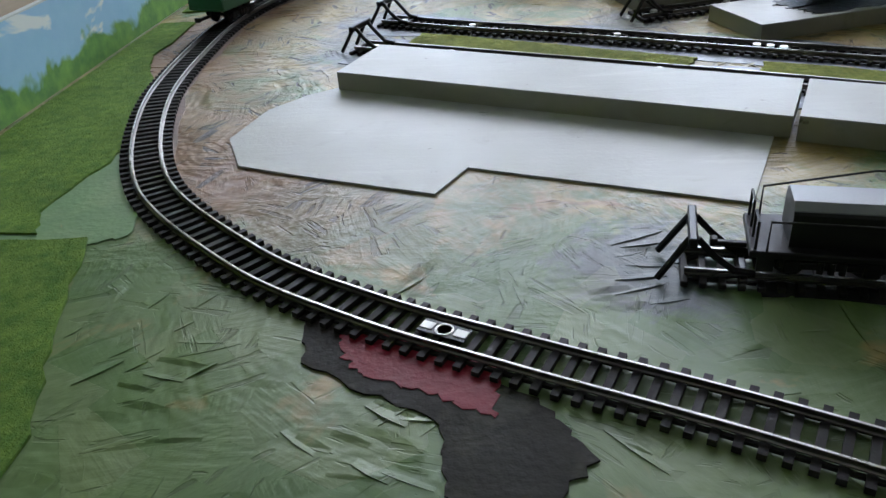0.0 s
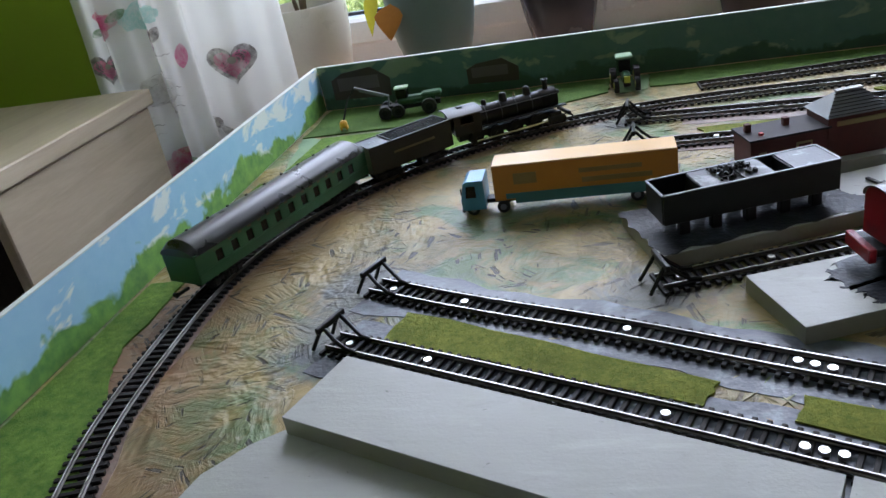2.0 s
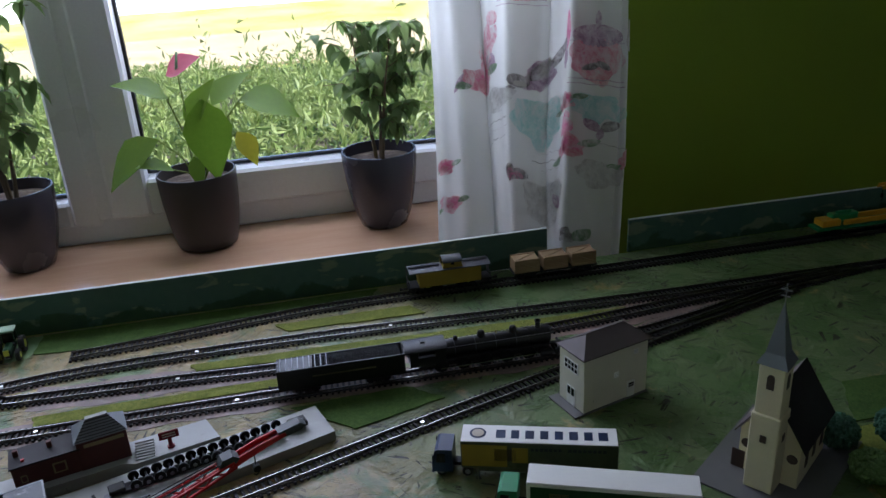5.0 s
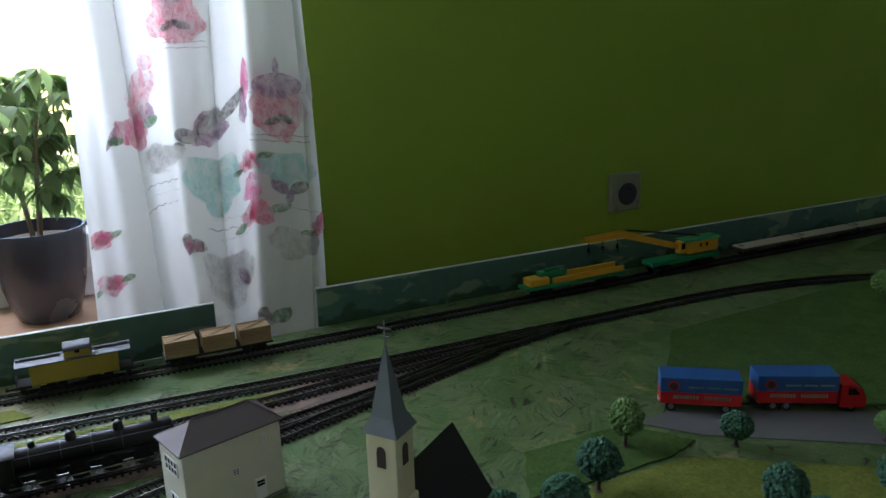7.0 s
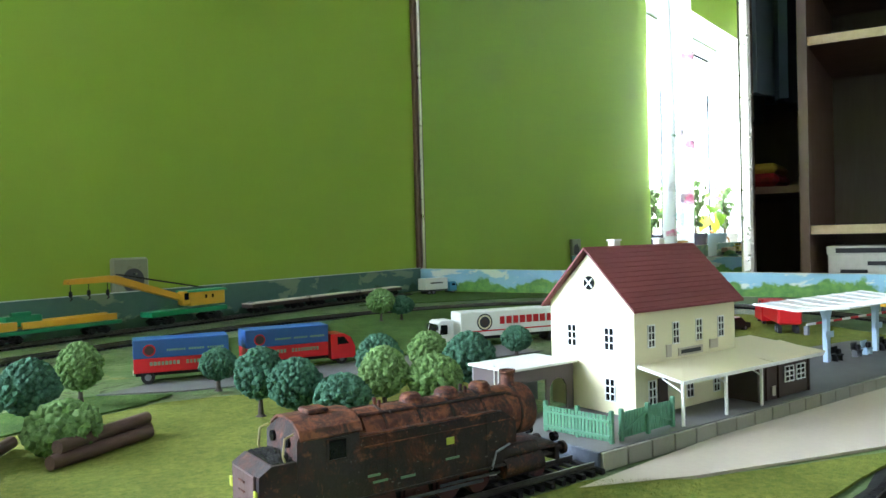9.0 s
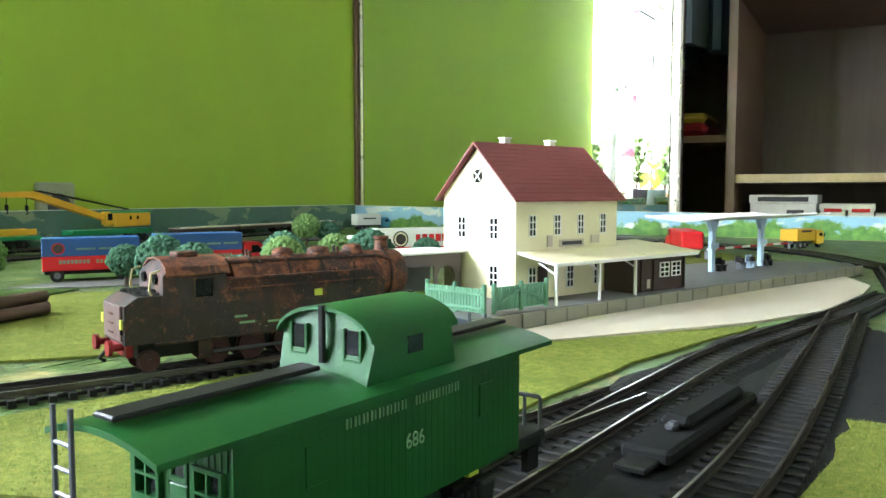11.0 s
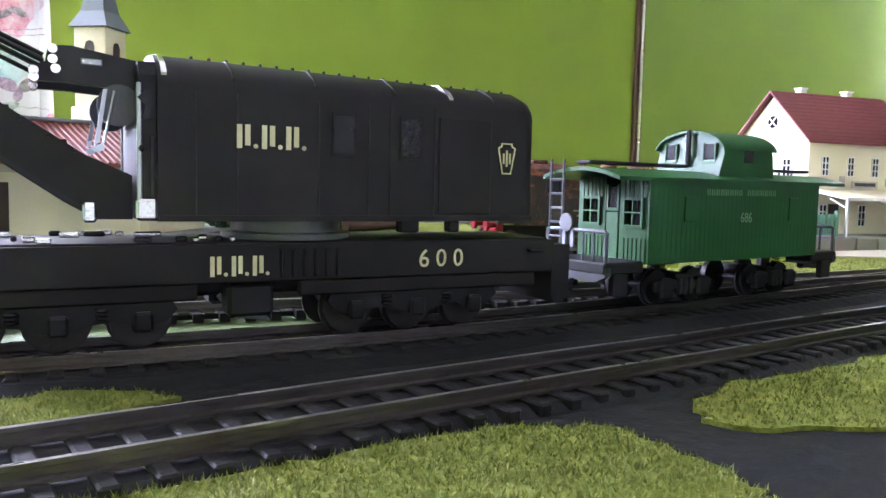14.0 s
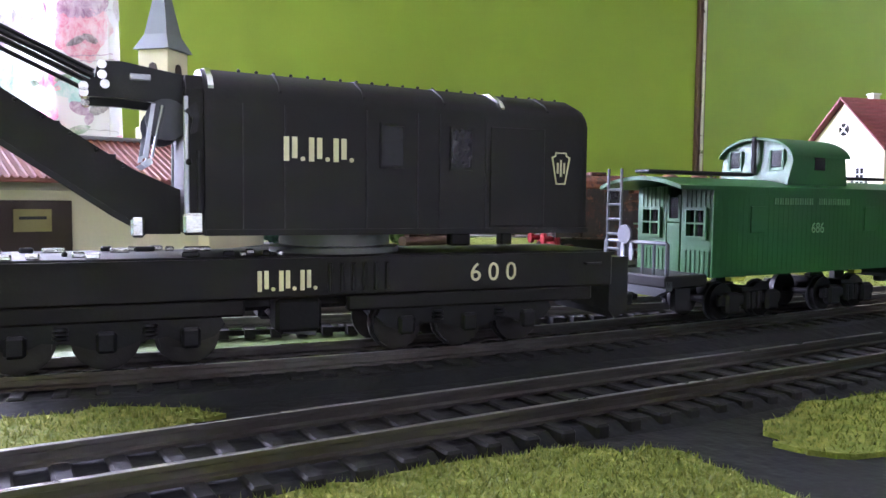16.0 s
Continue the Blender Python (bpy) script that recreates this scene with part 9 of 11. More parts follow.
# shade on this trailer's sides is put into the dark olive colour
white_top = articulated_truck(yawed(0.592, 0.772, 0, -19.0), 0.157, "navy", "olive", "white", "olive", "articulated lorry with a white-topped trailer, its shaded sides coloured olive, and dark blue cab", bars=(
    (0.024, 0.0285, 0.046, 0.026, "yellow_dull"), (0.060, 0.030, 0.016, 0.018, "yellow_dull"), (0.045, 0.030, 0.022, 0.014, "brown")))
letter_row(white_top, 0.033, 0.150, -0.0005, 0.0453, 0.0135, 8, "navy")
part("print_disc", B().cyl((0.017, 0, 0.0452), (0.017, 0, 0.0456), 0.0085, n=28), M["navy"], white_top, "round printed emblem")
part("print_disc", B().cyl((0.017, 0, 0.0455), (0.017, 0, 0.0458), 0.0062, n=24), M["sand"], white_top, "round printed emblem")
for s in (-1, 1):
    letter_row(white_top, 0.070, 0.102, s * 0.0147, 0.0375, 0.0034, 7, "ink", s)
    letter_row(white_top, 0.107, 0.146, s * 0.0147, 0.0375, 0.0034, 8, "ink", s)
articulated_truck(yawed(0.638, 0.694, 0, -22.5), 0.157, "emerald", "white", "white", None, "articulated lorry with a white trailer and green cab", bars=((0.0785, 0.028, 0.150, 0.026, "tractor"), (0.03, 0.032, 0.018, 0.006, "gold"), (0.085, 0.030, 0.05, 0.005, "olive"), (0.115, 0.024, 0.04, 0.004, "olive")))
cream_truck = articulated_truck(yawed(1.556, 0.664, 0, -35.0), 0.155, "white", "white", "white", None, "articulated lorry with a cream trailer, red lettering and white cab", z1=0.040, bars=((0.0785, 0.0185, 0.155, 0.0016, "bright_red"),))
for s in (-1, 1):
    for r_, mt, k in ((0.0098, "ink", 0), (0.0082, "cream", 1), (0.0064, "ink", 2), (0.0040, "brown", 3)):
        part("print_disc", B().cyl((0.030, s * 0.0146, 0.0285), (0.030, s * (0.0148 + 0.0001 * k), 0.0285), r_, n=28), M[mt], cream_truck, "round printed emblem")
    letter_row(cream_truck, 0.048, 0.128, s * 0.0147, 0.0295, 0.0088, 9, "bright_red", s)


def box_body(t, x0, x1, z0, z1, name="box_body"):
    part(name, B().box(((x0 + x1) / 2, 0, z0 + (z1 - z0) * 0.22), (x1 - x0, 0.029, (z1 - z0) * 0.44), bev=0.0005), M["bright_red"], t, "red lower body")
    part("tarpaulin", B().box(((x0 + x1) / 2, 0, z0 + (z1 - z0) * 0.72), (x1 - x0 + 0.0006, 0.0296, (z1 - z0) * 0.56), bev=0.0006), M["blue"], t, "blue tarpaulin cover")
    for s in (-1, 1):
        L = x1 - x0
        part("print_disc", B().cyl((x0 + 0.0135, s * 0.0148, z0 + (z1 - z0) * 0.68), (x0 + 0.0135, s * 0.01505, z0 + (z1 - z0) * 0.68), 0.0055, n=20), M["bright_red"], t, "round red emblem")
        part("print_disc", B().cyl((x0 + 0.0135, s * 0.0149, z0 + (z1 - z0) * 0.68), (x0 + 0.0135, s * 0.0152, z0 + (z1 - z0) * 0.68), 0.0042, n=20), M["brown"], t, "round dark emblem")
        for a, b_, n in ((0.34, 0.54, 8), (0.57, 0.74, 6), (0.77, 0.95, 7)):
            letter_row(t, x0 + L * a, x0 + L * b_, s * 0.0149, z0 + (z1 - z0) * 0.66, 0.0019, n, "pale_letter", s)
        for a, b_, n in ((0.16, 0.48, 8), (0.54, 0.88, 9)):
            letter_row(t, x0 + L * a, x0 + L * b_, s * 0.0147, z0 + (z1 - z0) * 0.27, 0.0034, n, "pale_letter", s)


def drawbar_trailer(m):
    t = thing("truck_trailer", m, "two-axle trailer with a blue tarpaulin over a red body", "trailer", "red and blue lorry train")
    box_body(t, 0.0, 0.083, 0.0105, 0.0405)
    part("chassis", B().box((0.0415, 0, 0.0085), (0.08, 0.012, 0.004)), M["black_matt"], t)
    part("drawbar", B().box((0.092, 0, 0.008), (0.022, 0.003, 0.0015)), M["black_matt"], t)
    part("number_plate", B().box((-0.0006, 0, 0.0095), (0.0008, 0.010, 0.003)), M["white"], t)
    road_wheels(t, (0.012, 0.068), 0.0060)


def rigid_lorry(m):
    t = thing("box_lorry", m, "red lorry with a blue tarpaulin over its red body", "lorry", "red and blue lorry train")
    box_body(t, 0.0, 0.083, 0.0105, 0.0415)
    part("chassis", B().box((0.05, 0, 0.0085), (0.11, 0.012, 0.004)), M["black_matt"], t)
    cab = [(0.086, 0.006), (0.086, 0.031), (0.1, 0.031), (0.107, 0.027), (0.112, 0.017), (0.112, 0.006)]
    part("cab", B().prism(cab, -0.014, 0.014, "y"), M["bright_red"], t, "red cab", 25)
    for s in (-1, 1):
        part("side_window", B().prism([(0.093, 0.020), (0.093, 0.028), (0.100, 0.028), (0.1055, 0.0205)], s * 0.0141, s * 0.0144, "y"), M["window_dark"], t, "dark side window")
    part("windscreen", B().prism([(0.1078, 0.0265), (0.1117, 0.018), (0.1122, 0.0183), (0.1083, 0.0268)], -0.012, 0.012, "y"), M["window_dark"], t, "dark windscreen")
    part("bumper", B().box((0.1115, 0, 0.0062), (0.003, 0.029, 0.004), bev=0.0008), M["grey_dark"], t)
    road_wheels(t, (0.018, 0.032, 0.098), 0.0060)


_d = math.degrees(math.atan2(0.764 - 0.812, 1.296 - 1.23))
_n2 = Vector((0.5897, 0.8076)) * 0.0148
drawbar_trailer(yawed(1.230 + _n2.x, 0.808 + _n2.y - 0.004, 0.0013, _d))
rigid_lorry(yawed(1.318 + 0.008, 0.756 + 0.0118, 0.0013, -30.0))


def small_truck(m, cab, box, label, z1=0.036, L=0.062, low="grey_dark"):
    t = thing("box_lorry", m, label, "lorry", "small lorries")
    truck_cab(t, -0.026, -0.006, 0.027, cab, 0.013)
    part("box_body", B().box((L / 2, 0, (0.0115 + z1) / 2), (L, 0.028, z1 - 0.0115), bev=0.0006), M[box], t)
    part("chassis", B().box((L / 2 - 0.012, 0, 0.0092), (L + 0.02, 0.012, 0.005)), M[low], t)
    for s in (-1, 1):
        part("lettering_bar", B().box((L / 2, s * 0.0142, 0.026), (L * 0.55, 0.0003, 0.003)), M["ink"], t, "dark lettering bar")
    road_wheels(t, (-0.016, L - 0.024, L - 0.012))


small_truck(yawed(2.275, 1.135, 0, 160), "cab_blue", "white", "small white box lorry with a blue cab by the end board")
small_truck(yawed(2.105, 0.235, 0, 155), "lemon", "lemon", "small yellow truck beside the curved track", 0.029, 0.05)
rt = thing("articulated_lorry", yawed(1.905, 0.385, 0, 20), "red truck tractor with a long nose and a low trailer", "lorry")
part("cab", B().prism([(-0.02, 0.006), (-0.02, 0.034), (0.004, 0.034), (0.008, 0.023), (0.03, 0.021), (0.033, 0.006)], -0.0135, 0.0135, "y"), M["bright_red"], rt, "red cab and bonnet", 25)
part("trailer_box", B().box((-0.075, 0, 0.024), (0.10, 0.027, 0.022), bev=0.002), M["bright_red"], rt)
part("windscreen", B().box((-0.008, 0, 0.0285), (0.012, 0.0274, 0.007)), M["window_dark"], rt, "dark windows")
road_wheels(rt, (0.022, -0.012, -0.1, -0.112))
cr = thing("car", yawed(1.80, 0.415, 0, -22), "black car with a pale roof behind the station", "car")
part("body", B().prism([(-0.03, 0.004), (-0.03, 0.011), (-0.018, 0.012), (-0.012, 0.018), (0.012, 0.018), (0.02, 0.012), (0.031, 0.010), (0.031, 0.004)], -0.010, 0.010, "y"), M["black"], cr, smooth=30)
part("roof", B().box((0, 0, 0.0184), (0.022, 0.018, 0.001), bev=0.0003), M["white"], cr, "pale roof")
road_wheels(cr, (-0.019, 0.02), 0.0042, 0.0102)


# ---- farm machines ----
def big_wheel(t, x, y, r, w, rim="lime"):
    b = B().cyl((x, y - w / 2, r), (x, y + w / 2, r), r, n=18)
    for k in range(14):
        a = 2 * math.pi * k / 14
        b.box((0, 0, 0), (0.0012, w, 0.0012), Matrix.Translation((x + math.cos(a) * r, y, r + math.sin(a) * r)) @ Matrix.Rotation(-a, 4, "Y"))
    o = part("wheel", b, M["tyre"], t, "ridged black tyre")
    part("rim", B().cyl((x, y - w / 2 - 0.0003, r), (x, y + w / 2 + 0.0003, r), r * 0.5, n=14), M[rim], o, "yellow rim" if rim == "lime" else "dark rim")


tx = thing("tractor", yawed(0.041, 1.178, 0.002, -85), "green tractor with a pale cab roof on the grass", "tractor")
part("bonnet", B().box((0.012, 0, 0.016), (0.026, 0.010, 0.010), bev=0.0025), M["tractor"], tx, "green bonnet")
part("grille", B().box((0.0255, 0, 0.016), (0.001, 0.007, 0.008)), M["lime"], tx, "yellow grille")
cabf = B()
for x_ in (-0.014, 0.001):
    for y_ in (-0.008, 0.008):
        cabf.box((x_, y_, 0.027), (0.0012, 0.0012, 0.018))
part("cab_frame", cabf, M["tractor"], tx)
part("cab_glass", B().box((-0.0065, 0, 0.026), (0.013, 0.014, 0.014)), M["window_dark"], tx, "dark cab glass")
part("cab_roof", B().box((-0.0065, 0, 0.0368), (0.02, 0.02, 0.0035), bev=0.0012), M["pale_letter"], tx, "pale green roof")
part("chassis", B().box((0.002, 0, 0.0095), (0.04, 0.008, 0.006)), M["black_matt"], tx)
for s in (-1, 1):
    big_wheel(tx, -0.008, s * 0.014, 0.0115, 0.007)
    big_wheel(tx, 0.018, s * 0.0125, 0.008, 0.0055)

fw_ = thing("forestry_tractor", yawed(-0.235, 1.172, 0.002, 8), "green forestry tractor with a folding loader arm and yellow grapple", "tractor")
part("body", B().box((0.012, 0, 0.018), (0.05, 0.016, 0.010), bev=0.003), M["tractor"], fw_, "green body")
part("rear_body", B().box((0.032, 0, 0.022), (0.026, 0.016, 0.007), bev=0.002), M["tractor"], fw_)
part("cab", B().box((-0.006, 0, 0.0275), (0.016, 0.014, 0.013), bev=0.002), M["window_dark"], fw_, "dark glass cab")
part("cab_roof", B().box((-0.006, 0, 0.0352), (0.018, 0.016, 0.0022), bev=0.0008), M["pale_letter"], fw_, "pale roof")
part("chassis", B().box((0.002, 0, 0.011), (0.08, 0.010, 0.006)), M["black_matt"], fw_)
for s in (-1, 1):
    big_wheel(fw_, -0.03, s * 0.013, 0.0082, 0.006, "black_matt")
    big_wheel(fw_, -0.013, s * 0.013, 0.0082, 0.006, "black_matt")
    big_wheel(fw_, 0.028, s * 0.013, 0.0095, 0.007, "black_matt")
arm = part("loader_arm", B().tube([(-0.026, 0, 0.014), (-0.024, 0, 0.027), (-0.066, -0.004, 0.045)], 0.0018).tube([(-0.030, 0.002, 0.026), (-0.06, -0.003, 0.0395)], 0.0011), M["grey"], fw_, "grey loader arm")
part("grab_cable", B().tube([(-0.066, -0.004, 0.045), (-0.077, -0.013, 0.030), (-0.082, -0.03, 0.0125)], 0.0012), M["black_matt"], arm)
part("grapple", B().box((-0.083, -0.032, 0.008), (0.009, 0.010, 0.009), bev=0.0022).box((-0.0865, -0.032, 0.0035), (0.003, 0.009, 0.006), bev=0.001).box((-0.0795, -0.032, 0.0035), (0.003, 0.009, 0.006), bev=0.001), M["yellow"], arm, "yellow grapple")

# pictures glued to the back board
for x_, w_, h_ in ((-0.315, 0.085, 0.045), (-0.13, 0.07, 0.034)):
    p_ = thing("glued_picture", Matrix.Translation((x_, LY1 - 0.0004, 0.010)), "dark brown picture cut-out glued to the painted board", "picture", "glued pictures")
    part("paper", B().prism([(-w_ / 2, 0.004), (-w_ / 2, h_ * 0.7), (-w_ * 0.3, h_ * 0.9), (w_ * 0.2, h_), (w_ * 0.35, h_ * 0.8), (w_ / 2, h_ * 0.6), (w_ * 0.48, 0.002)], -0.0006, 0.0, "y"), M["brown"], p_)
    part("printed_shape", B().box((-0.004, -0.0008, h_ * 0.55), (w_ * 0.7, 0.0003, h_ * 0.4), bev=0.0001), M["roof_purple"], p_)

# ---- objects on the loading platform ----
DIR = math.degrees(math.atan2(0.309, 0.951))
hop = thing("hopper_wagon_body", yawed(0.122, 0.7725, 0.0129, 18.6), "black open hopper wagon body with silvery worn rims on blocks", "wagon body")
L_ = 0.132
hb = []
for s in (-1, 1):
    hb.append(("side_plate", (0, s * 0.0165, 0.0225), (L_, 0.0014, 0.023)))
for x_ in (-L_ / 2, -L_ * 0.27, -L_ * 0.10, L_ * 0.14, L_ * 0.24, L_ / 2):
    hb.append(("cross_plate", (x_, 0, 0.0225), (0.0014, 0.0312, 0.022)))
hb.append(("floor_plate", (0, 0, 0.0118), (L_ - 0.003, 0.0312, 0.0014)))
for nm_, c_, s_ in hb:
    part(nm_, B().box(c_, s_, bev=0.0003), M["black"], hop)
for x_, w_ in ((-0.185, 0.17), (0.05, 0.16), (0.37, 0.25)):
    part("worn_deck", B().box((L_ * x_, 0, 0.0338), (L_ * w_, 0.031, 0.001)), M["worn_deck"], hop, "worn black and white deck")
for x_ in (-0.05, -0.026, 0.0, 0.026, 0.05):
    part("support_leg", B().box((x_, -0.0125, 0.00625), (0.008, 0.007, 0.0125), bev=0.001), M["black_matt"], hop)
    part("support_leg", B().box((x_, 0.0125, 0.00625), (0.008, 0.007, 0.0125), bev=0.001), M["black_matt"], hop)
part("coal_load", lump_heap(0.028, 0.03, 0.005, 8, 0.0045), M["black_matt"], hop, "loose black lumps", 0, pose(-0.008, 0, 0.033))
part("rim", B().box((0, 0.0165, 0.0343), (L_, 0.0018, 0.0008)).box((0, -0.0165, 0.0343), (L_, 0.0018, 0.0008)).box((L_ / 2, 0, 0.0343), (0.0018, 0.033, 0.0008)).box((-L_ / 2, 0, 0.0343), (0.0018, 0.033, 0.0008)), M["grey"], hop, "pale worn rim")

shd = thing("brick_shed", yawed(0.188, 0.876, 0.0135, 15.5), "dark brick goods shed with a slate hip roof", "shed")
part("low_wing", B().box((-0.024, 0, 0.0135), (0.064, 0.034, 0.027), bev=0.0004), M["brick"], shd, "dark brick wall")
part("low_roof", B().box((-0.024, 0, 0.0275), (0.067, 0.037, 0.0016)), M["roof_dark"], shd, "flat dark roof")
part("tower_wing", B().box((0.032, 0, 0.0175), (0.05, 0.036, 0.035), bev=0.0004), M["brick"], shd, "dark brick wall")
part("hip_roof", B().add([(0.005, -0.02, 0.035), (0.059, -0.02, 0.035), (0.059, 0.02, 0.035), (0.005, 0.02, 0.035), (0.022, 0, 0.0505), (0.042, 0, 0.0505)], [(3, 2, 1, 0), (0, 1, 5, 4), (1, 2, 5), (2, 3, 4, 5), (3, 0, 4)]), M["spire"], shd, "slate hip roof", 0)
part("ridge_cap", B().box((0.032, 0, 0.0508), (0.022, 0.006, 0.001)), M["plate"], shd, "pale ridge cap")
for k in range(7):
    part("slate_course", B().box((0.032, -0.0187 + 0.0026 * k, 0.0366 + 0.0020 * k), (0.050 - 0.004 * k, 0.0006, 0.0006)), M["roof_dark"], shd)
for x_, z_, w_, h_ in ((0.008 - 0.02, 0.0135, 0.013, 0.012), (-0.046, 0.012, 0.006, 0.008)):
    wf = part("window_frame", B().box((x_, -0.0174, z_), (w_, 0.0008, h_)), M["gold"], shd, "ochre window frame")
    part("pane", B().box((x_, -0.0179, z_), (w_ * 0.75, 0.0004, h_ * 0.75)), M["brick"], wf)
part("name_board", B().box((0.034, -0.0184, 0.029), (0.04, 0.0008, 0.004)), M["gold"], shd, "ochre name board")
for x_ in (-0.05, -0.018):
    part("chimney", B().box((x_, 0.004, 0.0315), (0.005, 0.005, 0.007), bev=0.0005), M["brick"], shd)
part("roof_lamp", B().box((-0.044, -0.009, 0.0292), (0.003, 0.003, 0.002)), M["bright_red"], shd, "small red box")
st = thing("steps", yawed(0.262, 0.872, 0.0134, 8), "white plastic steps beside the shed", "steps")
for k in range(7):
    part("tread", B().box((0.0, -0.006 + 0.0035 * k, 0.0006 + 0.0006 * k), (0.02, 0.003, 0.0012 + 0.0012 * k)), M["plate"], st)
sg = thing("sign", yawed(0.288, 0.879, 0.0134, 12), "small red sign with a pale border on a short post", "sign")
part("post", B().cyl((0, 0, 0), (0, 0, 0.012), 0.0022, n=10).cyl((0, 0, 0), (0, 0, 0.002), 0.004, n=12), M["red"], sg)
part("board", B().box((0, -0.001, 0.0165), (0.021, 0.0014, 0.0095), bev=0.0002), M["red"], sg, "red board")
for z_ in (0.018, 0.015):
    part("lettering_bar", B().box((0, -0.0018, z_), (0.014, 0.0003, 0.0013)), M["sand"], sg, "pale lettering bar")

wr = thing("wheel_rack", yawed(0.335, 0.8465, 0.0127, 18.5), "rack of black wheelsets on a dark chassis lying on the platform", "wheel rack")
part("chassis", B().box((0, 0, 0.002), (0.19, 0.014, 0.003), bev=0.0005), M["black_matt"], wr)
for k in range(14):
    ws = B()
    x_ = -0.08 + 0.0118 * k
    for s in (-1, 1):
        ws.cyl((x_, s * 0.0075, 0.0075), (x_, s * 0.0092, 0.0075), 0.0056, n=16)
    ws.cyl((x_, -0.0115, 0.0075), (x_, 0.0115, 0.0075), 0.0013, n=8)
    w_ = part("wheelset", ws, M["black"], wr, "shiny black wheelset")
    part("hub", B().cyl((x_, -0.0118, 0.0075), (x_, -0.0114, 0.0075), 0.0022, n=10), M["grey"], w_, "grey hub")
part("end_bogie", B().box((0.096, 0, 0.006), (0.02, 0.016, 0.006), bev=0.001), M["black_matt"], wr)
part("end_bogie", B().box((-0.098, 0, 0.005), (0.016, 0.014, 0.005), bev=0.001), M["black_matt"], wr)
part("coupling", B().cyl((-0.108, -0.006, 0.002), (-0.108, -0.006, 0.004), 0.004, n=12), M["grey"], wr)
bl = thing("loose_bar", yawed(0.222, 0.808, 0.0127, -62), "short dark metal bar lying on the platform", "metal bar")
part("bar", B().box((0, 0, 0.001), (0.018, 0.003, 0.002), bev=0.0004), M["black_matt"], bl)
part("end_block", B().box((0.008, 0, 0.0022), (0.004, 0.004, 0.003), bev=0.0004), M["black_matt"], bl)

# ---- the red crane ----
rc = thing("red_crane", yawed(0.250, 0.7005, 0.0129, 12.0), "weathered red railway crane with a lattice jib on a wooden block", "crane car")
part("base", B().box((0, 0, 0.0125), (0.138, 0.029, 0.0050), bev=0.0008), M["black_matt"], rc, "black base wagon")
for x_ in (-0.040, 0.040):
    bogie(rc, x_, 0.0052, 0.022)
for q in (-1, 1):
    part("end_beam", B().box((q * 0.0705, 0, 0.0118), (0.0050, 0.031, 0.0095), bev=0.0006), M["red"], rc, "dull red end beam")
for k in range(4):
    part("deck_board", B().box((0.0475 + 0.0052 * k, 0, 0.0154), (0.0046, 0.0275, 0.0010), bev=0.0002), M["worn_plum"], rc, "dark plum deck board")
part("side_rail", B().box((0.056, -0.0150, 0.0140), (0.026, 0.0012, 0.0060), bev=0.0003), M["red"], rc)
part("turntable", B().cyl((0, 0, 0.0150), (0, 0, 0.0178), 0.0135, n=28), M["black_matt"], rc)
SUP = pose(0, 0, 0, 0, 0, 6)
arcp = [(-0.0155, 0.0180), (-0.0155, 0.0440)] + [(0.0155 * math.sin(a), 0.0440 + 0.0085 * math.cos(a)) for a in [-1.35 + 2.7 * k / 10 for k in range(11)]] + [(0.0155, 0.0440), (0.0155, 0.0180)]
hs = part("house", B().prism(arcp, -0.064, -0.0295, "x"), M["red"], rc, "dark red machinery house", 35, SUP)
part("house_roof", B().prism([(y * 1.03, z + 0.0006) for y, z in arcp[1:-1]] + [(y * 0.97, z - 0.0004) for y, z in reversed(arcp[1:-1])], -0.0655, -0.0285, "x"), M["worn_roof"], hs, "scuffed dark roof", 35)
for s_ in (-1, 1):
    part("window", B().box((-0.0515, s_ * 0.0156, 0.0380), (0.0085, 0.0005, 0.0090), bev=0.0002), M["window_dark"], hs, "dark window opening")
    part("door_seam", B().box((-0.0405, s_ * 0.0156, 0.0310), (0.0005, 0.0004, 0.0230)), M["black"], hs)
    cheek = part("side_cheek", B().prism([(-0.0295, 0.0180), (-0.0295, 0.0470), (-0.0080, 0.0485), (0.0330, 0.0400), (0.0420, 0.0330), (0.0430, 0.0180)], s_ * 0.0135 - 0.0011, s_ * 0.0135 + 0.0011, "y"), M["red"], rc, "red cheek plate", 20, SUP)
    part("gear_cover", B().cyl((0.0140, s_ * 0.0146, 0.0310), (0.0140, s_ * 0.0160, 0.0310), 0.0070, n=22).cyl((0.0140, s_ * 0.0160, 0.0310), (0.0140, s_ * 0.0168, 0.0310), 0.0026, n=14), M["bright_red"], cheek, "bright red gear cover")
    part("gear_cover", B().cyl((-0.0060, s_ * 0.0146, 0.0270), (-0.0060, s_ * 0.0156, 0.0270), 0.0046, n=20), M["red"], cheek)
    part("gantry_rail", B().box((0, 0, 0), (0.084, 0.0018, 0.0018), SUP @ Matrix.Translation((0.010, s_ * 0.0085, 0.0545)) @ Matrix.Rotation(radians(-7), 4, "Y")), M["black"], rc)
    part("gantry_leg", B().tube([(-0.024, s_ * 0.0085, 0.0470), (-0.022, s_ * 0.0085, 0.0515)], 0.0010, m=SUP), M["black"], rc)
    part("jib_stay", B().tube([(0.050, s_ * 0.0060, 0.0585), (0.118, s_ * 0.0045, 0.0735)], 0.0005, m=SUP), M["black"], rc)
    part("jib_stay", B().tube([(0.050, s_ * 0.0030, 0.0575), (0.118, s_ * 0.0020, 0.0725)], 0.0005, m=SUP), M["black"], rc)
part("inner_floor", B().box((0.004, 0, 0.0240), (0.066, 0.0245, 0.0120)), M["black_matt"], rc, "dark machinery floor", m=SUP)
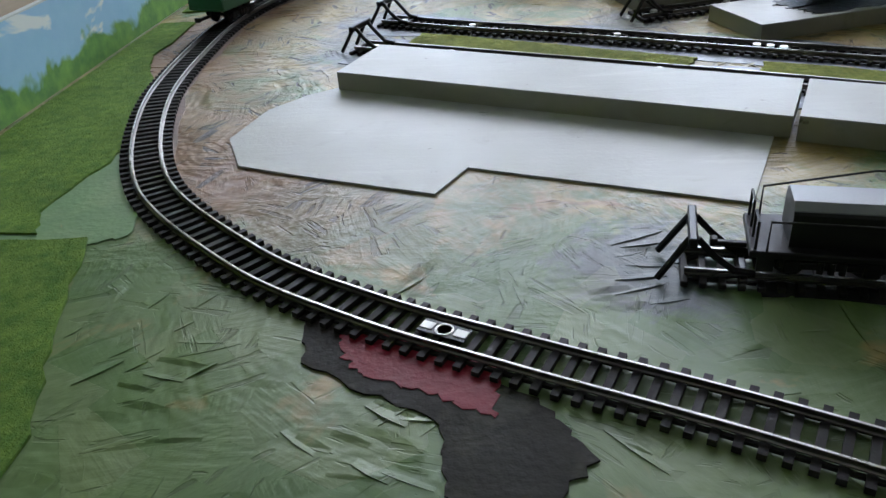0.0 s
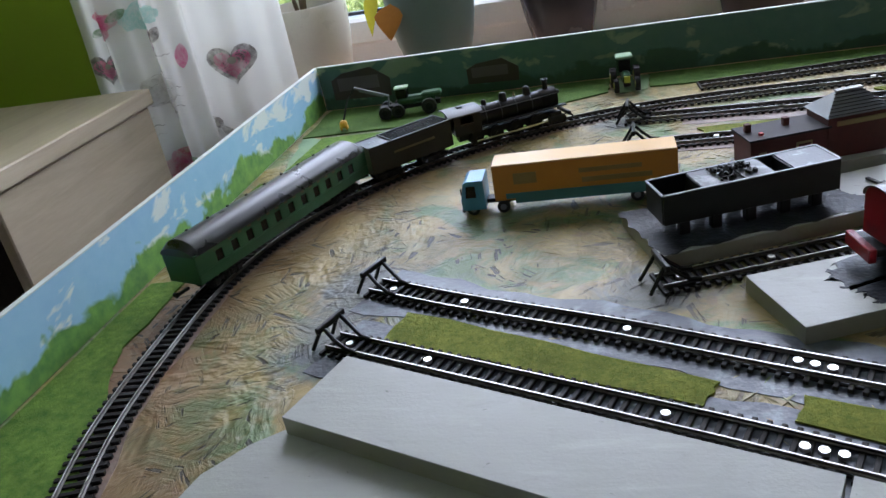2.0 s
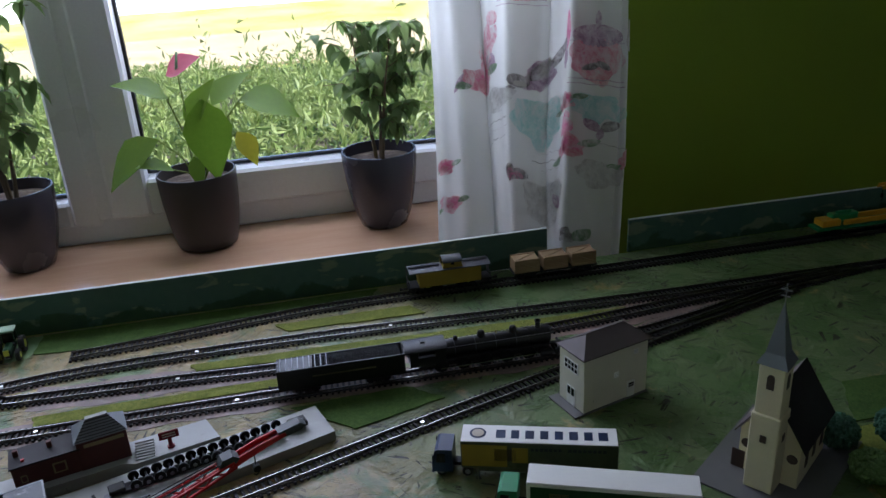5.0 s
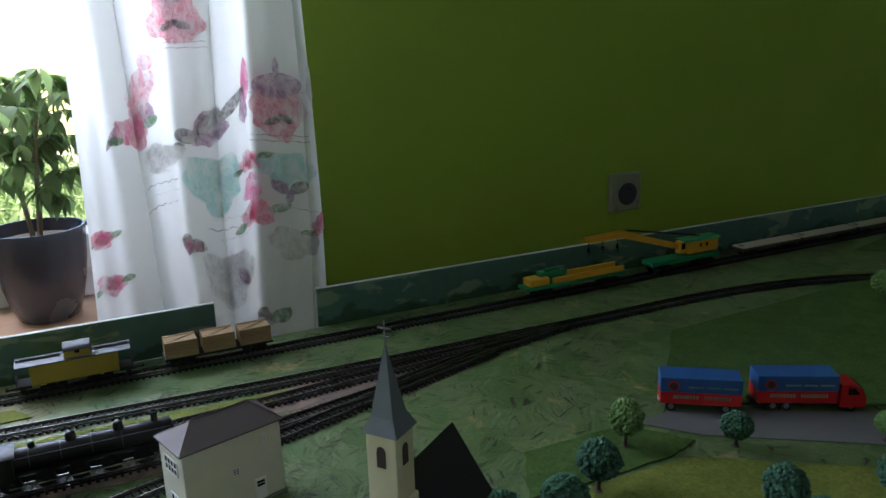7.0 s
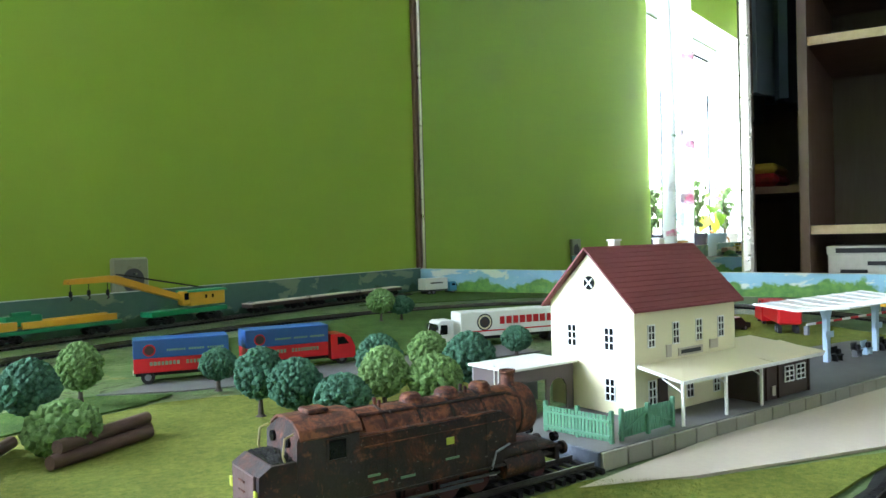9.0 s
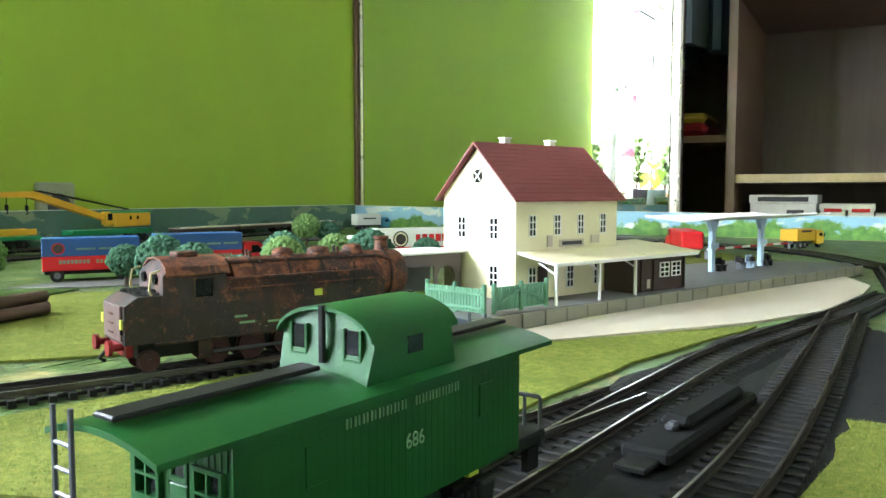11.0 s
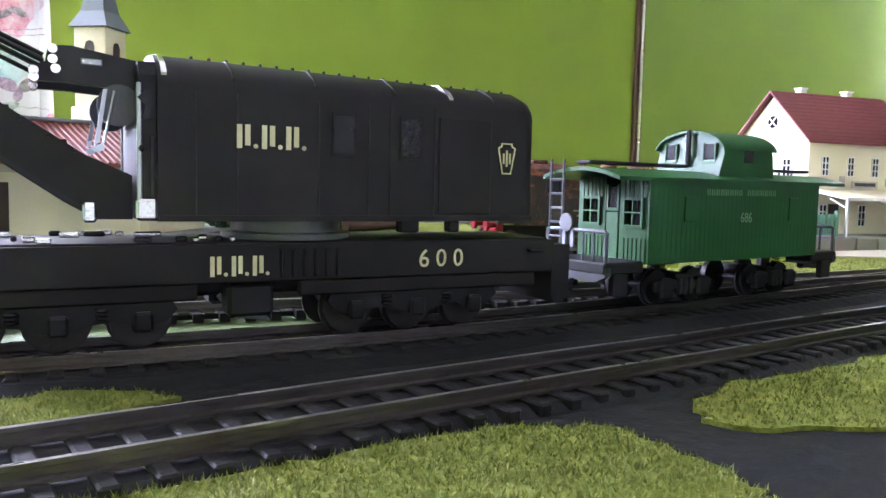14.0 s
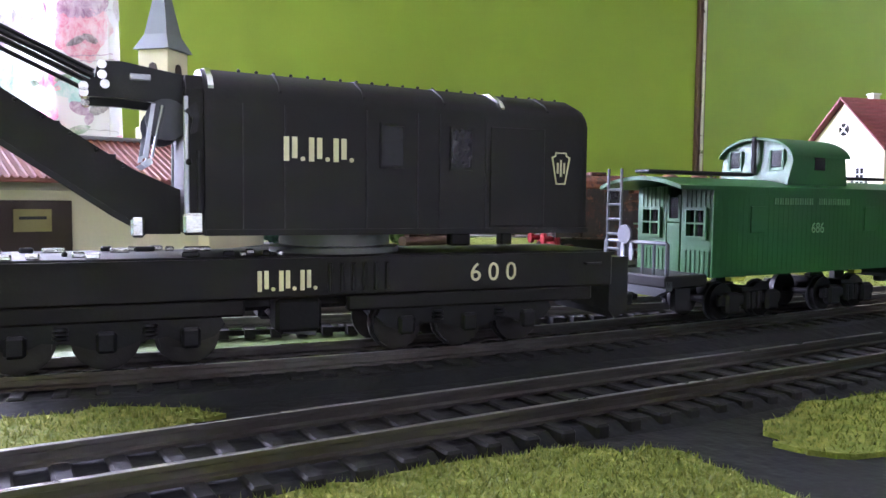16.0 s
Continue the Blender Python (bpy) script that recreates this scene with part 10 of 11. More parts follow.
part("winch_drum", B().cyl((0.018, -0.0105, 0.0360), (0.018, 0.0105, 0.0360), 0.0048, n=20), M["grey_dark"], rc, "grey winch drum", m=SUP)
part("red_cover", B().box((-0.0050, 0, 0.0480), (0.0150, 0.0120, 0.0040), bev=0.0008), M["bright_red"], rc, "bright red cover", m=SUP)
for x_, w_ in ((-0.026, 0.0026), (0.006, 0.0016), (0.014, 0.0016), (0.027, 0.0090), (0.047, 0.0030)):
    part("gantry_crossbar", B().box((x_, 0, 0.0545 + (x_ - 0.010) * 0.123), (w_, 0.0185, 0.0016), bev=0.0003), M["grey_dark" if w_ > 0.005 else "black"], rc, m=SUP)
J0, J1 = Vector((0.036, 0, 0.0385)), Vector((0.128, 0, 0.0655))
up = Vector((-0.28, 0, 0.96))


def jib_point(f, s_, h):
    """A corner of the tapering jib at the share f of its length."""
    return J0.lerp(J1, f) + Vector((0, s_ * (0.0085 - 0.0030 * f), 0)) + up * (h * (0.0095 - 0.0035 * f))


for s_ in (-1, 1):
    for h in (0, 1):
        a, c = jib_point(0, s_, h), jib_point(1, s_, h)
        part("jib_chord", B().box((0, 0, 0), ((c - a).length, 0.0022, 0.0022), Matrix.Translation((a + c) / 2) @ (c - a).to_track_quat("X", "Z").to_matrix().to_4x4()), M["bright_red"], rc, "bright red jib chord", m=SUP)
    for k in range(9):
        part("jib_brace", B().tube([jib_point(k / 9, s_, k % 2), jib_point((k + 1) / 9, s_, (k + 1) % 2)], 0.0009, 6), M["bright_red"], rc, m=SUP)
for k in range(7):
    part("jib_tie", B().tube([jib_point(k / 6, -1, 1), jib_point(k / 6, 1, 1)], 0.0007, 6), M["bright_red"], rc, m=SUP)
for s_ in (-1, 1):
    part("outer_jib", B().prism([(0.122, 0.0640), (0.120, 0.0715), (0.150, 0.0800), (0.176, 0.0835), (0.178, 0.0800), (0.152, 0.0730)], s_ * 0.0050 - 0.0008, s_ * 0.0050 + 0.0008, "y"), M["bright_red"], rc, "bright red outer jib plate", 20, SUP)
part("outer_web", B().prism([(0.122, 0.0665), (0.150, 0.0755), (0.176, 0.0815), (0.176, 0.0805), (0.151, 0.0742), (0.123, 0.0652)], -0.0044, 0.0044, "y"), M["red"], rc, m=SUP)
part("pulley_block", B().prism([(0.112, 0.0700), (0.116, 0.0770), (0.126, 0.0785), (0.132, 0.0740), (0.128, 0.0700)], -0.0062, 0.0062, "y"), M["grey_dark"], rc, "dark pulley block", 20, SUP)
part("jib_head", B().prism([(0.172, 0.0780), (0.170, 0.0850), (0.192, 0.0880), (0.198, 0.0840), (0.192, 0.0800)], -0.0052, 0.0052, "y"), M["grey_dark"], rc, "dark jib head", 20, SUP)
part("hook_line", B().tube([(0.146, 0, 0.0745), (0.146, 0, 0.0560)], 0.0006, m=SUP), M["black_matt"], rc)
part("hook_block", B().cyl((0.146, -0.0030, 0.0530), (0.146, 0.0030, 0.0530), 0.0036, n=16, m=SUP).tube([(0.146, 0, 0.0500), (0.148, 0, 0.0470), (0.145, 0, 0.0450), (0.143, 0, 0.0468)], 0.0008, m=SUP), M["black_matt"], rc, "black hook block")


# ---- buildings ----
def wall_window(parent, x, z, w, h, y, s, frame="white"):
    """A window with cross bars on the face y, looking along s."""
    a, c = w / 2 + 0.0004, h / 2 + 0.0004
    f = B().grate([x - a, x - a + 0.0008, x - 0.0004, x + 0.0004, x + a - 0.0008, x + a], [z - c, z - c + 0.0008, z - h / 6 - 0.0004, z - h / 6 + 0.0004, z + h / 6 - 0.0004, z + h / 6 + 0.0004, z + c - 0.0008, z + c], lambda i, j: i % 2 == 0 or j % 2 == 0, y, y + s * 0.0008, "y")
    o = part("window", f, M[frame], parent, "white glazing bars", 0)
    part("pane", B().box((x, y + s * 0.00005, z), (w, 0.0005, h)), M["window_dark"], o, "dark pane")
    return o


# station house: x runs along the platform, y towards the garden; its front faces -y
U, V_ = Vector((0.933, -0.36)).normalized(), Vector((0.36, 0.933)).normalized()
SANG = math.degrees(math.atan2(U.y, U.x))
PZ = 0.0105
sh = thing("station_house", yawed(1.261 + 0.004 * V_.x + 0.004 * U.x, 0.352 + 0.004 * V_.y + 0.004 * U.y, PZ, SANG), "cream station house with a maroon roof on the platform", "house")
HL, HW, EZ, RZ = 0.108, 0.074, 0.0712, 0.1068
part("wall", B().prism([(0, 0), (0, EZ), (HW / 2, RZ - 0.002), (HW, EZ), (HW, 0)], 0, HL, "x"), M["cream"], sh, "cream walls", 20)
for s in (0, 1):
    e, r0 = 0.0045, RZ
    ya, yb = (-e, HW / 2) if s == 0 else (HW + e, HW / 2)
    za = EZ - e * (RZ - EZ) / (HW / 2)
    p = [(ya, za), (yb, r0), (yb, r0 + 0.0016), (ya, za + 0.0014)]
    rf = part("roof", B().prism(p, -0.005, HL + 0.005, "x"), M["maroon"], sh, "maroon tiled roof", 20)
    for k in range(13):
        f = (k + 0.5) / 13
        y_, z_ = ya + (yb - ya) * f, za + 0.0015 + (r0 - za) * f
        part("tile_course", B().box((HL / 2, y_, z_), (HL + 0.010, 0.0006, 0.0006)), M["maroon"], rf)
for x_ in (0.030, 0.078):
    c_ = part("chimney", B().box((x_, HW / 2 + 0.004, RZ + 0.0005), (0.0065, 0.006, 0.009), bev=0.0004), M["ivory"], sh, "pale chimney")
    part("chimney_cap", B().box((x_, HW / 2 + 0.004, RZ + 0.0055), (0.0075, 0.007, 0.0011)), M["white"], c_)
for k in range(4):
    wall_window(sh, 0.016 + 0.025 * k, 0.0505, 0.0062, 0.014, 0.0, -1)
for x_ in (0.016, 0.055, 0.085):
    wall_window(sh, x_, 0.014, 0.007, 0.016, 0.0, -1)
part("name_board", B().box((0.056, -0.0006, 0.0375), (0.026, 0.0009, 0.0052), bev=0.0001), M["sand"], sh, "cream name board")
part("lettering_bar", B().box((0.056, -0.0012, 0.0375), (0.021, 0.0003, 0.0026)), M["ink"], sh, "dark lettering bar")
part("notice", B().box((0.033, -0.0006, 0.0395), (0.005, 0.0009, 0.008)), M["sand"], sh)
part("notice", B().box((0.082, -0.0006, 0.0395), (0.009, 0.0009, 0.006)), M["sand"], sh)


def gable_window(y, z, w, h):
    a, c = w / 2 + 0.0004, h / 2 + 0.0004
    f = B().grate([y - a, y - a + 0.0008, y - 0.0004, y + 0.0004, y + a - 0.0008, y + a], [z - c, z - c + 0.0008, z - h / 6 - 0.0004, z - h / 6 + 0.0004, z + h / 6 - 0.0004, z + h / 6 + 0.0004, z + c - 0.0008, z + c], lambda i, j: i % 2 == 0 or j % 2 == 0, -0.0008, 0.0, "x")
    o = part("window", f, M["white"], sh, "white glazing bars", 0)
    part("pane", B().box((-0.0001, y, z), (0.0005, w, h)), M["window_dark"], o, "dark pane")


for y_ in (0.0205, 0.0535):
    gable_window(y_, 0.0485, 0.008, 0.0145)
gable_window(0.0205, 0.0155, 0.008, 0.0145)
ro = part("round_window", B().cyl((-0.0006, HW / 2, 0.0845), (0.0004, HW / 2, 0.0845), 0.0046, n=24), M["window_dark"], sh, "round gable window")
part("round_bars", B().box((-0.0008, HW / 2, 0.0845), (0.0006, 0.0086, 0.0009), Matrix.Translation((0, HW / 2, 0.0845)) @ Matrix.Rotation(0.78, 4, "X") @ Matrix.Translation((0, -HW / 2, -0.0845))).box((-0.0008, HW / 2, 0.0845), (0.0006, 0.0086, 0.0009), Matrix.Translation((0, HW / 2, 0.0845)) @ Matrix.Rotation(-0.78, 4, "X") @ Matrix.Translation((0, -HW / 2, -0.0845))), M["white"], ro, "white cross bars")
# canopy and dark wing along the platform
can = [(-0.0005, 0.0335), (-0.034, 0.0275), (-0.034, 0.0262), (-0.0005, 0.0322)]
part("canopy", B().prism(can, 0.002, 0.165, "x"), M["cream"], sh, "pale platform canopy", 20)
part("canopy_edge", B().box((0.0835, -0.0342, 0.0268), (0.163, 0.0008, 0.0022)), M["white"], sh, "white canopy edge")
part("canopy_end", B().prism([(-0.0335, 0.0265), (-0.0335, 0.0280), (-0.001, 0.0338), (-0.001, 0.0318)], 0.001, 0.002, "x"), M["white"], sh)
for x_ in (0.006, 0.05, 0.09):
    part("canopy_post", B().box((x_, -0.031, 0.0132), (0.0016, 0.0016, 0.0264)), M["white"], sh, "thin white post")
    part("canopy_brace", B().tube([(x_, -0.031, 0.020), (x_, -0.016, 0.0268)], 0.0006), M["white"], sh)
part("wing", B().box((0.126, -0.002, 0.013), (0.064, 0.048, 0.0255), bev=0.0004), M["brown"], sh, "dark brown boarded wing")
part("wing_roof", B().prism([(-0.034, 0.0285), (0.026, 0.0345), (0.026, 0.0335), (-0.034, 0.0272)][::-1], 0.10, 0.168, "x"), M["cream"], sh, "pale flat roof")
for x_ in (0.132, 0.147):
    wall_window(sh, x_, 0.0155, 0.011, 0.0105, -0.0262, -1)
for x_ in (0.103, 0.118, 0.1572):
    part("wing_board", B().box((x_, -0.0268, 0.0125), (0.0016, 0.0012, 0.024)), M["brown"], sh)
part("poster", B().box((0.112, -0.0266, 0.006), (0.004, 0.0006, 0.0065)), M["sand"], sh)
part("door", B().box((0.026, -0.0006, 0.0115), (0.009, 0.0012, 0.022)), M["brown"], sh, "dark door")
# open lean-to shed at the gable
lt = thing("lean_to_shed", yawed(1.283, 0.405, PZ, SANG), "grey-brown lean-to shed with a white flat roof and an arched opening", "shed")
part("roof", B().box((-0.030, 0.015, 0.0315), (0.062, 0.042, 0.0016), bev=0.0003), M["white"], lt, "white flat roof")
part("back_wall", B().box((-0.030, 0.033, 0.0155), (0.058, 0.0016, 0.031)), M["grey"], lt)
part("side_wall", B().box((-0.0582, 0.015, 0.0155), (0.0016, 0.036, 0.031)), M["roof_purple"], lt)
arch = [(-0.057, 0), (-0.057, 0.0305), (-0.002, 0.0305), (-0.002, 0), (-0.008, 0), (-0.008, 0.016), (-0.011, 0.0205), (-0.016, 0.0222), (-0.021, 0.0205), (-0.024, 0.016), (-0.024, 0), (-0.027, 0), (-0.027, 0.0225), (-0.052, 0.0225), (-0.052, 0)]
part("front_wall", B().prism(arch, -0.004, -0.0025, "y"), M["roof_purple"], lt, "wall with an arched opening")
part("ladder", B().tube([(-0.0597, 0.006, 0.012), (-0.0597, 0.006, 0.034)], 0.0004).tube([(-0.0597, 0.010, 0.012), (-0.0597, 0.010, 0.034)], 0.0004), M["white"], lt, "thin white ladder")
# platform slab
pf = thing("station_platform", yawed(1.185, 0.346, 0.0, SANG), "grey station platform with a jointed stone edge", "platform")
part("slab", B().prism([(0, 0.0012), (0.0, 0.085), (0.30, 0.13), (0.50, 0.11), (0.55, 0.02), (0.52, 0.0012)], 0.0019, PZ, "z"), M["platform"], pf, "grey platform slab", 20)
for k in range(26):
    part("edge_stone", B().box((0.010 + 0.0205 * k, 0.0, 0.0052), (0.0195, 0.0022, 0.0098), bev=0.0003), M["mdf_side"], pf, "")
part("end_wall", B().box((-0.0008, 0.042, 0.0058), (0.0018, 0.082, 0.0092), bev=0.0004), M["ballast_blue"], pf, "mottled blue-grey end wall")


def picket_fence(m, L, gate=False):
    t = thing("picket_fence" if not gate else "gate", m, "green picket fence on the platform end" if not gate else "green braced wooden gate on the platform", "fence" if not gate else "gate")
    n = int(L / 0.0024)
    for k in range(n):
        part("picket", B().box((0.0012 + 0.0024 * k, 0, 0.0085), (0.0017, 0.0007, 0.0145)), M["fence"], t)
    for z_ in (0.004, 0.0125):
        part("rail", B().box((L / 2, 0.0009, z_), (L, 0.0010, 0.0014)), M["fence"], t)
    for x_ in (0, L * 0.5, L):
        part("post", B().box((x_, -0.0012, 0.0092), (0.0024, 0.0026, 0.0184), bev=0.0004), M["fence"], t)
    if gate:
        for a, c in ((0, L * 0.5), (L * 0.5, L)):
            part("brace", B().box(((a + c) / 2, -0.0009, 0.0085), (math.hypot(c - a, 0.009), 0.0008, 0.0014), Matrix.Translation(((a + c) / 2, 0, 0.0085)) @ Matrix.Rotation(-math.atan2(0.009, c - a) if a == 0 else math.atan2(0.009, c - a), 4, "Y") @ Matrix.Translation((-(a + c) / 2, 0, -0.0085))), M["fence"], t)


picket_fence(yawed(1.2025, 0.3475, PZ, SANG + 98), 0.046)
picket_fence(yawed(1.212, 0.3455, PZ, SANG + 2), 0.048, True)

# platform canopy with pumps
CX, CY = 1.540, 0.276
pc = thing("platform_canopy", yawed(CX, CY, PZ, SANG) @ Matrix.Diagonal((0.87, 0.95, 0.93, 1)), "white ribbed canopy on two pale blue pillars", "canopy")
part("canopy_roof", B().prism([(-0.046, 0.056), (0.0, 0.0505), (0.042, 0.0545), (0.042, 0.0555), (0.0, 0.0515), (-0.046, 0.057)], -0.055, 0.165, "x"), M["white"], pc, "white ribbed roof", 20)
for k in range(8):
    part("roof_rib", B().prism([(-0.046, 0.057), (0.0, 0.0515), (0.042, 0.0555), (0.042, 0.0563), (0.0, 0.0523), (-0.046, 0.0578)], -0.054 + 0.031 * k, -0.0528 + 0.031 * k, "x"), M["white"], pc)
for x_ in (0.0, 0.103):
    part("pillar", B().prism([(x_ - 0.0028, 0), (x_ + 0.0028, 0), (x_ + 0.0034, 0.04), (x_ + 0.009, 0.0505), (x_ - 0.009, 0.0505), (x_ - 0.0034, 0.04)], -0.0022, 0.0022, "y"), M["pump_blue"], pc, "pale blue pillar", 20)
    part("sign_plate", B().box((x_, -0.003, 0.026), (0.016, 0.0008, 0.006), bev=0.0002), M["pump_blue"], pc)
for x_, mt in ((0.012, "black_matt"), (0.052, "grey_dark"), (0.074, "pump_blue"), (0.112, "black_matt")):
    bn = thing("bench", yawed(CX + U.x * x_ * 0.87 - V_.x * 0.004, CY + U.y * x_ * 0.87 - V_.y * 0.004, PZ, SANG), "small dark bench with luggage on the platform", "bench", "platform furniture")
    part("seat", B().box((0, 0, 0.0055), (0.011, 0.0055, 0.0012)), M[mt], bn)
    part("backrest", B().box((0, 0.003, 0.0095), (0.011, 0.0008, 0.006), bev=0.0002), M[mt], bn)
    part("leg", B().box((-0.004, 0, 0.0026), (0.001, 0.005, 0.0052)), M[mt], bn)
    part("leg", B().box((0.004, 0, 0.0026), (0.001, 0.005, 0.0052)), M[mt], bn)
    part("luggage", B().box((0.001, -0.0005, 0.0085), (0.0045, 0.0035, 0.0048), bev=0.0008), M["black_matt"], bn)

bar = thing("level_crossing_barrier", yawed(1.79, 0.325, 0, -22), "red and white striped level crossing barrier", "barrier")
part("stand", B().box((0, 0, 0.006), (0.005, 0.005, 0.012), bev=0.0006), M["grey"], bar)
for k in range(10):
    part("striped_piece", B().box((0.010 + 0.02 * k, 0, 0.0135), (0.0196, 0.002, 0.0026), bev=0.0003), M["bright_red" if k % 2 else "white"], bar)
part("end_rest", B().box((0.205, 0, 0.006), (0.003, 0.003, 0.012)), M["grey"], bar)

# white house by the throat
wh = thing("white_house", yawed(0.7455, 0.8250, 0.0, 16.5), "ivory two-storey house with a dark hip roof", "house")
part("foundation", B().box((0.040, 0.024, 0.001), (0.106, 0.052, 0.002), bev=0.0003), M["platform"], wh, "grey base plate")
part("wall", B().box((0.046, 0.023, 0.0365), (0.092, 0.046, 0.071), bev=0.0005), M["ivory"], wh, "ivory walls")
hip = [(-0.003, -0.003), (0.095, -0.003), (0.095, 0.049), (-0.003, 0.049)]
hr = part("roof", B().add([(x, y, 0.0715) for x, y in hip] + [(x, y, 0.0730) for x, y in hip] + [(0.020, 0.023, 0.0885), (0.074, 0.023, 0.0885)],
                          [(3, 2, 1, 0), (0, 1, 5, 4), (1, 2, 6, 5), (2, 3, 7, 6), (3, 0, 4, 7), (4, 5, 9, 8), (5, 6, 9), (6, 7, 8, 9), (7, 4, 8)]), M["roof_purple"], wh, "dark hip roof", 0)
for a_, c_ in ((hip[0], (0.020, 0.023)), (hip[3], (0.020, 0.023)), (hip[1], (0.074, 0.023)), (hip[2], (0.074, 0.023))):
    part("hip_ridge", B().tube([(a_[0], a_[1], 0.0730), (c_[0], c_[1], 0.0886)], 0.0005, 6), M["roof_purple"], hr)
part("ridge_cap", B().tube([(0.020, 0.023, 0.0887), (0.074, 0.023, 0.0887)], 0.0006, 6), M["roof_purple"], hr)
wall_window(wh, 0.074, 0.060, 0.005, 0.005, 0.0, -1)
wall_window(wh, 0.046, 0.038, 0.006, 0.006, 0.0, -1)
wall_window(wh, 0.016, 0.014, 0.004, 0.004, 0.0, -1, "ivory")
door = part("door", B().box((0.068, -0.0004, 0.0125), (0.0110, 0.0012, 0.021), bev=0.0002), M["white"], wh, "white door")
for z_ in (0.0165, 0.0195):
    part("pane", B().box((0.068, -0.0011, z_), (0.0075, 0.0004, 0.0022)), M["window_dark"], door, "dark pane")
for z_, h_, w_, n_ in ((0.054, 0.013, 0.024, 4), (0.0145, 0.023, 0.014, 2)):
    ys = [0.0235 - w_ / 2 + w_ * k / n_ for k in range(n_ + 1)]
    zs = [z_ - h_ / 2 + h_ * k / 2 for k in range(3)]
    edges = lambda v: [q for c_ in v for q in (c_ - 0.0005, c_ + 0.0005)]
    wf = part("window" if n_ == 4 else "door", B().grate(edges(ys), edges(zs), lambda i, j: i % 2 == 0 or j % 2 == 0, -0.0009, 0.0, "x"), M["white"], wh, "white glazing bars", 0)
    part("pane", B().box((-0.0002, 0.0235, z_ + (0 if n_ == 4 else h_ / 4)), (0.0005, w_, h_ if n_ == 4 else h_ / 2)), M["window_dark"], wf, "dark pane")
    if n_ == 2:
        part("door_panel", B().box((-0.0003, 0.0235, z_ - h_ / 4), (0.0006, w_, h_ / 2)), M["white"], wf, "white lower panel")

# church
ca = math.degrees(math.atan2(0.6, 0.8))
ch = thing("church", yawed(0.870, 0.668, 0.0, ca), "cream church with a blue-grey spire and dark nave roof", "church")
part("foundation", B().box((0.045, 0, 0.001), (0.16, 0.115, 0.002)), M["platform"], ch, "grey base plate")
TW = 0.0118
part("tower", B().box((0, 0, 0.0715), (2 * TW, 2 * TW, 0.139), bev=0.0005).box((0, 0, 0.045), (2 * TW + 0.004, 2 * TW + 0.004, 0.086), bev=0.001), M["cream"], ch, "cream bell tower")
e = TW + 0.0025
part("spire", B().add([(-e, -e, 0.141), (e, -e, 0.141), (e, e, 0.141), (-e, e, 0.141), (-TW * 0.75, -TW * 0.75, 0.152), (TW * 0.75, -TW * 0.75, 0.152), (TW * 0.75, TW * 0.75, 0.152), (-TW * 0.75, TW * 0.75, 0.152), (0, 0, 0.2035)],
                      [(3, 2, 1, 0), (0, 1, 5, 4), (1, 2, 6, 5), (2, 3, 7, 6), (3, 0, 4, 7), (4, 5, 8), (5, 6, 8), (6, 7, 8), (7, 4, 8)]), M["spire"], ch, "blue-grey spire", 0)
part("cross", B().box((0, 0, 0.211), (0.0009, 0.0009, 0.017)).box((0, 0, 0.2135), (0.0009, 0.010, 0.0012)).box((0, 0, 0.2075), (0.0009, 0.0075, 0.001)), M["grey"], ch, "thin grey cross")
for a in range(4):
    m = Matrix.Rotation(a * math.pi / 2, 4, "Z")
    arch = [(-0.0035, 0.116), (-0.0035, 0.128), (-0.0025, 0.131), (0, 0.132), (0.0025, 0.131), (0.0035, 0.128), (0.0035, 0.116)]
    part("belfry_window", B().prism(arch, -TW - 0.0005, -TW + 0.0002, "y", m), M["brown"], ch, "dark arched opening")
    part("tower_window", B().box((0, -TW - 0.0022, 0.062), (0.006, 0.0006, 0.008), m), M["brown"], ch, "dark window")
NW, N0, N1, NE, NR = 0.029, 0.010, 0.090, 0.050, 0.098
part("nave", B().prism([(-NW, 0.002), (-NW, NE), (0, NR - 0.003), (NW, NE), (NW, 0.002)], N0, N1, "x"), M["cream"], ch, "cream nave walls", 20)
for s in (-1, 1):
    p = [(s * (NW + 0.005), NE - 0.005), (0, NR), (0, NR + 0.0016), (s * (NW + 0.0055), NE - 0.0035)]
    # one roof, coloured lighter on the window side and darker on the shaded side
    part("nave_roof", B().prism(p, N0 - 0.003, N1 + 0.004, "x"), M["roof_dark" if s < 0 else "roof_purple"], ch, "dark steep roof", 20)
    for k in range(3):
        x_ = 0.032 + 0.022 * k
        arch = [(x_ - 0.004, 0.016), (x_ - 0.004, 0.034), (x_, 0.039), (x_ + 0.004, 0.034), (x_ + 0.004, 0.016)]
        part("arched_window", B().prism(arch, s * (NW + 0.0001), s * (NW + 0.0006), "y"), M["brown"], ch, "dark arched window")
part("rose_window", B().cyl((N0 - 0.0006, 0.022, 0.034), (N0 + 0.0002, 0.022, 0.034), 0.0052, n=20), M["brown"], ch, "round dark window")
part("rose_window", B().cyl((N0 - 0.0006, -0.022, 0.034), (N0 + 0.0002, -0.022, 0.034), 0.0052, n=20), M["brown"], ch, "round dark window")
part("door", B().box((N0 - 0.0004, 0.029, 0.0125), (0.0008, 0.013, 0.021)), M["brown"], ch, "dark door")

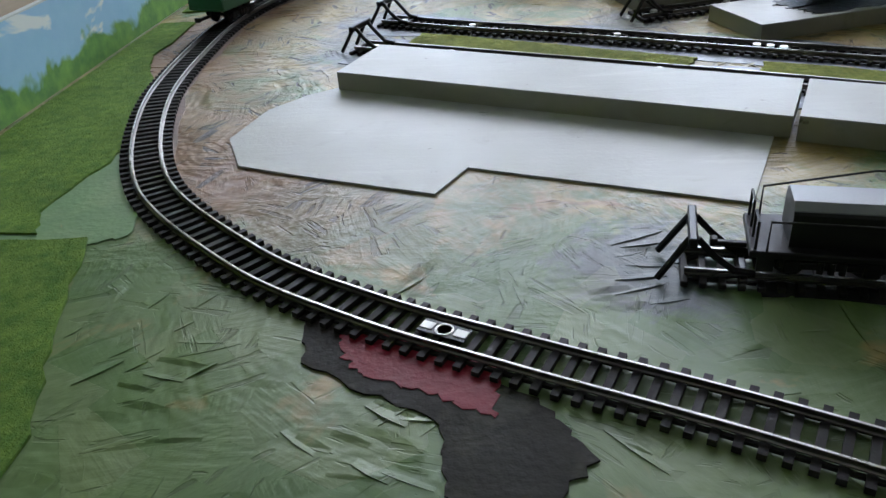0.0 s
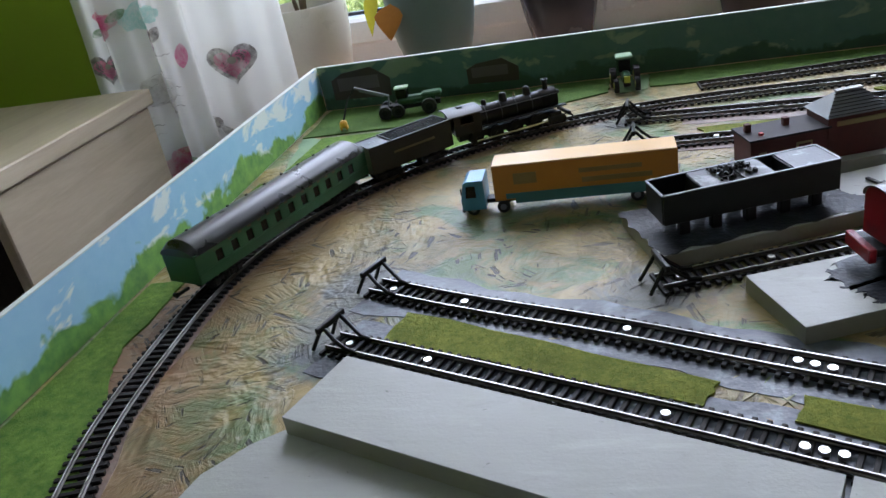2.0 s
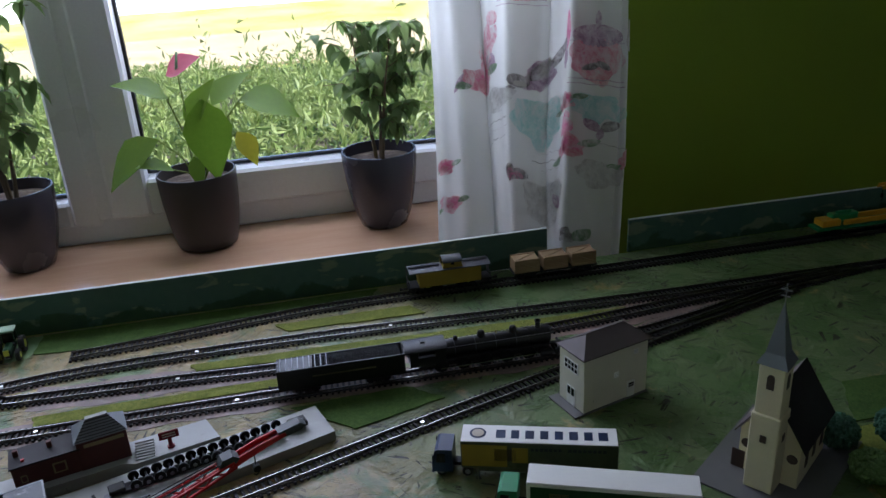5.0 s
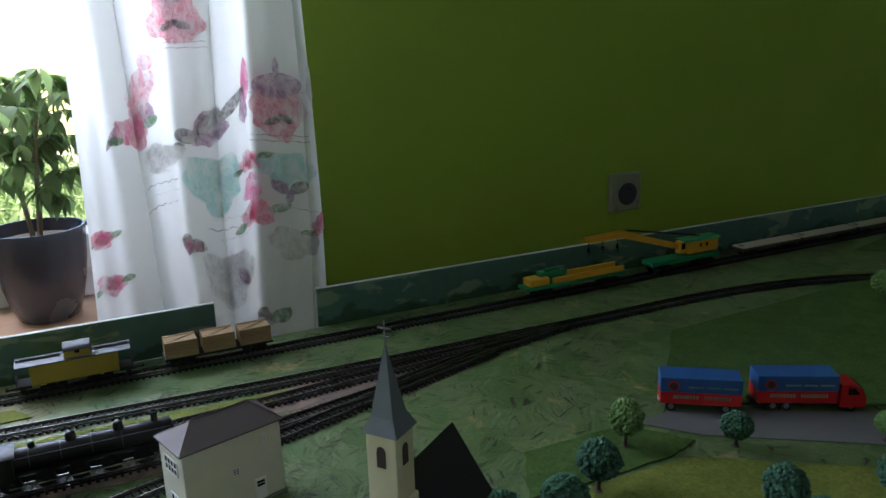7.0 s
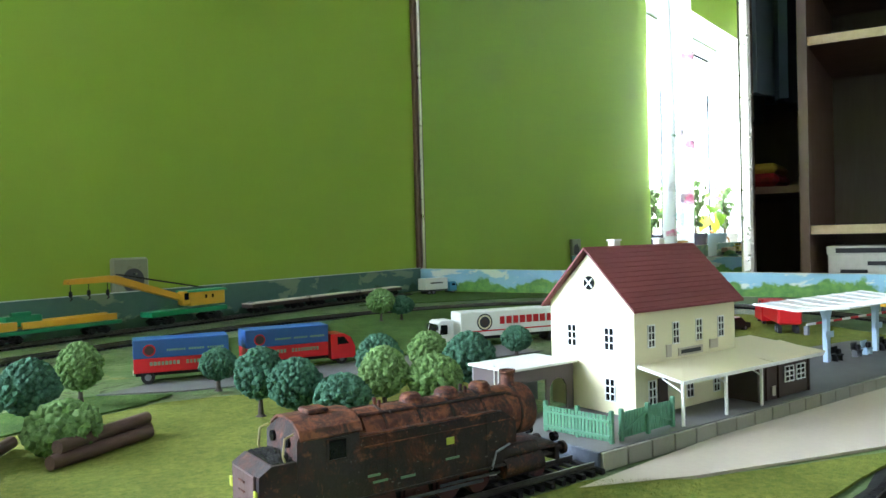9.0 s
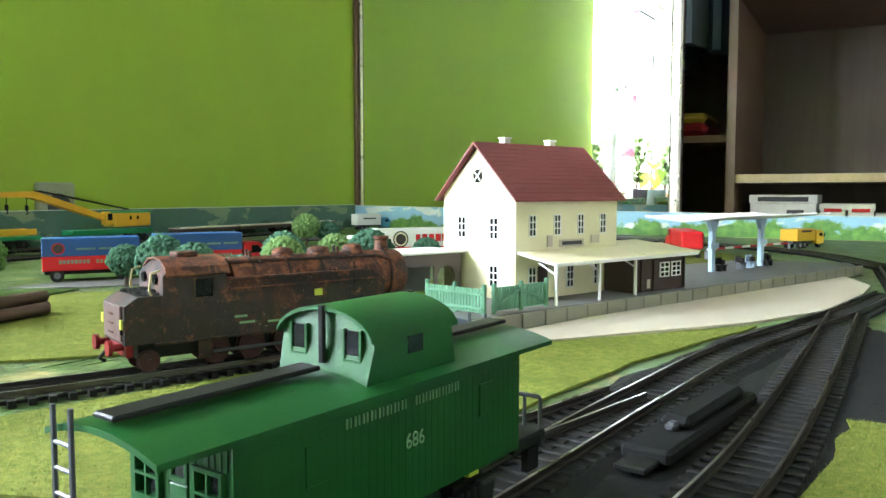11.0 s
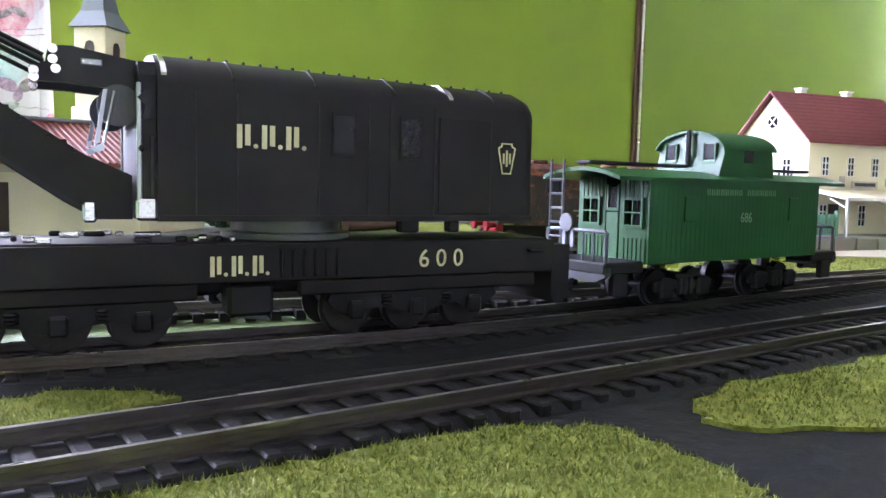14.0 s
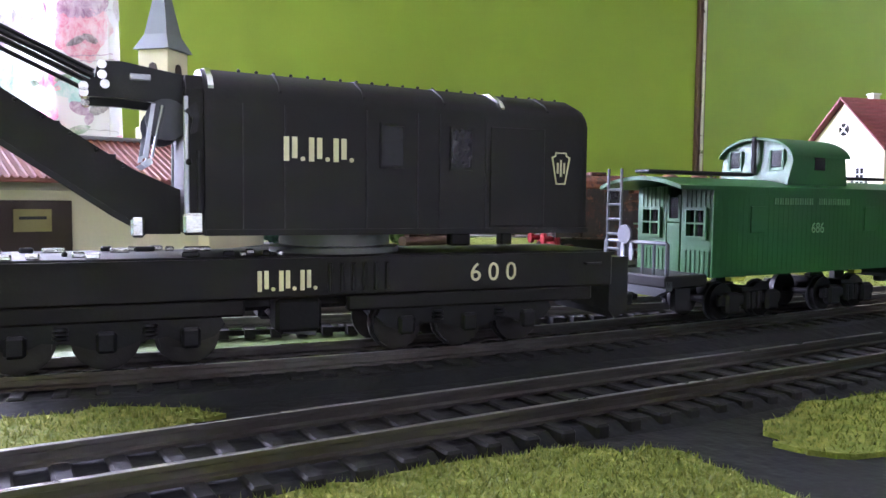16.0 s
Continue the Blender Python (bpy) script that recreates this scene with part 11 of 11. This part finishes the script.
# low building with a tiled roof behind the crane
tb = thing("goods_shed", yawed(0.735, 0.455, 0.0, 5.0), "cream goods shed with a red-brown tiled roof and dark doors", "shed")
part("wall", B().box((0.02, 0.035, 0.0235), (0.125, 0.07, 0.047), bev=0.0004), M["cream"], tb, "cream walls")
for s in (0, 1):
    p = [(-0.008, 0.045), (0.035, 0.064), (0.035, 0.0655), (-0.008, 0.0468)] if s == 0 else [(0.078, 0.045), (0.035, 0.064), (0.035, 0.0655), (0.078, 0.0468)]
    rf = part("roof", B().prism(p, -0.048, 0.09, "x"), M["roof_tile"], tb, "red-brown tiled roof", 20)
    if s == 0:
        rid = B()
        for k in range(44):
            x_ = -0.0465 + 0.0031 * k
            rid.tube([(x_, -0.008, 0.0470), (x_, 0.035, 0.0660)], 0.0007, 5)
        tagged(part("tile_ribs", rid, M["roof_tile"], rf), kind="stuff")
part("ridge", B().box((0.021, 0.035, 0.0665), (0.138, 0.004, 0.002), bev=0.0005), M["grey"], tb, "grey ridge")
part("fascia", B().box((0.02, -0.0005, 0.0445), (0.126, 0.001, 0.005)), M["sand"], tb)
part("door", B().box((0.012, -0.0006, 0.019), (0.030, 0.0012, 0.038)), M["brown"], tb, "dark brown sliding door")
part("notice", B().box((0.012, -0.0015, 0.030), (0.014, 0.0008, 0.009)), M["gold"], tb, "ochre notice")
part("lettering_bar", B().box((0.012, -0.0021, 0.031), (0.010, 0.0003, 0.0012)), M["ink"], tb)
part("platform_edge", B().box((0.02, -0.008, 0.003), (0.13, 0.016, 0.006)), M["platform"], tb)

# ---- trees and logs ----
def foam_tree(x, y, h, r, mat, seed, z=0.002, bush=False):
    h, r = h * 1.22, r * 1.25
    t = thing("foam_tree", pose(x, y, z), ("light" if mat == "tree_light" else "dark") + " green foam tree with a short brown trunk", "tree", "foam trees")
    rg = random.Random(seed)
    base = h * (0.26 if not bush else 0.02)
    if not bush:
        part("trunk", B().lathe([(0.0042, 0), (0.0022, 0.0014), (0.0015, base), (0.0008, base + h * 0.2)], 10), M["trunk"], t, "dark brown trunk")
    b = B()
    cz, rz = (base + h) / 2, (h - base) / 2
    b.ball((0, 0, cz), (r * 0.84, r * 0.84, rz * 0.88), 14, 10)
    n = 230
    for i in range(n):
        f = (i + 0.5) / n
        th = math.acos(1 - 2 * f)
        a = i * 2.39996 + rg.uniform(-0.2, 0.2)
        k = 1.0 - 0.16 * max(0, math.cos(th)) + rg.uniform(-0.06, 0.06)
        px, py, pz = r * 0.9 * math.sin(th) * math.cos(a) * k, r * 0.9 * math.sin(th) * math.sin(a) * k, cz + rz * 0.93 * math.cos(th)
        s = r * rg.uniform(0.10, 0.17)
        m = Matrix.Translation((px, py, pz)) @ Euler((rg.uniform(0, 3), rg.uniform(0, 3), rg.uniform(0, 3))).to_matrix().to_4x4()
        b.ball((0, 0, 0), (s, s * 0.8, s * 1.1), 5, 3, m)
    part("crown", b, M[mat], t, "knobbly foam crown", 50)


for i, (x, y, h, r, mt, bu) in enumerate([
        (1.152, 0.763, 0.042, 0.0142, "tree_light", 0), (1.246, 0.712, 0.030, 0.0125, "tree_dark", 0), (1.356, 0.570, 0.036, 0.0145, "tree_light", 0), (1.382, 0.650, 0.026, 0.0105, "tree_light", 0),
        (1.495, 0.555, 0.028, 0.0125, "tree_dark", 0), (1.74, 0.910, 0.040, 0.018, "tree_light", 0), (1.765, 0.890, 0.030, 0.016, "tree_dark", 0), (1.192, 0.607, 0.041, 0.0150, "tree_dark", 0),
        (1.182, 0.563, 0.038, 0.0150, "tree_dark", 0), (1.180, 0.520, 0.032, 0.0150, "tree_dark", 0), (1.238, 0.530, 0.040, 0.0145, "tree_light", 0), (1.292, 0.575, 0.040, 0.0155, "tree_dark", 0),
        (1.258, 0.500, 0.034, 0.0165, "tree_light", 0), (1.312, 0.502, 0.042, 0.0170, "tree_dark", 0), (1.082, 0.712, 0.042, 0.0160, "tree_dark", 0), 
        (1.020, 0.674, 0.044, 0.0165, "tree_dark", 0), (1.062, 0.640, 0.027, 0.0185, "tree_light", 1), (0.975, 0.700, 0.030, 0.017, "tree_dark", 1), (0.972, 0.645, 0.026, 0.017, "tree_light", 1)]):
    foam_tree(x, y, h, r, mt, i, 0.0021, bool(bu))
for k, (x, y, z, a) in enumerate(((1.083, 0.630, 0.0065, 12), (1.076, 0.622, 0.0065, 9), (1.081, 0.627, 0.0138, 14), (1.025, 0.660, 0.0065, 40))):
    lg = thing("log", pose(x, y, z, 0, 0, a), "dark brown log lying in a pile on the grass", "log", "log pile")
    part("bark", B().cyl((-0.038, 0, 0), (0.038, 0, 0), 0.0042, 0.0040, 12), M["log"], lg)
    part("cut_end", B().cyl((0.038, 0, 0), (0.0384, 0, 0), 0.0034, n=12), M["brown"], lg)
hc = thing("dark_cabinet", yawed(1.40, 0.47, 0.002, SANG), "small dark green wire fence panel behind the station", "fence")
part("panel", B().box((0, 0, 0.012), (0.016, 0.008, 0.024), bev=0.0006), M["tractor"], hc)

# ---- plants on the sill ----
SZ = -0.0495


def flower_pot(x, y, r, h, mat, label, taper=0.7, rim=0.004):
    t = thing("flower_pot", pose(x, y, SZ), label, "flower pot", "pots on the window sill")
    q = 1 - taper
    part("pot", B().lathe([(r * taper * 0.86, 0), (r * taper * 0.96, 0.003), (r * (taper + q * 0.25), h * 0.16), (r * (taper + q * 0.58), h * 0.38), (r * (taper + q * 0.82), h * 0.62), (r * 0.99, h * 0.88), (r, h - 0.003), (r - 0.001, h), (r - rim, h), (r - rim - 0.001, h * 0.84)], 44), M[mat], t, smooth=60)
    part("soil", B().lathe([(r - rim - 0.002, h * 0.80), (r - rim - 0.0015, h * 0.86), (r * 0.5, h * 0.885), (0.00001, h * 0.88)], 24), M["soil"], t, "brown potting soil", 60)
    return t


def leaf(b, p, d, up, l, w, bend=0.25):
    """One broad leaf, a folded strip that curves down, in 5 cross rows."""
    p, d, up = Vector(p), Vector(d).normalized(), Vector(up)
    s = d.cross(up).normalized()
    n = s.cross(d).normalized()
    prof = (0.05, 0.72, 1.0, 0.82, 0.45, 0.02)
    vs, fs = [], []
    for i, k in enumerate(prof):
        f = i / 5
        c = p + d * l * f - n * bend * l * f * f
        vs += [c + s * w * k * 0.5 + n * w * 0.12 * k, c, c - s * w * k * 0.5 + n * w * 0.12 * k]
    for i in range(5):
        o = i * 3
        fs += [(o, o + 1, o + 4, o + 3), (o + 1, o + 2, o + 5, o + 4)]
    b.add(vs, fs)


def ficus(x, y, z0, h, spread, n, seed, label, lean=0.0):
    t = thing("ficus_plant", pose(x, y, z0), label, "potted plant", "plants on the window sill")
    rg = random.Random(seed)
    tips = []
    for k in range(3):
        a = rg.uniform(0, 6.28)
        pts = [Vector((0.006 * math.cos(a), 0.006 * math.sin(a), -0.01))]
        q = pts[0].copy()
        for i in range(8):
            q = q + Vector((math.cos(a) * spread * 0.055 * rg.uniform(0.3, 1.6) + lean * 0.01, math.sin(a) * spread * 0.05 * rg.uniform(0.3, 1.5), h / 8.5))
            pts.append(q.copy())
            if i > 0:
                for _ in range(2 if i > 2 else 1):
                    b_ = rg.uniform(0, 6.28)
                    e = q + Vector((math.cos(b_), math.sin(b_), rg.uniform(0.1, 0.7))) * spread * rg.uniform(0.4, 0.95)
                    tips.append((q.copy(), e))
        part("stem", B().tube(pts, [0.0045 - 0.0035 * i / 8 for i in range(9)], 7), M["stem"], t, "thin woody stem")
    tw, lf = B(), B()
    for q, e in tips:
        mid = (q + e) / 2 + Vector((0, 0, 0.012))
        tw.tube([q, mid, e - Vector((0, 0, 0.012))], 0.0009, 5)
        for i in range(n):
            f = rg.uniform(0.2, 1.0)
            c = q.lerp(mid, min(1, f * 2)) if f < 0.5 else mid.lerp(e, f * 2 - 1)
            a = rg.uniform(0, 6.28)
            leaf(lf, c, (math.cos(a), math.sin(a), rg.uniform(-1.6, 0.1)), (0, 0, 1), rg.uniform(0.030, 0.048), rg.uniform(0.017, 0.024), 0.35)
    tagged(part("twig", tw, M["stem"], t), kind="stuff")
    tagged(part("leaves", lf, M["leaf_fig"], t, "small dark green leaves", 60), kind="stuff")


def anthurium(x, y, z0, leaves, flowers, label):
    t = thing("anthurium_plant", pose(x, y, z0), label, "potted plant", "plants on the window sill")
    for (lx, ly, lz), (dx, dy, dz), l, w, mt in leaves:
        stem = B().tube([(lx * 0.06, ly * 0.06, -0.01), (lx * 0.4, ly * 0.4, lz * 0.55), (lx, ly, lz)], 0.0017, 6)
        s = part("leaf_stalk", stem, M["stem_green"], t, "thin green stalk")
        b = B()
        leaf(b, (lx, ly, lz), (dx, dy, dz), (0, -0.35, 1), l * 1.18, w * 1.2, 0.3)
        part("leaf", b, M[mt], t, "broad glossy leaf" if mt == "leaf_big" else "yellowed leaf" if mt == "leaf_yellow" else "dry brown leaf", 80)
    for (lx, ly, lz) in flowers:
        part("flower_stalk", B().tube([(0, 0, -0.01), (lx * 0.5, ly * 0.5, lz * 0.5), (lx, ly, lz)], 0.0014, 6), M["stem_green"], t)
        b = B()
        leaf(b, (lx - 0.02, ly, lz - 0.01), (0.8, -0.2, 0.5), (-0.4, -0.6, 1), 0.072, 0.062, 0.15)
        part("flower", b, M["spathe"], t, "pink spathe", 80)
        part("spadix", B().cyl((lx, ly - 0.004, lz), (lx + 0.006, ly - 0.008, lz + 0.032), 0.0028, 0.0018, 8), M["print_green"], t, "green spadix")


flower_pot(-0.527, 1.615, 0.078, 0.150, "pot_cream", "cream glazed flower pot on the window sill", 0.78)
ficus(-0.535, 1.615, 0.085, 0.30, 0.085, 7, 3, "small leafy ficus plant in a cream pot")
flower_pot(-0.292, 1.620, 0.082, 0.152, "pot_teal", "grey-green flower pot on the window sill", 0.66)
anthurium(-0.292, 1.62, 0.085, [
    ((-0.05, -0.02, 0.14), (-1, -0.05, 0.02), 0.125, 0.046, "leaf_big"), ((0.055, -0.01, 0.185), (0.55, -0.25, -0.1), 0.085, 0.095, "leaf_big"), ((0.03, 0.02, 0.13), (0.5, 0.2, -0.6), 0.10, 0.075, "leaf_yellow"),
    ((0.0, -0.03, 0.15), (0.4, -0.5, -0.7), 0.085, 0.06, "leaf_big"), ((-0.02, -0.01, 0.02), (-0.25, -0.1, 1), 0.12, 0.034, "leaf_yellow"), ((0.03, -0.015, 0.01), (0.3, -0.1, 1), 0.12, 0.036, "leaf_yellow"),
    ((0.005, 0.0, 0.02), (0.05, 0.05, 1), 0.13, 0.03, "leaf_yellow"), ((-0.085, -0.03, 0.03), (-0.35, -0.4, -0.9), 0.07, 0.028, "leaf_yellow"), ((-0.055, -0.06, 0.0), (-0.1, -0.5, -0.7), 0.05, 0.045, "leaf_dry"), ((0.09, -0.02, 0.02), (0.5, -0.3, 0.3), 0.045, 0.03, "leaf_dry")],
    [(-0.045, -0.01, 0.235), (-0.005, -0.005, 0.30)], "anthurium with yellowing leaves and pink flowers in a pot")
flower_pot(-0.067, 1.655, 0.074, 0.156, "pot_plum", "dark plum glazed flower pot on the window sill", 0.64)
ficus(-0.067, 1.655, 0.088, 0.34, 0.085, 8, 9, "tall leafy ficus plant in a dark pot")
flower_pot(0.270, 1.655, 0.076, 0.152, "pot_brown", "dark brown nursery pot on the window sill", 0.78)
anthurium(0.275, 1.655, 0.085, [
    ((-0.06, -0.02, 0.09), (-0.9, -0.2, -0.45), 0.11, 0.085, "leaf_big"), ((0.10, -0.01, 0.15), (0.9, -0.15, -0.12), 0.095, 0.085, "leaf_big"), ((0.03, -0.03, 0.16), (0.1, -0.45, -0.9), 0.125, 0.075, "leaf_big"),
    ((-0.03, -0.02, 0.165), (-0.5, -0.2, 0.4), 0.08, 0.06, "leaf_big"), ((0.0, -0.02, 0.10), (0.35, -0.1, 1.0), 0.09, 0.055, "leaf_big"), ((0.045, 0, 0.14), (0.45, 0.1, 0.5), 0.08, 0.055, "leaf_big"),
    ((0.085, -0.02, 0.09), (0.35, -0.3, -0.5), 0.06, 0.04, "leaf_yellow"), ((0.0, -0.035, 0.055), (0.1, -0.5, -0.45), 0.055, 0.026, "leaf_big"), ((-0.04, -0.04, 0.035), (-0.5, -0.4, 0.4), 0.06, 0.045, "leaf_big")],
    [(-0.005, -0.01, 0.215)], "anthurium with broad green leaves in a brown pot")
flower_pot(0.628, 1.648, 0.076, 0.157, "pot_plum", "dark plum glazed flower pot on the window sill", 0.66)
ficus(0.628, 1.648, 0.09, 0.27, 0.10, 10, 21, "bushy ficus plant in a dark pot")
